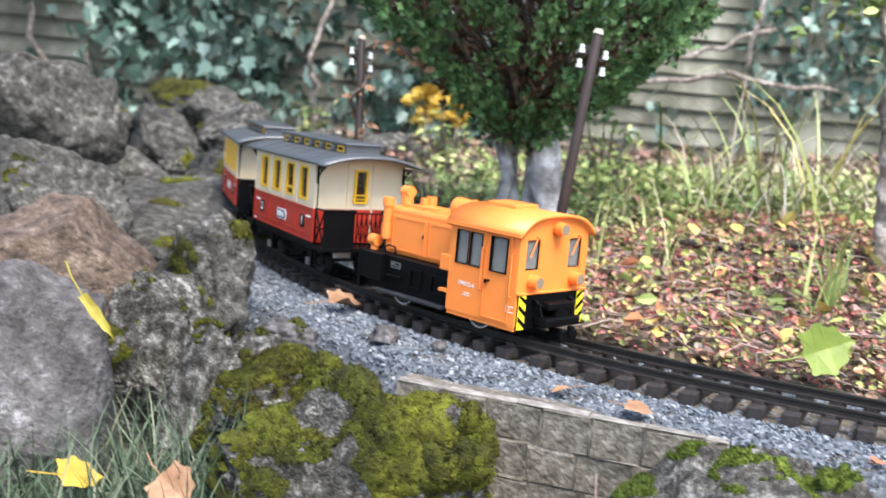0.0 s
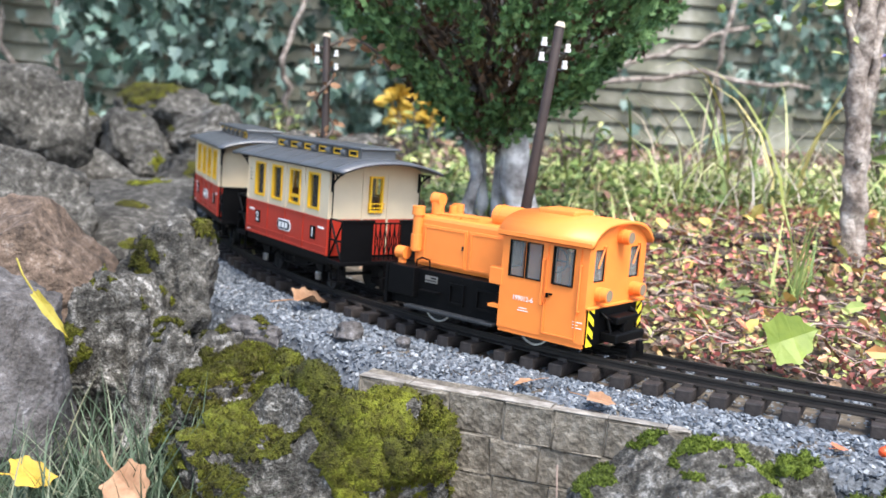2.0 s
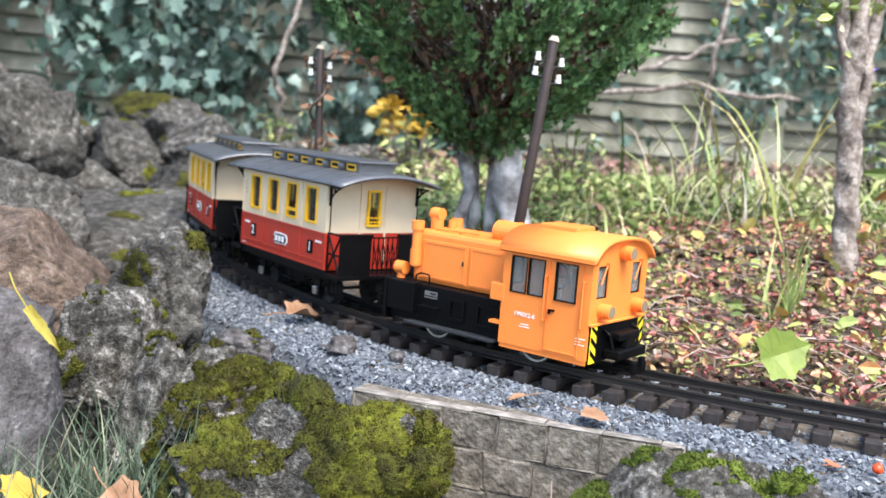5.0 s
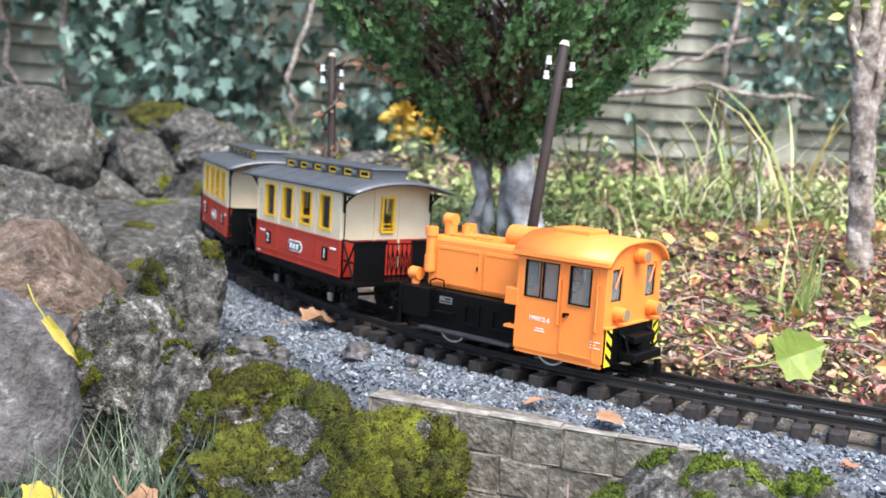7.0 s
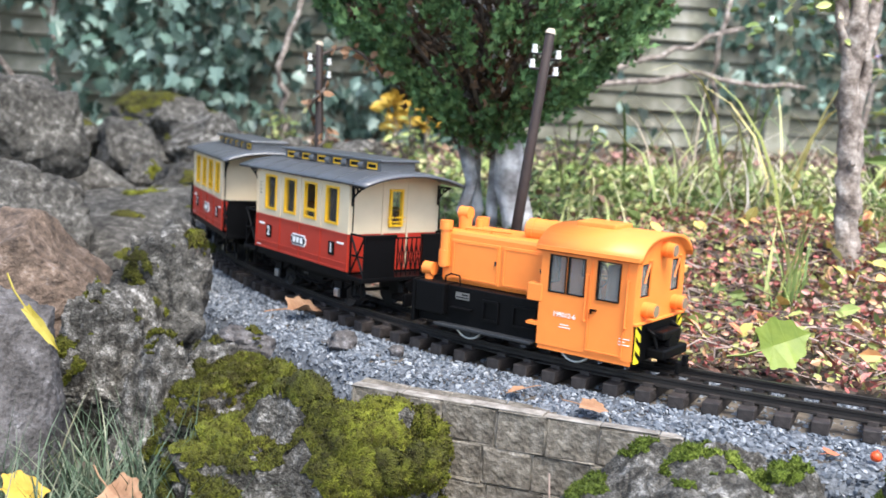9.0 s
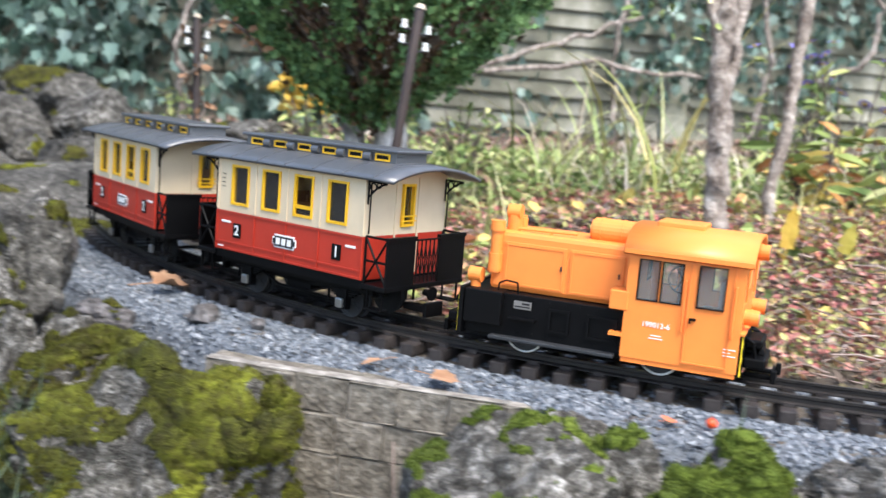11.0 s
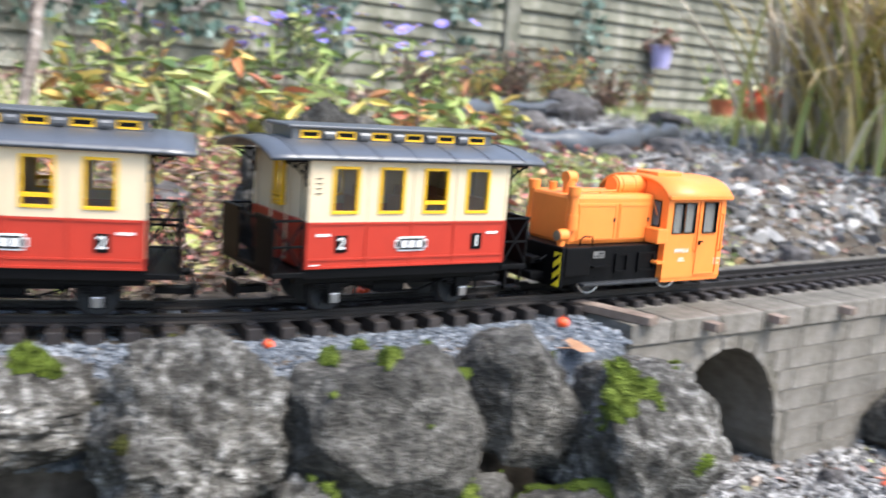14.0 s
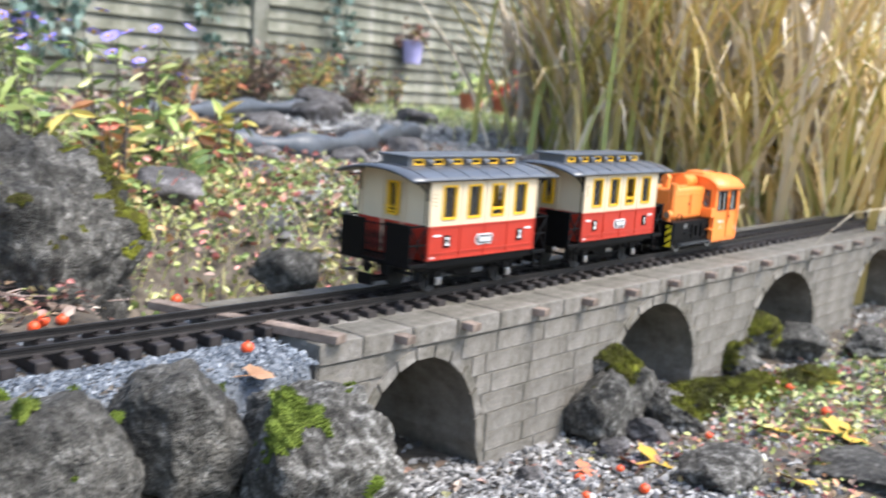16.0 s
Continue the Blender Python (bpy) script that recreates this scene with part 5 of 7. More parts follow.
        vb = [bm.verts.new((x - sg * 0.003, yy, zz)) for yy, zz in ring]
        bm.faces.new(va)
        bm.faces.new(vb[::-1])
        for i in range(len(ring)):
            j = (i + 1) % len(ring)
            bm.faces.new([va[i], va[j], vb[j], vb[i]])
        bmesh.ops.recalc_face_normals(bm, faces=bm.faces)
        part("cab_head", bm, M_ORANGE, c)
        for y0, y1, z0, z1 in ho:
            f = frame_bm(y0, y1, z0, z1, -0.0012, 0.003, 0.0011)
            bmesh.ops.transform(f, matrix=pose(x + (0.0006 if sg > 0 else 0.0024) - (0.003 if sg > 0 else 0), 0, 0) @ ACROSS, verts=f.verts)
            fo = part("window_frame", f, M_BLACK, c, "black rubber window frame")
            g = part("pane", boxes((x - sg * 0.0022 - 0.0003, x - sg * 0.0022 + 0.0003, y0 + 0.0006, y1 - 0.0006, z0 + 0.0006, z1 - 0.0006)), M_CAB_GLASS, fo)
            g.visible_shadow = False
            part("wiper", rods(((x + sg * 0.0012, (y0 + y1) / 2 + 0.004, 0.1055), (x + sg * 0.0012, y0 + 0.004, 0.088), 0.0008), ((x, (y0 + y1) / 2 + 0.004, 0.1055), (x + sg * 0.003, (y0 + y1) / 2 + 0.004, 0.1055), 0.0016), n=6), M_ORANGE_D, c, "orange wiper arm")
        if sg > 0:
            for y, z in ((-0.029, 0.0655), (0.029, 0.0655), (0.0, 0.1135)):
                lamp = part("head_lamp", rods(((x - 0.001, y, z), (x + 0.011, y, z), 0.0063), ((x + 0.004, y, z), (x + 0.0055, y, z), 0.0068), n=20), M_ORANGE, c, "round orange headlamp housing")
                part("lens", rods(((x + 0.0105, y, z), (x + 0.0114, y, z), 0.005), n=18), M_LENS, lamp, "clear lamp lens")
            part("front_ledge", boxes((x - 0.001, x + 0.0035, -hw, hw, 0.0535, 0.0555), bevel=0.0005), M_ORANGE, c)
    # cab roof
    bm = bmesh.new()
    n, rows = 20, []
    for t in (0.0, 0.0032):
        for x in (xc - 0.004, xf + 0.005):
            rows.append([bm.verts.new((x, u * (hw + 0.0045 - t * 0.5), 0.1085 - t + 0.0185 * (1 - 0.35 * u * u - 0.65 * abs(u) ** 5))) for u in np.linspace(-1, 1, n + 1)])
    for k in range(n):
        bm.faces.new([rows[0][k], rows[1][k], rows[1][k + 1], rows[0][k + 1]])
        bm.faces.new([rows[2][k + 1], rows[3][k + 1], rows[3][k], rows[2][k]])
        bm.faces.new([rows[0][k], rows[0][k + 1], rows[2][k + 1], rows[2][k]])
        bm.faces.new([rows[1][k + 1], rows[1][k], rows[3][k], rows[3][k + 1]])
    for k in (0, n):
        bm.faces.new([rows[0][k], rows[1][k], rows[3][k], rows[2][k]])
    bmesh.ops.recalc_face_normals(bm, faces=bm.faces)
    part("cab_roof", bm, M_ORANGE, c, "orange arched cab roof", smooth=True)
    part("roof_hatch", boxes((0.035, 0.073, -0.016, 0.016, 0.1245, 0.1305), bevel=0.0012), M_ORANGE, c, "orange roof hatch")
    for ys in (-1, 1):
        part("gutter", boxes((xc - 0.003, xf + 0.004, *sorted((ys * (hw + 0.0036), ys * (hw + 0.0052))), 0.1065, 0.11)), M_ORANGE, c)
    # inside of the cab
    part("driver_seat", boxes((0.078, 0.094, -0.034, -0.016, 0.05, 0.068), (0.091, 0.094, -0.034, -0.016, 0.066, 0.09), bevel=0.001), M_CABIN, c, "grey driver's seat")
    part("coupling_hook", boxes((xf + 0.004, xf + 0.03, -0.003, 0.003, 0.0185, 0.0215), (xf + 0.026, xf + 0.03, -0.003, 0.003, 0.0205, 0.0275), bevel=0.0006), M_BLACK, c, "black coupling hook")
    for ys in (-1, 1):
        part("brake_hose", rods(((xf + 0.002, ys * 0.024, 0.047), (xf + 0.008, ys * 0.024, 0.046), 0.0014), ((xf + 0.008, ys * 0.024, 0.046), (xf + 0.011, ys * 0.022, 0.034), 0.0013), ((xf + 0.011, ys * 0.022, 0.034), (xf + 0.006, ys * 0.02, 0.028), 0.0013), n=8), M_BLACK, c, "black brake hose")
    part("cab_floor", boxes((xc + 0.003, xf - 0.003, -hw + 0.004, hw - 0.004, 0.024, 0.05)), M_CABIN, c)
    r = rods(((0.06, -0.012, 0.058), (0.06, -0.012, 0.08), 0.0022), ((0.06, 0.02, 0.058), (0.06, 0.02, 0.09), 0.008), n=12)
    part("control_stand", r, M_CABIN, c)
    r = bmesh.new()
    for k in range(20):
        a, b = k * math.pi / 10, (k + 1) * math.pi / 10
        rod(r, (0.06 + 0.011 * math.cos(a), -0.018, 0.086 + 0.011 * math.sin(a)), (0.06 + 0.011 * math.cos(b), -0.018, 0.086 + 0.011 * math.sin(b)), 0.0009, n=5)
    for k in range(3):
        a = k * 2.094
        rod(r, (0.06, -0.018, 0.086), (0.06 + 0.011 * math.cos(a), -0.018, 0.086 + 0.011 * math.sin(a)), 0.0008, n=5)
    part("hand_wheel", r, M_GREYB, c, "dark control wheel inside the cab")
    wheels = [wheelset(c, x, 0.0165) for x in (-0.062, 0.05)]
    return c, wheels


LOCO, LOCO_WHEELS = locomotive()
COACH_A, WHEELS_A = coach(("2", "1"))
COACH_B, WHEELS_B = coach(("2", "2"))


# ---- fence ----
def fence():
    fe = thing("slatted_fence", pose(0, 3.06, 0, 0, 0, 3.0), "weathered grey wooden slat fence panels between posts", "fence")
    rng = random.Random(6)
    slat = boxes((-0.9, 0.9, -0.005, 0.005, -0.036, 0.036), bevel=0.002)
    me = None
    for k in range(6):
        x = -2.6 + 1.9 * k
        part("post", boxes((x - 0.04, x + 0.04, -0.035, 0.045, 0.0, 1.62), bevel=0.006), M_WOOD, fe)
        for i in range(28):
            if me is None:
                ob = part("slat", slat, M_WOOD, fe)
                me = ob.data
            else:
                ob = new("slat", me)
                ob.parent = fe
            ob.matrix_local = pose(x + 0.95 + rng.uniform(-0.004, 0.004), -0.008, 0.12 + 0.054 * i, -15, rng.uniform(-0.25, 0.25), rng.uniform(-0.4, 0.4))


fence()


# ---- ivy and other growth on the fence ----
def leaf_mass(name, label, category, places, size, material, seed, shape="leaf", tilt=0.9, face=None):
    rng = np.random.default_rng(seed)
    n = len(places)
    r = rot_any(rng, n, tilt)
    if face is not None:
        # leaves hang: the blade faces outwards
        base = np.array([[0.15, 1, 0], [0.1, 0, -1], [-1, 0.15, 0.35]], float)
        base /= np.linalg.norm(base, axis=0)
        r = np.einsum("nij,jk->nik", r, base)
    v, f = scatter(*{"leaf": (LEAF_V, LEAF_F), "ivy": (IVY_V, IVY_F), "spray": (SPRAY_V, SPRAY_F)}[shape], np.asarray(places), r, rng.uniform(size[0], size[1], n))
    ob = obj(name, v, f, material)
    return tagged(ob, label, category, kind="stuff")


def fence_y(x):
    return 3.06 + x * math.tan(radians(3.0))


rng = np.random.default_rng(12)
pl = []
for _ in range(9500):
    x = rng.uniform(-1.7, 0.75)
    z = rng.uniform(0.08, 1.15)
    dens = 0.35 + 0.65 * (noise.noise(Vector((x * 2.2, z * 2.2, 3.0))) > -0.15)
    if x > 0.38:
        dens *= 0.08
    if x < -1.0 and z < 0.45:
        dens *= 0.15
    if rng.random() < dens:
        bulge = 0.13 + 0.1 * noise.noise(Vector((x * 3.5, z * 3.5, 0)))
        pl.append((x, fence_y(x) - 0.03 - abs(rng.normal(0, 1)) * bulge, z))
leaf_mass("ivy", "dense dark green ivy climbing over the fence", "ivy", pl, (0.03, 0.055), M_IVY, 2, "ivy", 0.5, True)
pl = []
for _ in range(7000):
    x = rng.uniform(0.3, 3.6)
    z = rng.uniform(0.1, 1.15)
    thick = 0.55 * (0.95 < x < 1.75) * (z > 0.28) + 0.25 * (z > 0.5) - 0.5 * (x < 0.9) * (z < 0.48)
    if noise.noise(Vector((x * 2.6, z * 2.6, 7.0))) > 0.12 - thick:
        pl.append((x, fence_y(x) - 0.03 - abs(rng.normal(0, 0.05)), z))
leaf_mass("ivy", "loose patches of grey-green ivy on the slats", "ivy", pl, (0.025, 0.045), M_IVY, 3, "ivy", 0.5, True)


def creeper(points, r0, r1, label="bare brown creeper stem on the fence", m=None):
    rr = random.Random(len(points) + int(points[0][0] * 100))
    pts = []
    for a, b in zip(points, points[1:]):
        for k in range(6):
            p = Vector(a).lerp(Vector(b), k / 6)
            pts.append(p + Vector((rr.gauss(0, 1), rr.gauss(0, 1), rr.gauss(0, 1))) * 0.008)
    pts.append(Vector(points[-1]))
    n = len(pts)
    v, f = tube(pts, [r0 + (r1 - r0) * i / n for i in range(n)], 7, 0.1, rr)
    ob = obj("creeper_stem", v, f, m or M_BARK, smooth=True)
    tagged(ob, label, "branch", "creeper stems on the fence")


for pts in (((0.3, 2.85, 0.2), (0.5, 2.85, 0.3), (0.8, 2.88, 0.35), (1.2, 2.9, 0.34)), ((0.45, 2.86, 0.27), (0.7, 2.87, 0.39), (1.0, 2.9, 0.5)), ((0.95, 2.9, 0.1), (0.93, 2.9, 0.4), (1.0, 2.92, 0.8)), ((1.35, 2.9, 0.08), (1.42, 2.9, 0.4), (1.3, 2.92, 0.9)),
            ((1.55, 2.9, 0.35), (1.7, 2.85, 0.42), (1.75, 2.9, 0.6), (1.6, 2.9, 0.8)), ((-0.95, 2.9, 0.1), (-0.98, 2.88, 0.4), (-0.85, 2.9, 0.9)), ((-1.1, 2.9, 0.1), (-1.15, 2.9, 0.5), (-1.05, 2.9, 1.0)), ((-0.3, 2.75, 0.1), (-0.32, 2.7, 0.3), (-0.25, 2.72, 0.6)), ((-1.3, 2.88, 0.15), (-1.2, 2.88, 0.45), (-1.28, 2.9, 0.9)), ((0.1, 2.8, 0.3), (-0.1, 2.78, 0.45), (-0.2, 2.8, 0.7))):
    creeper(pts, 0.010, 0.006)


# ---- conifer ----
def conifer():
    c = thing("conifer", pose(0.112, 1.34, 0.06), "round dark green conifer on a bare white-patched trunk", "tree")
    rr = random.Random(3)
    for x0, y0, x1, y1, r in ((0.06, 0, -0.006, 0.0, 0.0175), (-0.016, 0.02, -0.034, 0.03, 0.0085), (0.0, 0.05, -0.012, 0.06, 0.008), (0.02, 0.04, 0.03, 0.05, 0.007)):
        pts = [Vector((x0 + (x1 - x0) * t + rr.gauss(0, 0.003), y0 + (y1 - y0) * t, -0.03 + 0.36 * t)) for t in np.linspace(0, 1, 9)]
        v, f = tube(pts, [r * (1.3 - 0.5 * t) for t in np.linspace(0, 1, 9)], 11, 0.13, rr)
        obj("trunk", v, f, M_TRUNK, c, "white-patched grey trunk", smooth=True)
    g = np.random.default_rng(8)
    prof_z = (0.115, 0.15, 0.19, 0.24, 0.29, 0.36, 0.46, 0.56, 0.64, 0.69)
    prof_r = (0.02, 0.075, 0.13, 0.19, 0.222, 0.24, 0.225, 0.17, 0.09, 0.02)

    def sprays(count, each, depth, size, spread, up):
        P, R, S = [], [], []
        for _ in range(count):
            z = g.uniform(0.12, 0.69)
            a = g.uniform(0, 2 * np.pi)
            rad = np.interp(z, prof_z, prof_r) * g.uniform(*depth) * (1 + 0.1 * noise.noise(Vector((3 * math.cos(a), 3 * math.sin(a), z * 9))))
            out = np.array([math.cos(a) * 0.7, math.sin(a) * 0.7, up + 0.4 * g.random()])
            out /= np.linalg.norm(out)
            base = np.array([rad * math.cos(a), rad * math.sin(a), z])
            length = g.uniform(0.035, 0.07)
            for _ in range(each):
                t = g.uniform(-0.4, 0.6)
                d = out + g.normal(0, 0.42, 3)
                d /= np.linalg.norm(d)
                e = np.cross(d, g.normal(0, 1, 3))
                e /= np.linalg.norm(e)
                P.append(base + out * t * length + g.normal(0, spread * (0.9 - 0.7 * max(t, 0)), 3))
                R.append(np.stack([d, e, np.cross(d, e)], 1))
                S.append(g.uniform(*size))
        return scatter(SPRAY_V, SPRAY_F, np.array(P), np.array(R), np.array(S))
    v, f = sprays(560, 62, (0.78, 1.03), (0.008, 0.017), 0.0085, 0.5)
    obj("crown", v, f, M_THUJA, c, "dense scaly green foliage")["kind"] = "stuff"
    v, f = sprays(260, 26, (0.35, 0.86), (0.01, 0.02), 0.014, 0.2)
    obj("inner_foliage", v, f, M_DRY_SPRAY, c, "withered brown inner foliage")["kind"] = "stuff"
    tv, tf = [], []
    for _ in range(130):
        a, q = g.uniform(0, 6.28), g.uniform(0.3, 1)
        p0 = Vector((0.015, 0, g.uniform(0.1, 0.3)))
        p1 = Vector((0.2 * q * math.cos(a), 0.19 * q * math.sin(a), p0.z + 0.12 * q + g.uniform(0, 0.08)))
        v2, f2 = tube([p0, p0.lerp(p1, 0.5) + Vector((0, 0, -0.01)), p1], [0.004, 0.003, 0.001], 5)
        o = len(tv)
        tv += v2
        tf += [tuple(o + i for i in k) for k in f2]
    obj("inner_twig", tv, tf, M_BARK_D, c, "brown inner branches")["kind"] = "stuff"


conifer()


# ---- bare shrubs with pale stems ----
def stem_shrub(label, stems):
    t = thing("shrub_trunk", pose(0, 0, 0), label, "shrub", "pale stems behind the track")
    rr = random.Random(len(stems))
    for pts, r0, r1 in stems:
        full = []
        for a, b in zip(pts, pts[1:]):
            for k in range(7):
                full.append(Vector(a).lerp(Vector(b), k / 7) + Vector((rr.gauss(0, 1), rr.gauss(0, 1), 0)) * 0.0022)
        full.append(Vector(pts[-1]))
        n = len(full)
        v, f = tube(full, [(r0 + (r1 - r0) * i / n) * (1 + 0.12 * math.sin(i * 2.1)) for i in range(n)], 11, 0.14, rr)
        obj("stem", v, f, M_BARK, t, "flaking pale brown stem", smooth=True)


stem_shrub("twisted pale shrub trunk rising from the groundcover", [
    (((0.545, 1.075, 0.0), (0.541, 1.09, 0.07), (0.532, 1.11, 0.2), (0.540, 1.14, 0.4), (0.528, 1.16, 0.75)), 0.0165, 0.010),
    (((0.534, 1.08, 0.0), (0.530, 1.09, 0.1), (0.536, 1.11, 0.2), (0.528, 1.13, 0.32), (0.51, 1.16, 0.5), (0.48, 1.2, 0.8)), 0.010, 0.007),
    (((0.545, 1.10, 0.12), (0.545, 1.12, 0.24), (0.562, 1.14, 0.38), (0.568, 1.15, 0.7)), 0.009, 0.007),
    (((0.535, 1.12, 0.27), (0.515, 1.13, 0.36), (0.50, 1.15, 0.48)), 0.006, 0.004),
    (((0.538, 1.10, 0.17), (0.529, 1.085, 0.185)), 0.005, 0.003)])
stem_shrub("slim pale shrub stem leaning beside the trunk", [(((0.622, 1.14, 0.0), (0.634, 1.15, 0.12), (0.658, 1.17, 0.3), (0.68, 1.19, 0.5), (0.69, 1.2, 0.8)), 0.0095, 0.007)])
rng = np.random.default_rng(31)
pl = [(0.50 + rng.normal(0, 0.05), 1.16 + rng.normal(0, 0.05), 0.41 + rng.normal(0, 0.035)) for _ in range(260)]
leaf_mass("shrub_leaves", "small dark green leaves on the shrub branches", "leaves", pl, (0.012, 0.022), M_GREEN, 5)


# ---- telegraph poles ----
def telegraph_pole(foot, top, label):
    foot, top = Vector(foot), Vector(top)
    p = thing("telegraph_pole", pose(0, 0, 0), label, "telegraph pole", "model telegraph poles")
    v, f = tube([foot, foot.lerp(top, 0.5), top, top + (top - foot).normalized() * 0.004], [0.0062, 0.0056, 0.005, 0.003], 12)
    obj("post", v, f, M_POLE, p, "dark brown pole", smooth=True)
    part("cap", rods((top - Vector((0, 0, 0.001)), top + Vector((0.0008, 0, 0.004)), 0.0058, 0.0035), n=12), M_STRAW, p, "worn pale tip")
    d = (top - foot).normalized()
    sx = Vector((1, 0, 0))
    for k, (back, sg) in enumerate(((0.022, -1), (0.027, 1), (0.037, -1), (0.044, 1))):
        a = top - d * back
        b = a + sx * sg * 0.0125
        part("arm", rods((a, b, 0.0012), (b, b + Vector((0, 0, 0.004)), 0.0012), n=6), M_GREYB, p, "thin metal arm")
        part("insulator", rods((b + Vector((0, 0, 0.001)), b + Vector((0, 0, 0.005)), 0.0032), (b + Vector((0, 0, 0.005)), b + Vector((0, 0, 0.0062)), 0.002), (b + Vector((0, 0, 0.0062)), b + Vector((0, 0, 0.0095)), 0.0026), n=12), M_WHITE, p, "white insulator")
    return p


telegraph_pole((0.103, 0.945, -0.01), (0.1335, 0.937, 0.302), "leaning dark model telegraph pole with white insulators")
telegraph_pole((-0.108, 1.25, 0.0), (-0.12, 1.262, 0.292), "dark model telegraph pole wound with a withered vine")


def vine():
    t = thing("withered_vine", pose(0, 0, 0), "withered brown vine wound round the pole", "vine")
    pts = []
    for k in range(60):
        u = k / 59
        a = u * 22
        pts.append(Vector((-0.109 - 0.012 * u + 0.011 * math.cos(a), 1.25 + 0.012 * u + 0.011 * math.sin(a), 0.04 + 0.235 * u)))
    for k in range(1, 14):
        u = k / 13
        pts.append(Vector((-0.12 + 0.085 * u, 1.262 - 0.01 * u, 0.276 + 0.022 * math.sin(u * 2.6) - 0.035 * u * u)))
    v, f = tube(pts, [0.0022] * len(pts), 5)
    obj("stem", v, f, M_BARK_D, t, "thin brown stem", smooth=True)
    rng = np.random.default_rng(4)
    idx = rng.integers(5, len(pts), 75)
    P = np.array([pts[i] for i in idx]) + rng.normal(0, 0.004, (75, 3))
    v, f = scatter(LEAF_V, LEAF_F, P, rot_any(rng, 75, 1.5), rng.uniform(0.010, 0.02, 75))
    obj("dry_leaf", v, f, M_LEAF_B, t, "curled orange-brown leaves")["kind"] = "stuff"


vine()


# ---- herbs, grasses and groundcover ----
def on_ground(x, y, dz=0.0):
    return np.stack([x, y, height(np.asarray(x), np.asarray(y)) + dz], 1)


rng = np.random.default_rng(21)


def litter(name, label, n, xr, yr, size, material, seed, dz=(0.0, 0.012), dmin=0.10, tilt=0.45, shape="leaf", dmax=9.0):
    g = np.random.default_rng(seed)
    x, y = g.uniform(*xr, n), g.uniform(*yr, n)
    d, s = side_of(x, y)
    edge = np.minimum(np.minimum(x - xr[0], xr[1] - x), np.minimum(y - yr[0], yr[1] - y)) + 0.05 * np.sin(x * 11 + seed) * np.sin(y * 13)
    keep = (d > dmin) & (d < dmax) & (g.random(n) < edge / 0.1)
    x, y = x[keep], y[keep]
    return leaf_mass(name, label, "leaves", on_ground(x, y) + np.stack([0 * x, 0 * x, g.uniform(*dz, len(x))], 1), size, material, seed, shape, tilt)


litter("leaf_litter", "fallen brown, red and green leaves on the bed", 9000, (-0.1, 1.1), (0.6, 1.5), (0.008, 0.019), M_LITTER, 41, (0.0, 0.016))
litter("leaf_litter", "scattered leaves over the rear border", 7500, (-0.8, 2.3), (1.4, 2.9), (0.014, 0.036), M_LITTER, 42, (0.0, 0.03))
litter("groundcover", "low sedum with red, pink and green fleshy leaves", 22000, (0.0, 1.0), (0.66, 1.42), (0.005, 0.0115), M_SEDUM, 43, (0.004, 0.03), tilt=0.9)
litter("yellowing_leaves", "broad yellow and orange leaves among the sedum", 420, (0.1, 1.0), (0.74, 1.35), (0.014, 0.028), M_AUTUMN, 48, (0.012, 0.04), tilt=0.8)
litter("groundcover", "yellow-green groundcover beyond the rails", 7000, (0.95, 1.75), (0.62, 1.5), (0.006, 0.015), M_GREEN, 44, (0.0, 0.035), tilt=0.9)
litter("groundcover", "reddening leaves among the groundcover beyond the rails", 2600, (0.95, 1.75), (0.62, 1.6), (0.007, 0.02), M_SEDUM, 53, (0.01, 0.05), tilt=0.9)
litter("leaf_litter", "fallen leaves beyond the rails", 3000, (0.95, 2.6), (0.62, 1.7), (0.008, 0.02), M_LITTER, 45, (0.0, 0.02))
litter("leaf_litter", "small fallen leaves under the bridge and before it", 1500, (0.9, 2.9), (-0.3, 0.5), (0.008, 0.02), M_LITTER, 46, (0.0, 0.006), -1.5, dmax=-0.05)
litter("low_weeds", "low green and red weeds on the gravel", 9000, (1.38, 2.9), (-0.3, 0.42), (0.005, 0.012), M_SEDUM, 47, (0.0, 0.009), -1.5, 0.8, dmax=-0.11)
litter("low_weeds", "fresh green weeds beside the moss", 2600, (1.6, 2.5), (0.1, 0.42), (0.007, 0.014), M_GREEN, 54, (0.0, 0.014), -1.5, 0.8, dmax=-0.11)

# twigs among the litter
tv, tf = [], []
g = np.random.default_rng(51)
for _ in range(1300):
    x, y = g.uniform(0.1, 1.0), g.uniform(0.68, 1.25)
    if float(side_of(np.array([x]), np.array([y]))[0][0]) < 0.11:
        continue
    z = float(height(np.array([x]), np.array([y]))[0]) + g.uniform(0.006, 0.028)
    a, L = g.uniform(0, 6.28), g.uniform(0.02, 0.075)
    p = [Vector((x, y, z)), Vector((x + L * 0.5 * math.cos(a), y + L * 0.5 * math.sin(a), z + g.uniform(0, 0.008))), Vector((x + L * math.cos(a + 0.3), y + L * math.sin(a + 0.3), z))]
    v2, f2 = tube(p, [0.001, 0.0009, 0.0006], 4)
    o = len(tv)
    tv += v2
    tf += [tuple(o + i for i in q) for q in f2]
tagged(obj("twigs", tv, tf, M_TWIG), "bare pinkish-brown sedum stalks lying over the groundcover", "twigs", kind="stuff")

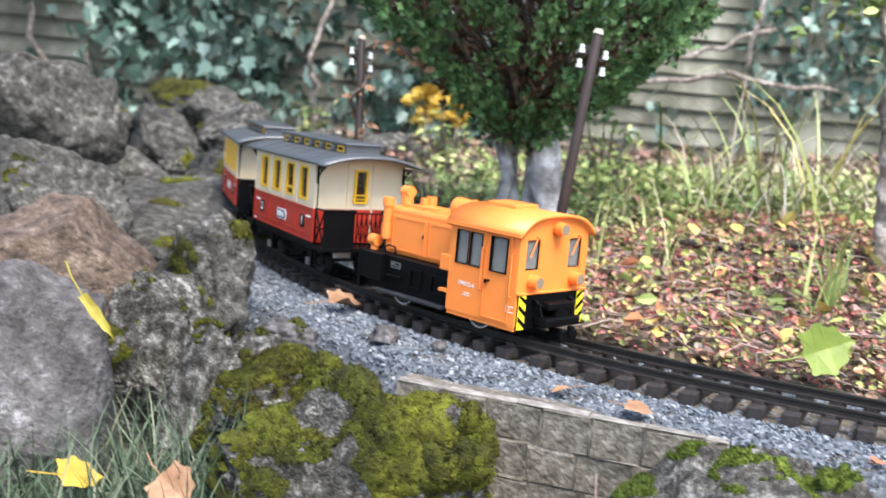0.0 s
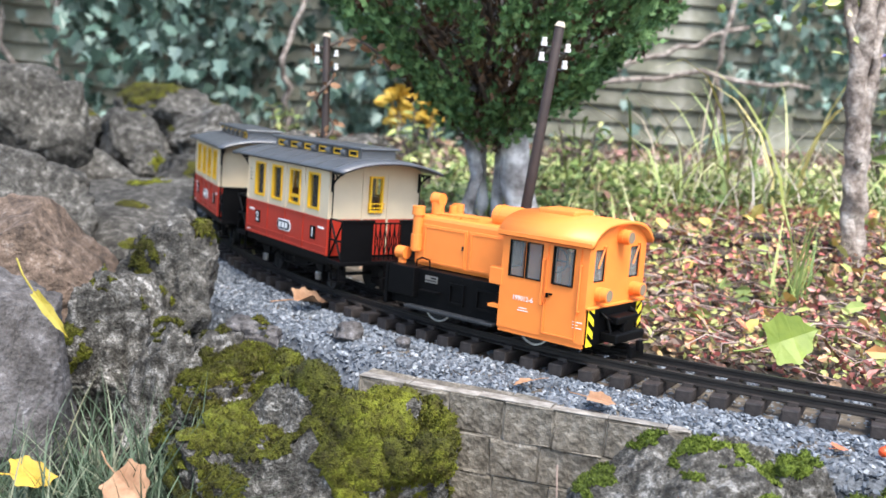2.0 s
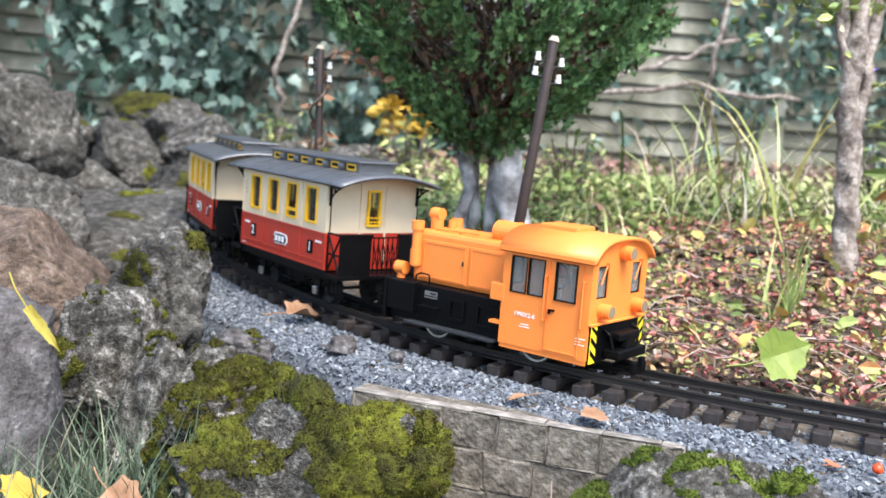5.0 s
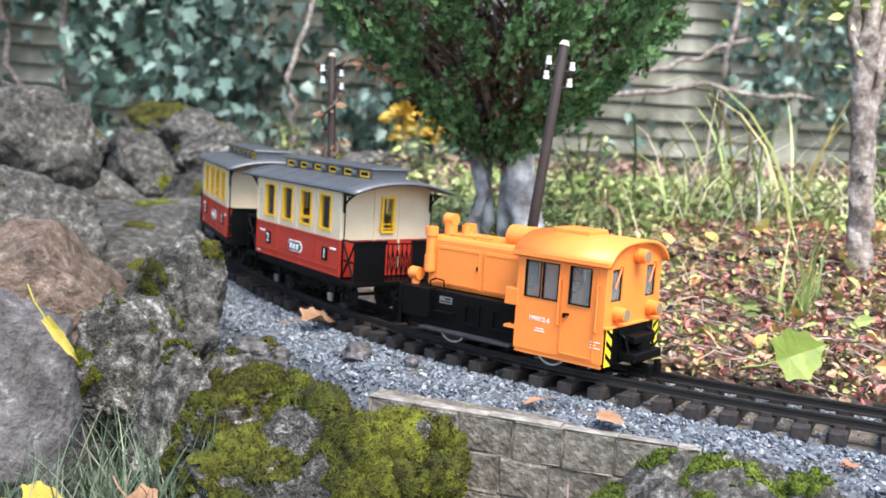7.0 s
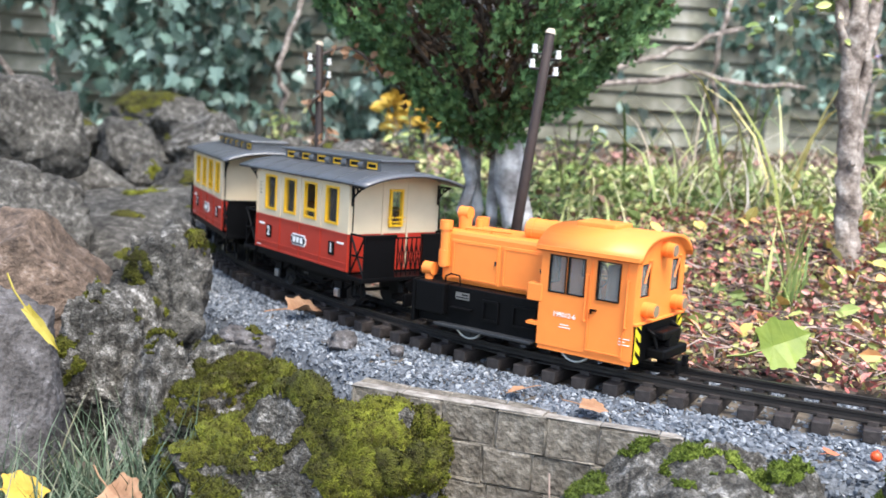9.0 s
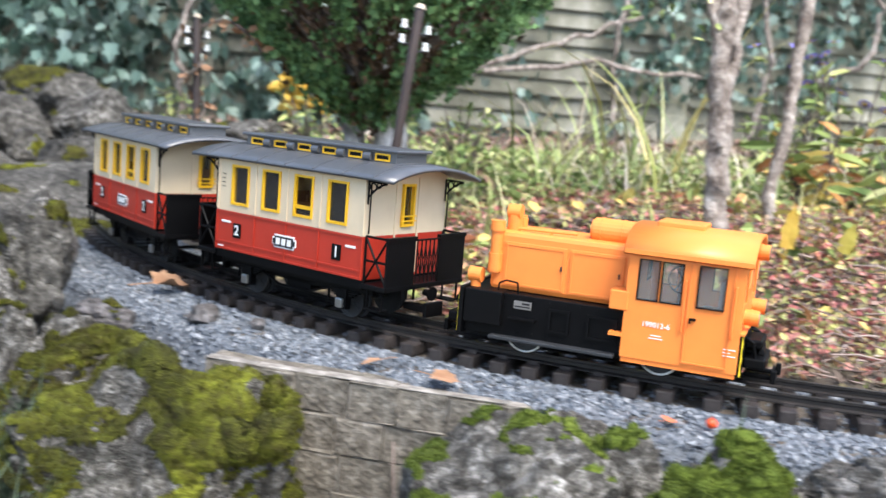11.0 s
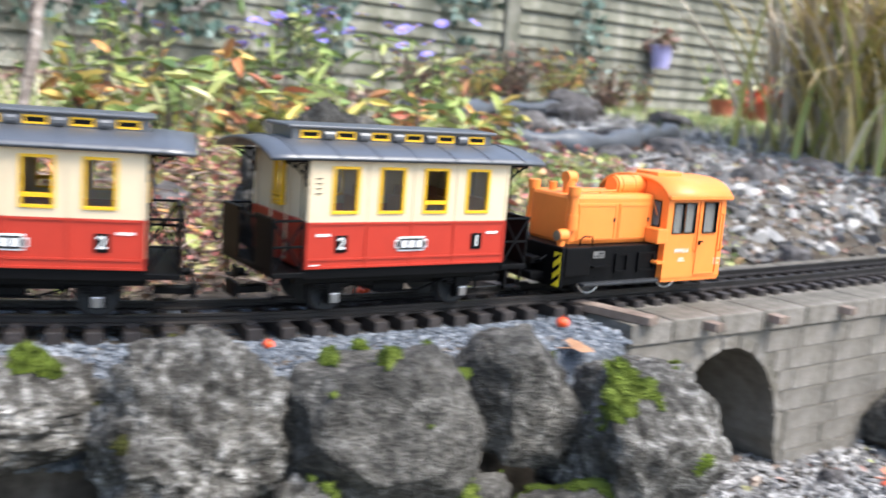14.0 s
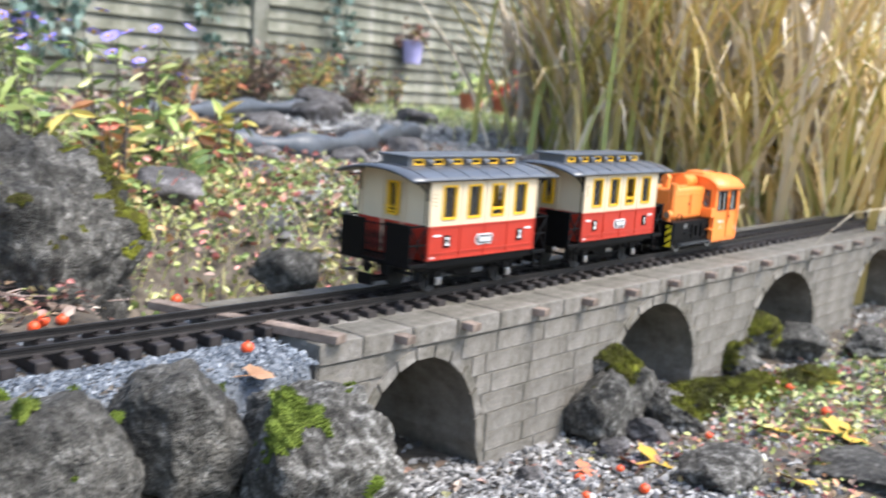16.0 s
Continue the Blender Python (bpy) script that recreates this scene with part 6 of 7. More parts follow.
# a dark pipe lying on the bed
pipe_pts = [Vector((0.30 + 0.03 * k, 1.225 - 0.0125 * k + 0.0004 * k * k, float(height(np.array([0.30 + 0.03 * k]), np.array([1.225 - 0.0125 * k + 0.0004 * k * k]))[0]) + 0.014 + 0.002 * math.sin(k * 1.3))) for k in range(14)]
v, f = tube(pipe_pts, [0.0058] * 14, 10)
tagged(obj("garden_pipe", v, f, M_POLE, smooth=True), "thin dark brown pipe lying across the groundcover", "pipe")

# pebbles under and before the bridge
g = np.random.default_rng(52)
x, y = g.uniform(0.85, 3.0, 9000), g.uniform(-0.5, 0.75, 9000)
d, s = side_of(x, y)
keep = (d < 0.2) & (s > 0.9) & ((d < -0.10) | (s > 1.02))
x, y = x[keep], y[keep]
v, f = scatter(STONE_V, STONE_F, on_ground(x, y, 0.001), rot_any(g, len(x), 0.5), g.uniform(0.003, 0.009, len(x)))
tagged(obj("pebbles", v, f, M_PEBBLE), "pale grey pebbles on the ground by the bridge", "pebbles", kind="stuff")
x, y = g.uniform(0.98, 1.5, 9000), g.uniform(0.0, 0.46, 9000)
k = (g.random(9000) < 1.15 - 2.6 * np.maximum(0, x - 1.12)) & (g.random(9000) < (y - 0.02 - 0.07 * np.sin(x * 17)) / 0.12)
x, y = x[k], y[k]
v, f = scatter(STONE_V, STONE_F, on_ground(x, y, 0.003), rot_any(g, len(x), 0.5), g.uniform(0.003, 0.0068, len(x)))
tagged(obj("pebbles", v, f, M_WHITE_GRAVEL), "clean whitish gravel at the foot of the bridge", "gravel", kind="stuff")
x, y = g.uniform(1.1, 3.9, 24000), g.uniform(0.6, 3.0, 24000)
d, s = side_of(x, y)
k = (d > 0.1) & (x + 0.2 * np.sin(y * 9) > 1.5 + 0.3 * np.maximum(y - 1.3, 0)) & (y > 0.85)
x, y = x[k], y[k]
v, f = scatter(STONE_V, STONE_F, on_ground(x, y, 0.003), rot_any(g, len(x), 0.5), 0.004 + 0.022 * g.random(len(x)) ** 3)
tagged(obj("pebbles", v, f, M_PEBBLE), "grey gravel and pebbles of the bed beyond the rails", "pebbles", kind="stuff")
x, y = g.uniform(1.7, 3.3, 4200), g.uniform(1.35, 2.6, 4200)
k = np.abs((y - 0.62 * x - 0.35)) < 0.42
x, y = x[k], y[k]
v, f = scatter(STONE_V, STONE_F, on_ground(x, y, 0.004), rot_any(g, len(x), 0.5), g.uniform(0.008, 0.026, len(x)))
tagged(obj("pebbles", v, f, M_PEBBLE), "grey gravel bed beside the pond edge", "pebbles", kind="stuff")


def grass(name, label, centres, n, length, width, lean, droop, material, seed, spread, category="grass"):
    rr = random.Random(seed)
    bases = []
    for _ in range(n):
        cx, cy = rr.choice(centres)
        x, y = cx + rr.gauss(0, spread), cy + rr.gauss(0, spread)
        bases.append((x, y))
    z = height(np.array([b[0] for b in bases]), np.array([b[1] for b in bases]))
    v, f = blades(rr, [(b[0], b[1], float(q)) for b, q in zip(bases, z)], length, width, lean, droop)
    return tagged(obj(name, v, f, material), label, category, kind="stuff")


grass("grass", "grey-green tufts of fine grass at the foot of the rocks", [(-0.3, 0.6), (-0.24, 0.58), (-0.2, 0.64), (-0.36, 0.58), (-0.26, 0.68), (-0.18, 0.6), (-0.32, 0.56)], 1150, (0.05, 0.135), (0.0012, 0.0028), 0.7, (0.2, 1.4), M_GRASS, 5, 0.03)
grass("grass", "sparse green grass below the wall", [(0.02, 0.5), (0.1, 0.5), (0.2, 0.4), (0.6, 0.27)], 160, (0.03, 0.1), (0.0012, 0.0025), 0.8, (0.2, 1.4), M_GRASS, 6, 0.05)
grass("tall_grass", "tall yellow-green arching grass clump", [(0.47, 1.42), (0.52, 1.5), (0.42, 1.5), (0.58, 1.42), (0.65, 1.5)], 75, (0.14, 0.36), (0.003, 0.006), 0.7, (0.8, 2.9), M_GREEN, 7, 0.07)
grass("tall_grass", "few long bright green grass leaves arching over the bed", [(0.42, 1.38), (0.5, 1.4), (0.6, 1.45), (0.36, 1.45)], 10, (0.3, 0.46), (0.004, 0.0075), 0.5, (0.9, 2.2), M_REED_G, 17, 0.05)
grass("dry_grass", "dry straw-coloured grass stalks in the border", [(0.5, 1.5), (0.75, 1.45), (0.9, 1.3), (0.6, 1.62), (0.45, 1.45)], 230, (0.08, 0.3), (0.0015, 0.004), 0.9, (0.6, 2.8), M_STRAW, 8, 0.1)
grass("tall_grass", "slender bright green grass beside the shrub", [(0.425, 0.985), (0.43, 0.99), (0.2, 1.2), (0.28, 1.15)], 55, (0.06, 0.15), (0.002, 0.005), 0.35, (0.2, 1.2), M_GREEN, 9, 0.012)
grass("tall_grass", "thin grass growing behind the railway", [(0.2, 1.3), (0.3, 1.25), (0.35, 1.4), (0.7, 1.3), (-0.05, 1.5), (0.85, 1.2), (0.8, 1.45), (0.25, 1.5)], 420, (0.03, 0.1), (0.002, 0.0045), 0.9, (0.5, 2.2), M_GREEN, 10, 0.11)
litter("low_weeds", "low pale green weeds in front of the fence", 12000, (-0.1, 1.5), (1.3, 2.2), (0.008, 0.021), M_GREEN, 49, (0.0, 0.05), tilt=0.9)
litter("grass_seedlings", "small pale green leaves round the conifer", 3000, (-0.15, 0.45), (1.2, 1.9), (0.007, 0.016), M_GREEN, 50, (0.0, 0.03), tilt=0.8)
grass("tall_grass", "yellowing fine grass beyond the rails", [(1.05 + 0.1 * i, 0.72 + 0.11 * j) for i in range(6) for j in range(5)], 700, (0.02, 0.075), (0.0012, 0.003), 0.9, (0.4, 2.0), M_REED_G, 18, 0.05)
grass("lawn", "short green lawn beyond the gravel bed", [(3.05 + 0.14 * i, 2.05 + 0.13 * j) for i in range(6) for j in range(6)], 2600, (0.02, 0.06), (0.004, 0.008), 0.6, (0.2, 1.0), M_GREEN, 11, 0.09)
grass("reeds", "tall clump of dry ochre ornamental reeds", [(2.93 + 0.22 * i, 0.62 + 0.21 * j) for i in range(5) for j in range(5)], 1500, (0.5, 1.4), (0.008, 0.02), 0.45, (0.1, 1.9), M_REED, 12, 0.1, "reeds")
grass("reeds", "yellow-green reed leaves arching outwards", [(2.8, 0.95), (2.86, 1.3), (2.93, 1.45), (2.98, 0.65)], 260, (0.3, 1.0), (0.008, 0.016), 0.6, (0.8, 2.4), M_REED, 13, 0.09, "reeds")
grass("reeds", "green reed leaves among the dry stalks", [(2.8 + 0.22 * i, 0.66 + 0.21 * j) for i in range(5) for j in range(5)], 360, (0.4, 1.2), (0.008, 0.018), 0.5, (0.3, 2.0), M_REED_G, 14, 0.1, "reeds")
# broad pale reed sheaths
rr = random.Random(14)
bases = []
for _ in range(430):
    x, y = 2.82 + rr.random() * 0.6, 0.75 + rr.random() * 1.0
    bases.append((x, y, 0.02 + rr.random() * 0.35))
v, f = blades(rr, bases, (0.25, 0.6), (0.02, 0.035), 0.3, (0.3, 2.4))
tagged(obj("reed_sheaths", v, f, M_STRAW), "broad bleached reed leaves hanging in the clump", "reeds", kind="stuff")


# ---- flowering border ----
def herb(label, category, x, y, n_stems, tall, leaf, material, seed, flowers=0, lean=0.25):
    rr = random.Random(seed)
    g = np.random.default_rng(seed)
    z0 = float(height(np.array([x]), np.array([y]))[0])
    t = thing("herb_plant" if not flowers else "aster_plant", pose(x, y, z0), label, category, "plants of the flower border")
    sv, sf, P = [], [], []
    tips = []
    for _ in range(n_stems):
        a, q = rr.uniform(0, 6.28), rr.uniform(0, lean)
        h = rr.uniform(0.6, 1.0) * tall
        pts = [Vector((0.02 * math.cos(a), 0.02 * math.sin(a), 0)) + Vector((math.cos(a) * q * h * u * u, math.sin(a) * q * h * u * u, h * u)) for u in (0, 0.35, 0.7, 1)]
        v2, f2 = tube(pts, [0.0022, 0.002, 0.0016, 0.001], 5)
        o = len(sv)
        sv += v2
        sf += [tuple(o + i for i in k) for k in f2]
        tips.append(pts[-1])
        for _ in range(int(h / 0.017)):
            u = rr.uniform(0.15, 0.97)
            P.append(pts[0].lerp(pts[-1], u) + Vector((0, 0, 0.003)))
    obj("stalk", sv, sf, M_BARK_D, t)["kind"] = "stuff"
    v, f = scatter(LANCE_V, LEAF_F, np.array(P), rot_any(g, len(P), 0.7), g.uniform(leaf[0] * 1.15, leaf[1] * 1.35, len(P)))
    obj("foliage", v, f, material, t)["kind"] = "stuff"
    for k in range(flowers):
        p = tips[k % len(tips)] + Vector((rr.gauss(0, 0.022), rr.gauss(0, 0.022), rr.uniform(-0.01, 0.03)))
        vs, fs = [], []
        tiltm = pose(0, 0, 0, rr.uniform(-35, 35), rr.uniform(-35, 35), rr.uniform(0, 360))
        for i in range(15):
            a = i * 2 * math.pi / 15
            c, s = math.cos(a), math.sin(a)
            o = len(vs)
            for u, w, z in ((0.0025, 0.0008, 0), (0.008, 0.002, 0.001), (0.0135, 0.0006, 0.0), (0.008, -0.002, 0.001)):
                vs.append(p + tiltm @ Vector((c * u - s * w, s * u + c * w, z)))
            fs.append((o, o + 1, o + 2, o + 3))
        fl = obj("flower", vs, fs, M_ASTER, t, "lavender aster blossom")
        part("flower_centre", rods((p - tiltm @ Vector((0, 0, 0.002)), p + tiltm @ Vector((0, 0, 0.0022)), 0.0034), n=10), M_LEAF_Y, fl, "yellow flower centre")
    return t


for i, (x, y, nf) in enumerate(((0.83, 1.5, 8), (0.9, 1.46, 7), (1.02, 1.42, 10), (1.1, 1.38, 8), (1.18, 1.34, 10), (1.28, 1.28, 9), (1.36, 1.3, 7), (1.25, 1.47, 6))):
    herb("tall aster with lavender blossoms and narrow green leaves", "aster", x, y, 6, 0.275, (0.014, 0.032), M_GREEN, 200 + i, nf, 0.2)
for i, (x, y, tall) in enumerate(((0.86, 1.2, 0.14), (0.95, 1.12, 0.13), (1.04, 1.16, 0.15), (1.12, 1.22, 0.16), (1.2, 1.12, 0.13), (1.28, 1.24, 0.15), (1.38, 1.3, 0.14), (1.46, 1.2, 0.12), (0.98, 1.28, 0.17), (1.1, 1.32, 0.18), (0.78, 1.32, 0.15), (1.56, 1.36, 0.12), (1.34, 1.12, 0.1), (0.9, 1.4, 0.17), (1.62, 1.62, 0.13))):
    herb("border plant turning yellow and orange in autumn", "plant", x, y, 8, tall, (0.02, 0.048), M_AUTUMN if i % 3 else M_GREEN, 230 + i, 0, 0.5)
for i, (x, y, tall, m) in enumerate(((-0.66, 2.33, 0.16, M_GREEN), (0.04, 2.2, 0.13, M_GREEN), (-0.3, 2.55, 0.12, M_GREEN), (0.22, 2.1, 0.12, M_GREEN), (3.2, 2.95, 0.2, M_AUTUMN), (3.4, 2.85, 0.2, M_AUTUMN), (2.95, 3.0, 0.18, M_LITTER), (2.6, 3.05, 0.16, M_LITTER), (3.6, 2.9, 0.17, M_AUTUMN), (0.2, 1.62, 0.1, M_GREEN), (0.0, 1.7, 0.08, M_GREEN), (0.32, 1.75, 0.14, M_GREEN), (0.9, 1.75, 0.15, M_GREEN), (1.25, 1.9, 0.14, M_GREEN))):
    herb("small leafy bush in the rear border", "bush", x, y, 16, tall, (0.011, 0.024), m, 260 + i, 0, 0.5)
for i, (x, y, tall, m) in enumerate(((2.55, 2.72, 0.2, M_AUTUMN), (2.75, 2.78, 0.26, M_LITTER), (2.98, 2.76, 0.24, M_AUTUMN), (3.15, 2.66, 0.2, M_LITTER), (2.2, 2.55, 0.18, M_LITTER), (2.35, 2.7, 0.18, M_AUTUMN))):
    herb("spreading bush with orange-brown autumn leaves", "bush", x, y, 34, tall, (0.016, 0.032), m, 320 + i, 0, 0.9)
# two upright clusters of orange leaves
for i, x in enumerate((-0.005, 0.075)):
    g = np.random.default_rng(300 + i)
    t = thing("orange_perennial", pose(x, 2.49, 0.12), "upright cluster of orange-yellow autumn leaves", "plant", "orange perennials")
    part("stalk", rods(((0, 0, 0), (0.004, 0, 0.07), 0.004), n=6), M_STRAW, t)
    P = np.stack([g.normal(0, 0.014, 70), g.normal(0, 0.014, 70), g.uniform(0.04, 0.125, 70)], 1)
    v, f = scatter(LEAF_V, LEAF_F, P, rot_any(g, 70, 1.3), g.uniform(0.025, 0.045, 70))
    obj("foliage", v, f, M_LEAF_Y, t)["kind"] = "stuff"


# ---- pond edge, pots ----
def liner(pts, r):
    full = []
    for a, b in zip(pts, pts[1:]):
        for k in range(8):
            full.append(Vector(a).lerp(Vector(b), k / 8))
    full.append(Vector(pts[-1]))
    rr = random.Random(5)
    v, f = tube(full, [r * (1 + 0.35 * math.sin(i * 0.9)) for i in range(len(full))], 10, 0.22, rr)
    tagged(obj("pond_liner", v, f, M_LINER, smooth=True), "crumpled black pond liner edge", "pond liner", "pond liner folds")


liner(((1.62, 1.45, 0.10), (1.8, 1.38, 0.095), (2.05, 1.46, 0.10), (2.3, 1.62, 0.105), (2.5, 1.72, 0.11)), 0.022)
liner(((1.75, 1.95, 0.125), (2.05, 2.05, 0.13), (2.3, 2.25, 0.135), (2.6, 2.3, 0.135)), 0.022)


def flower_pot(x, y, z, r, h, material, label, bloom, name="flower_pot", seed=1):
    t = thing(name, pose(x, y, z), label, "flower pot", "flower pots by the fence")
    part("pot", rods(((0, 0, 0), (0, 0, h), r * 0.78, r), ((0, 0, h), (0, 0, h + 0.012), r * 1.1, r * 1.1), n=20), material, t)
    g = np.random.default_rng(seed)
    P = np.stack([g.normal(0, r * 0.8, 90), g.normal(0, r * 0.8, 90), h + np.abs(g.normal(0, r * 0.8, 90))], 1)
    v, f = scatter(LEAF_V, LEAF_F, P, rot_any(g, 90, 1.0), g.uniform(0.03, 0.05, 90))
    obj("plant", v, f, bloom, t)["kind"] = "stuff"
    return t


hook = flower_pot(4.02, 3.2, 0.33, 0.052, 0.095, M_POT, "pale lavender pot with a dry plant hung on the fence", M_LITTER, "hanging_pot", 1)
part("hook", rods(((0, 0, 0.05), (0, 0.085, 0.05), 0.004), n=6), M_GREYB, hook)
for i, (x, y) in enumerate(((3.95, 2.75), (4.12, 2.66), (4.3, 2.85))):
    flower_pot(x, y, float(height(np.array([x]), np.array([y]))[0]), 0.055, 0.08, M_TERRA, "terracotta pot of red flowers on the ground", M_GERANIUM if i == 1 else M_GREEN, seed=4 + i)


# ---- single fallen leaves and berries ----
def maple_leaf(label, m, size, material, curl=0.25, name="fallen_leaf", slim=1.0):
    """A lobed leaf with a folded midrib and a stalk."""
    out = [(0, 0), (0.06, 0.22), (0.0, 0.4), (0.22, 0.38), (0.42, 0.52), (0.52, 0.36), (0.76, 0.34), (0.78, 0.16), (1.0, 0.0)]
    out = [(x, y * slim) for x, y in out]
    soft = [out[0]]
    for (xa, ya), (xb, yb) in zip(out, out[1:]):
        soft += [(xa * 0.72 + xb * 0.28, ya * 0.72 + yb * 0.28), (xa * 0.28 + xb * 0.72, ya * 0.28 + yb * 0.72)]
    out = soft + [out[-1]]
    ring = out + [(x, -y) for x, y in out[-2:0:-1]]
    vs = [(x * size, y * size, size * curl * (y * y * 1.6 - 0.25 * x * x + 0.05 * math.sin(9 * x + 5 * y))) for x, y in ring]
    n = len(vs)
    mids = [(u * size, 0, size * curl * (-0.25 * u * u - 0.05)) for u in (0.25, 0.5, 0.75)]
    vs += mids
    fs = []
    near = lambda i: min(range(3), key=lambda k: abs(ring[i][0] - (0.25, 0.5, 0.75)[k]))
    for i in range(n):
        j = (i + 1) % n
        a, b = n + near(i), n + near(j)
        fs.append((i, j, b, a) if a != b else (i, j, a))
    t = obj(name, vs, fs, material)
    t.matrix_world = m
    tagged(t, label, "leaf", "single fallen leaves")
    pts = [Vector((0, 0, 0)), Vector((-0.3 * size, 0.02 * size, 0.01 * size)), Vector((-0.6 * size, 0.1 * size, -0.02 * size))]
    v, f = tube(pts, [size * 0.018] * 3, 5)
    obj("stalk", v, f, material, t)
    return t


def facing(a, b, eye=(-0.04, -0.13, 0.22)):
    """A pose whose x runs from a to b and whose z looks towards eye."""
    a, b = Vector(a), Vector(b)
    x = (b - a).normalized()
    z = Vector(eye) - a
    z = (z - x * z.dot(x)).normalized()
    y = z.cross(x)
    m = Matrix((x, y, z)).transposed().to_4x4()
    m.translation = a
    return m


maple_leaf("large lime-green leaf standing among the groundcover", pose(0.322, 0.775, 0.02, 66, -20, 6), 0.052, M_LEAF_G)
maple_leaf("curled brown leaf with a long stalk on the ballast", pose(-0.12, 0.945, 0.002, 14, -6, 25), 0.04, M_LEAF_B, 1.1, slim=0.75)
maple_leaf("long yellow leaf leaning on a boulder", facing((-0.275, 0.605, 0.065), (-0.244, 0.6, 0.028)), 0.042, M_LEAF_O, 0.3, slim=0.2)
maple_leaf("yellow leaf on the grass", pose(-0.275, 0.565, -0.055, 24, 10, 35), 0.034, M_LEAF_Y)
maple_leaf("tan and yellow leaf on the grass", pose(-0.205, 0.565, -0.05, 40, 20, -40), 0.036, M_LEAF_B)
maple_leaf("brown leaf below the wall", pose(0.02, 0.56, -0.13, 25, 10, 60), 0.04, M_LEAF_B)
maple_leaf("rust-brown leaf beside the groundcover", pose(0.385, 0.775, 0.018, 40, 10, 70), 0.035, M_LEAF_B)
maple_leaf("small brown leaf on the ballast", pose(0.10, 0.70, -0.004, 10, 8, 200), 0.02, M_LEAF_B)
maple_leaf("upright yellow leaf standing in the groundcover", facing((0.572, 0.965, 0.075), (0.577, 0.966, 0.13)), 0.055, M_LEAF_Y, 0.3, slim=0.36)
maple_leaf("pale yellow leaf leaning in the groundcover", facing((0.66, 1.0, 0.07), (0.672, 1.0, 0.11)), 0.04, M_LEAF_O, 0.3, slim=0.5)
maple_leaf("small red-brown leaf on the wall cap", pose(0.135, 0.655, -0.003, 8, 4, -20), 0.024, M_LEAF_B)
maple_leaf("small pink-red leaf on the ballast", pose(0.298, 0.568, -0.006, 10, 5, 40), 0.014, M_TERRA)
maple_leaf("small red leaf at the bridge head", pose(0.905, 0.40, -0.012, 14, 5, 10), 0.03, M_LEAF_B)
for i, (x, y, r, s) in enumerate(((1.42, 0.29, 10, 0.065), (1.97, 0.30, 40, 0.075), (1.72, 0.19, -20, 0.075), (1.66, 0.24, 80, 0.045), (2.2, 0.12, 0, 0.06), (1.5, 0.14, 50, 0.05))):
    maple_leaf("yellow fallen leaf on the gravel by the bridge", pose(x, y, -0.178, 14, 9, r), s, M_LEAF_Y)
for i, x in enumerate((1.33, 1.4, 1.47)):
    maple_leaf("red-brown leaf on the gravel", pose(x, 0.33 - 0.03 * i, -0.18, 20, 9, 60 * i), 0.035, M_TERRA)


def berry(x, y, z, r):
    bm = bmesh.new()
    bmesh.ops.create_uvsphere(bm, u_segments=14, v_segments=10, radius=r)
    for v in bm.verts:
        v.co *= 1 + 0.06 * noise.noise(v.co * 300)
        v.co.z *= 0.92
    rod(bm, (0, 0, r * 0.85), (0.0004, 0, r * 1.15), 0.0007, n=5)
    ob = part("berry", bm, M_BERRY, smooth=True)
    ob.location = (x, y, z + r * 0.85)
    tagged(ob, "small fallen orange-red berry on the ground", "berry", "fallen berries")


for x, y, z, r in ((0.331, 0.563, -0.009, 0.0042), (0.946, 0.458, -0.012, 0.0062), (0.655, 0.484, -0.012, 0.0045), (0.827, 0.628, -0.012, 0.006), (0.862, 0.64, -0.012, 0.006), (0.845, 0.645, -0.012, 0.006), (1.005, 0.66, -0.012, 0.006), (1.315, 0.323, -0.188, 0.006), (1.348, 0.258, -0.188, 0.006), (1.60, 0.36, -0.188, 0.006), (1.818, 0.24, -0.188, 0.007), (1.9, 0.33, -0.188, 0.006), (1.45, 0.22, -0.188, 0.006), (1.58, 0.3, -0.188, 0.005), (1.75, 0.36, -0.188, 0.006), (1.28, 0.29, -0.188, 0.005), (1.38, 0.31, -0.188, 0.005)):
    berry(x, y, z, r)

# a bent dry stalk before the wall and one by the rocks
for pts in (((0.10, 0.58, -0.16), (0.105, 0.575, -0.09), (0.10, 0.57, -0.03)), ((0.52, 0.30, -0.17), (0.5, 0.27, -0.1), (0.53, 0.25, -0.07), (0.58, 0.24, -0.065))):
    v, f = tube([Vector(p) for p in pts], [0.0009, 0.0008, 0.0007, 0.0006][:len(pts)], 5)
    tagged(obj("dry_stalk", v, f, M_TWIG, smooth=True), "bent dry grass stalk before the stones", "stalk", "dry stalks")


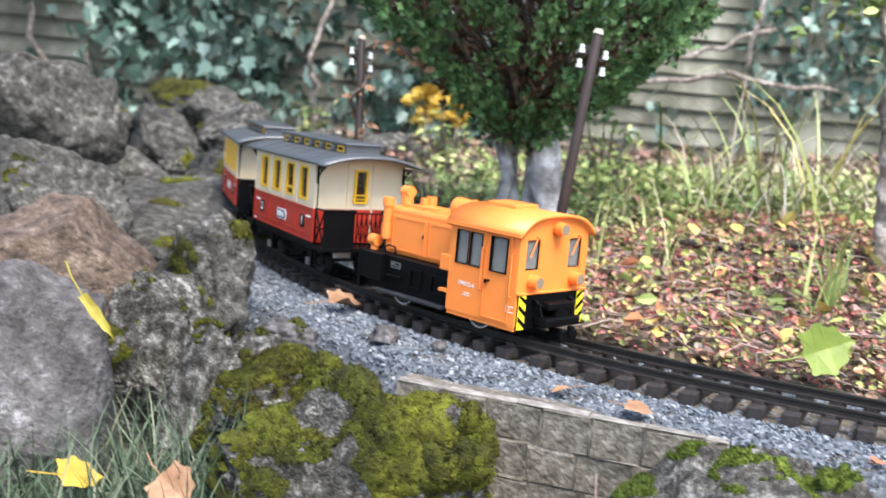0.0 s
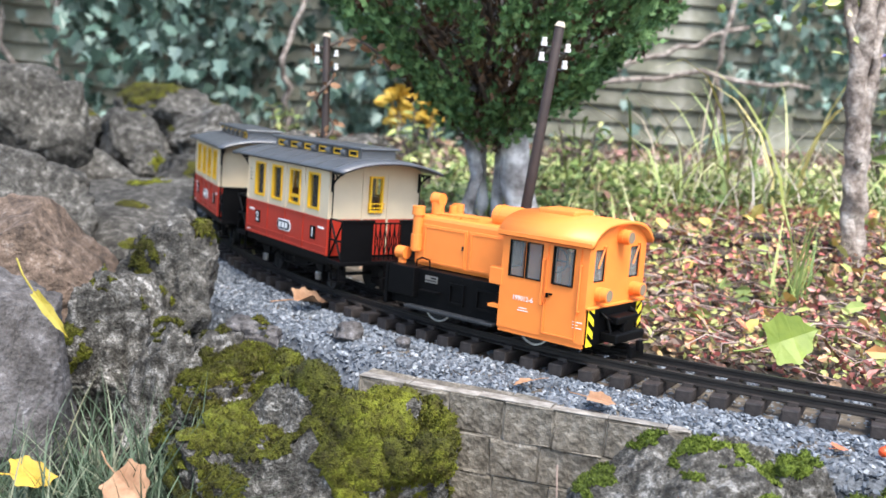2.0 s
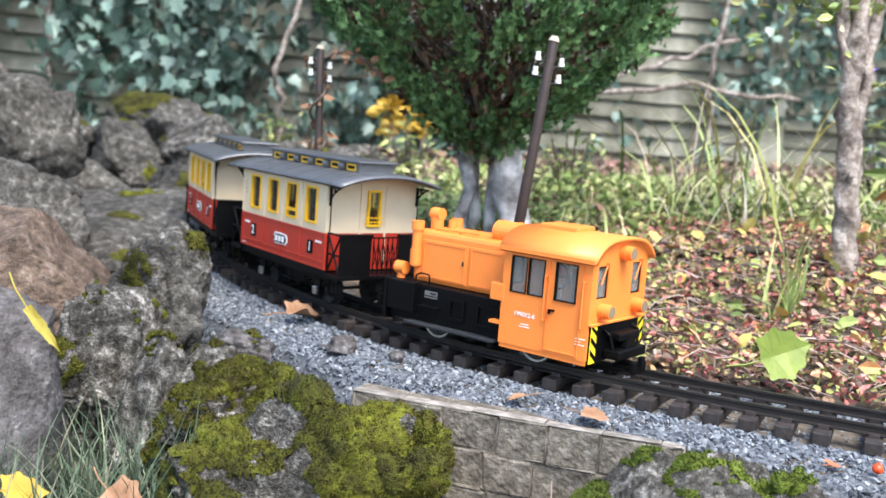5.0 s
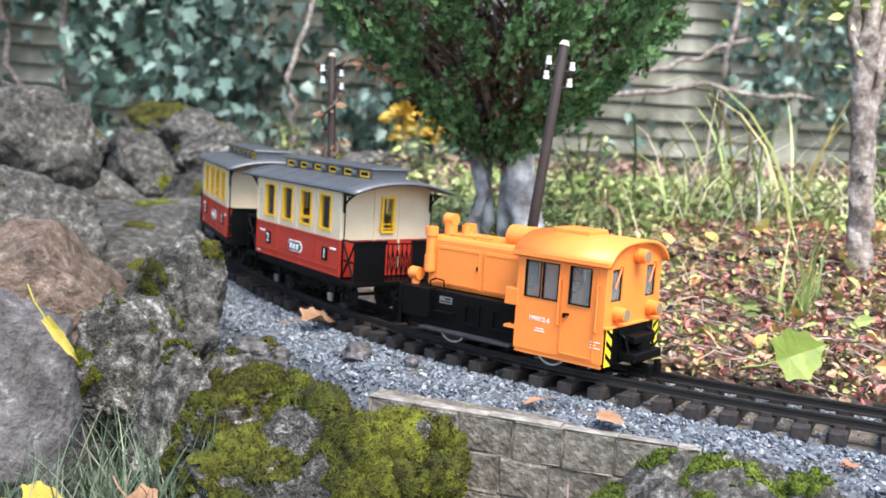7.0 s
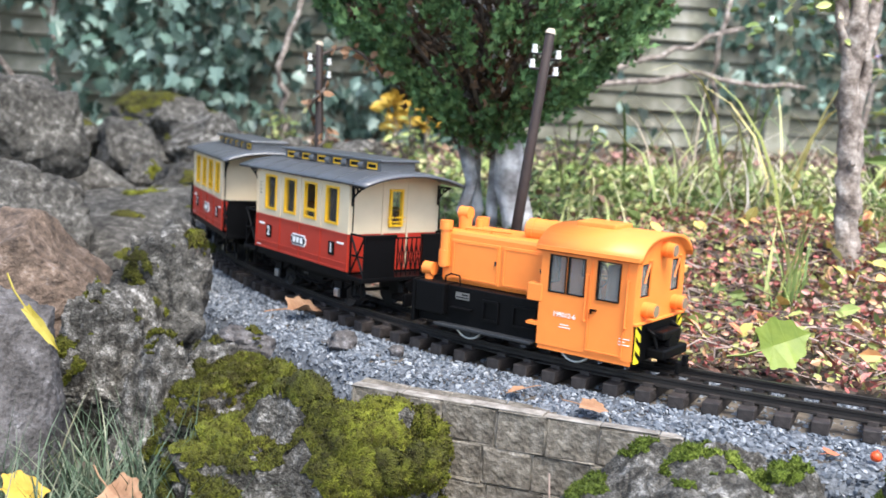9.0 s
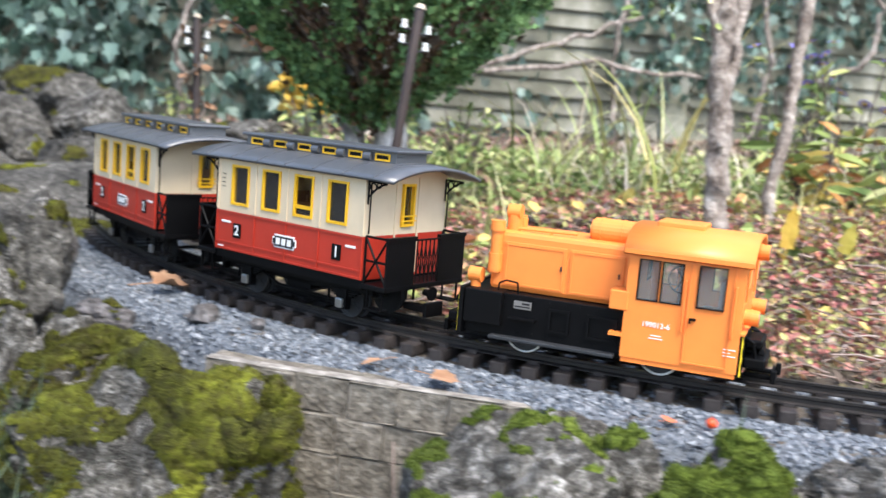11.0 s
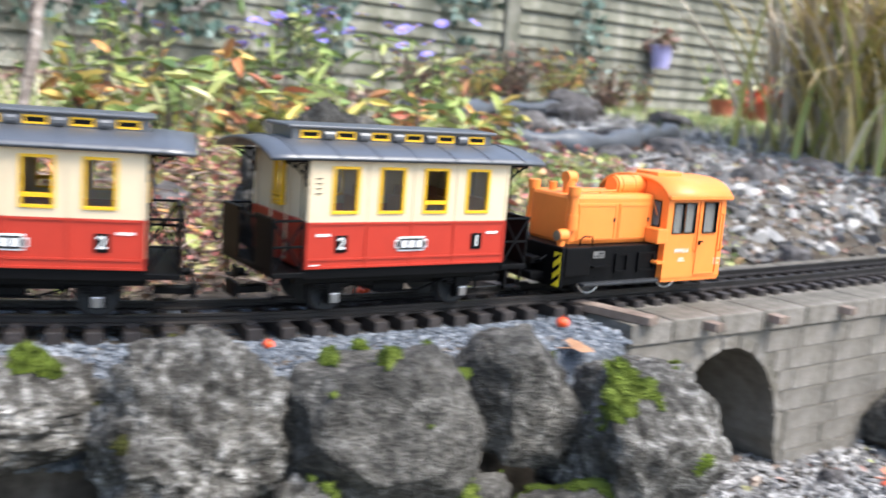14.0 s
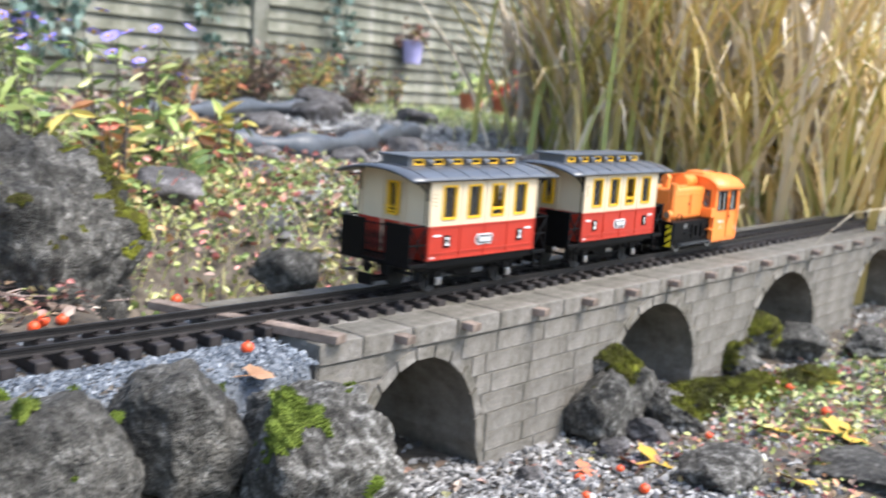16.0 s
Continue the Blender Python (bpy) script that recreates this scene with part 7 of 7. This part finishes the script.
# ---- motion of the train ----
CORNER = ((0, 0.061), (0.5, 0.103), (1, 0.132), (1.5, 0.152), (2, 0.163), (2.5, 0.168), (3, 0.170), (3.5, 0.1705), (4, 0.1706), (6.5, 0.1707), (7, 0.1712), (7.5, 0.1716), (8, 0.177), (8.5, 0.187), (10.5, 0.328), (11, 0.402), (11.5, 0.487), (12, 0.600), (12.5, 0.729), (13, 0.887), (13.5, 1.043), (14, 1.223), (14.5, 1.405), (15, 1.613), (15.5, 1.814), (16, 2.036))


def run(t):
    """How far the cab's front has come along the line."""
    ts, ss = [a for a, b in CORNER], [b for a, b in CORNER]
    sl = [(ss[i + 1] - ss[i]) / (ts[i + 1] - ts[i]) for i in range(len(ts) - 1)]
    m = [0.07] + [2 * a * b / (a + b) if a * b > 0 else 0.0 for a, b in zip(sl, sl[1:])] + [sl[-1]]
    i = max(0, min(len(ts) - 2, int(np.searchsorted(ts, t, side="right")) - 1))
    h = ts[i + 1] - ts[i]
    u = (t - ts[i]) / h
    return (2 * u**3 - 3 * u**2 + 1) * ss[i] + (u**3 - 2 * u**2 + u) * h * m[i] + (3 * u**2 - 2 * u**3) * ss[i + 1] + (u**3 - u**2) * h * m[i + 1]


def seat(s, base):
    """The pose of a vehicle whose two axles, base apart, stand on the line round s."""
    x0, y0, _ = on_track(s - base / 2)
    x1, y1, _ = on_track(s + base / 2)
    return pose((x0 + x1) / 2, (y0 + y1) / 2, 0, 0, 0, math.degrees(math.atan2(y1 - y0, x1 - x0)))


def motions():
    times = [k / 10 for k in range(161)]
    for ob, back, base, wheels, r in ((LOCO, 0.109, 0.112, LOCO_WHEELS, 0.0165), (COACH_A, 0.4015, 0.128, WHEELS_A, 0.0155), (COACH_B, 0.7046, 0.128, WHEELS_B, 0.0155)):
        walk(ob, [(t, seat(run(t) - back, base)) for t in times])
        for w in wheels:
            x, y, z = w.location
            rows, last = [], None
            for k in range(481):
                t = k / 30
                a = (run(t) - run(0)) / r
                if last is None or abs(a - last) > 0.7 or k == 480:
                    rows.append((t, pose(x, y, z, 0, math.degrees(a), 0)))
                    last = a
            walk(w, rows)


motions()
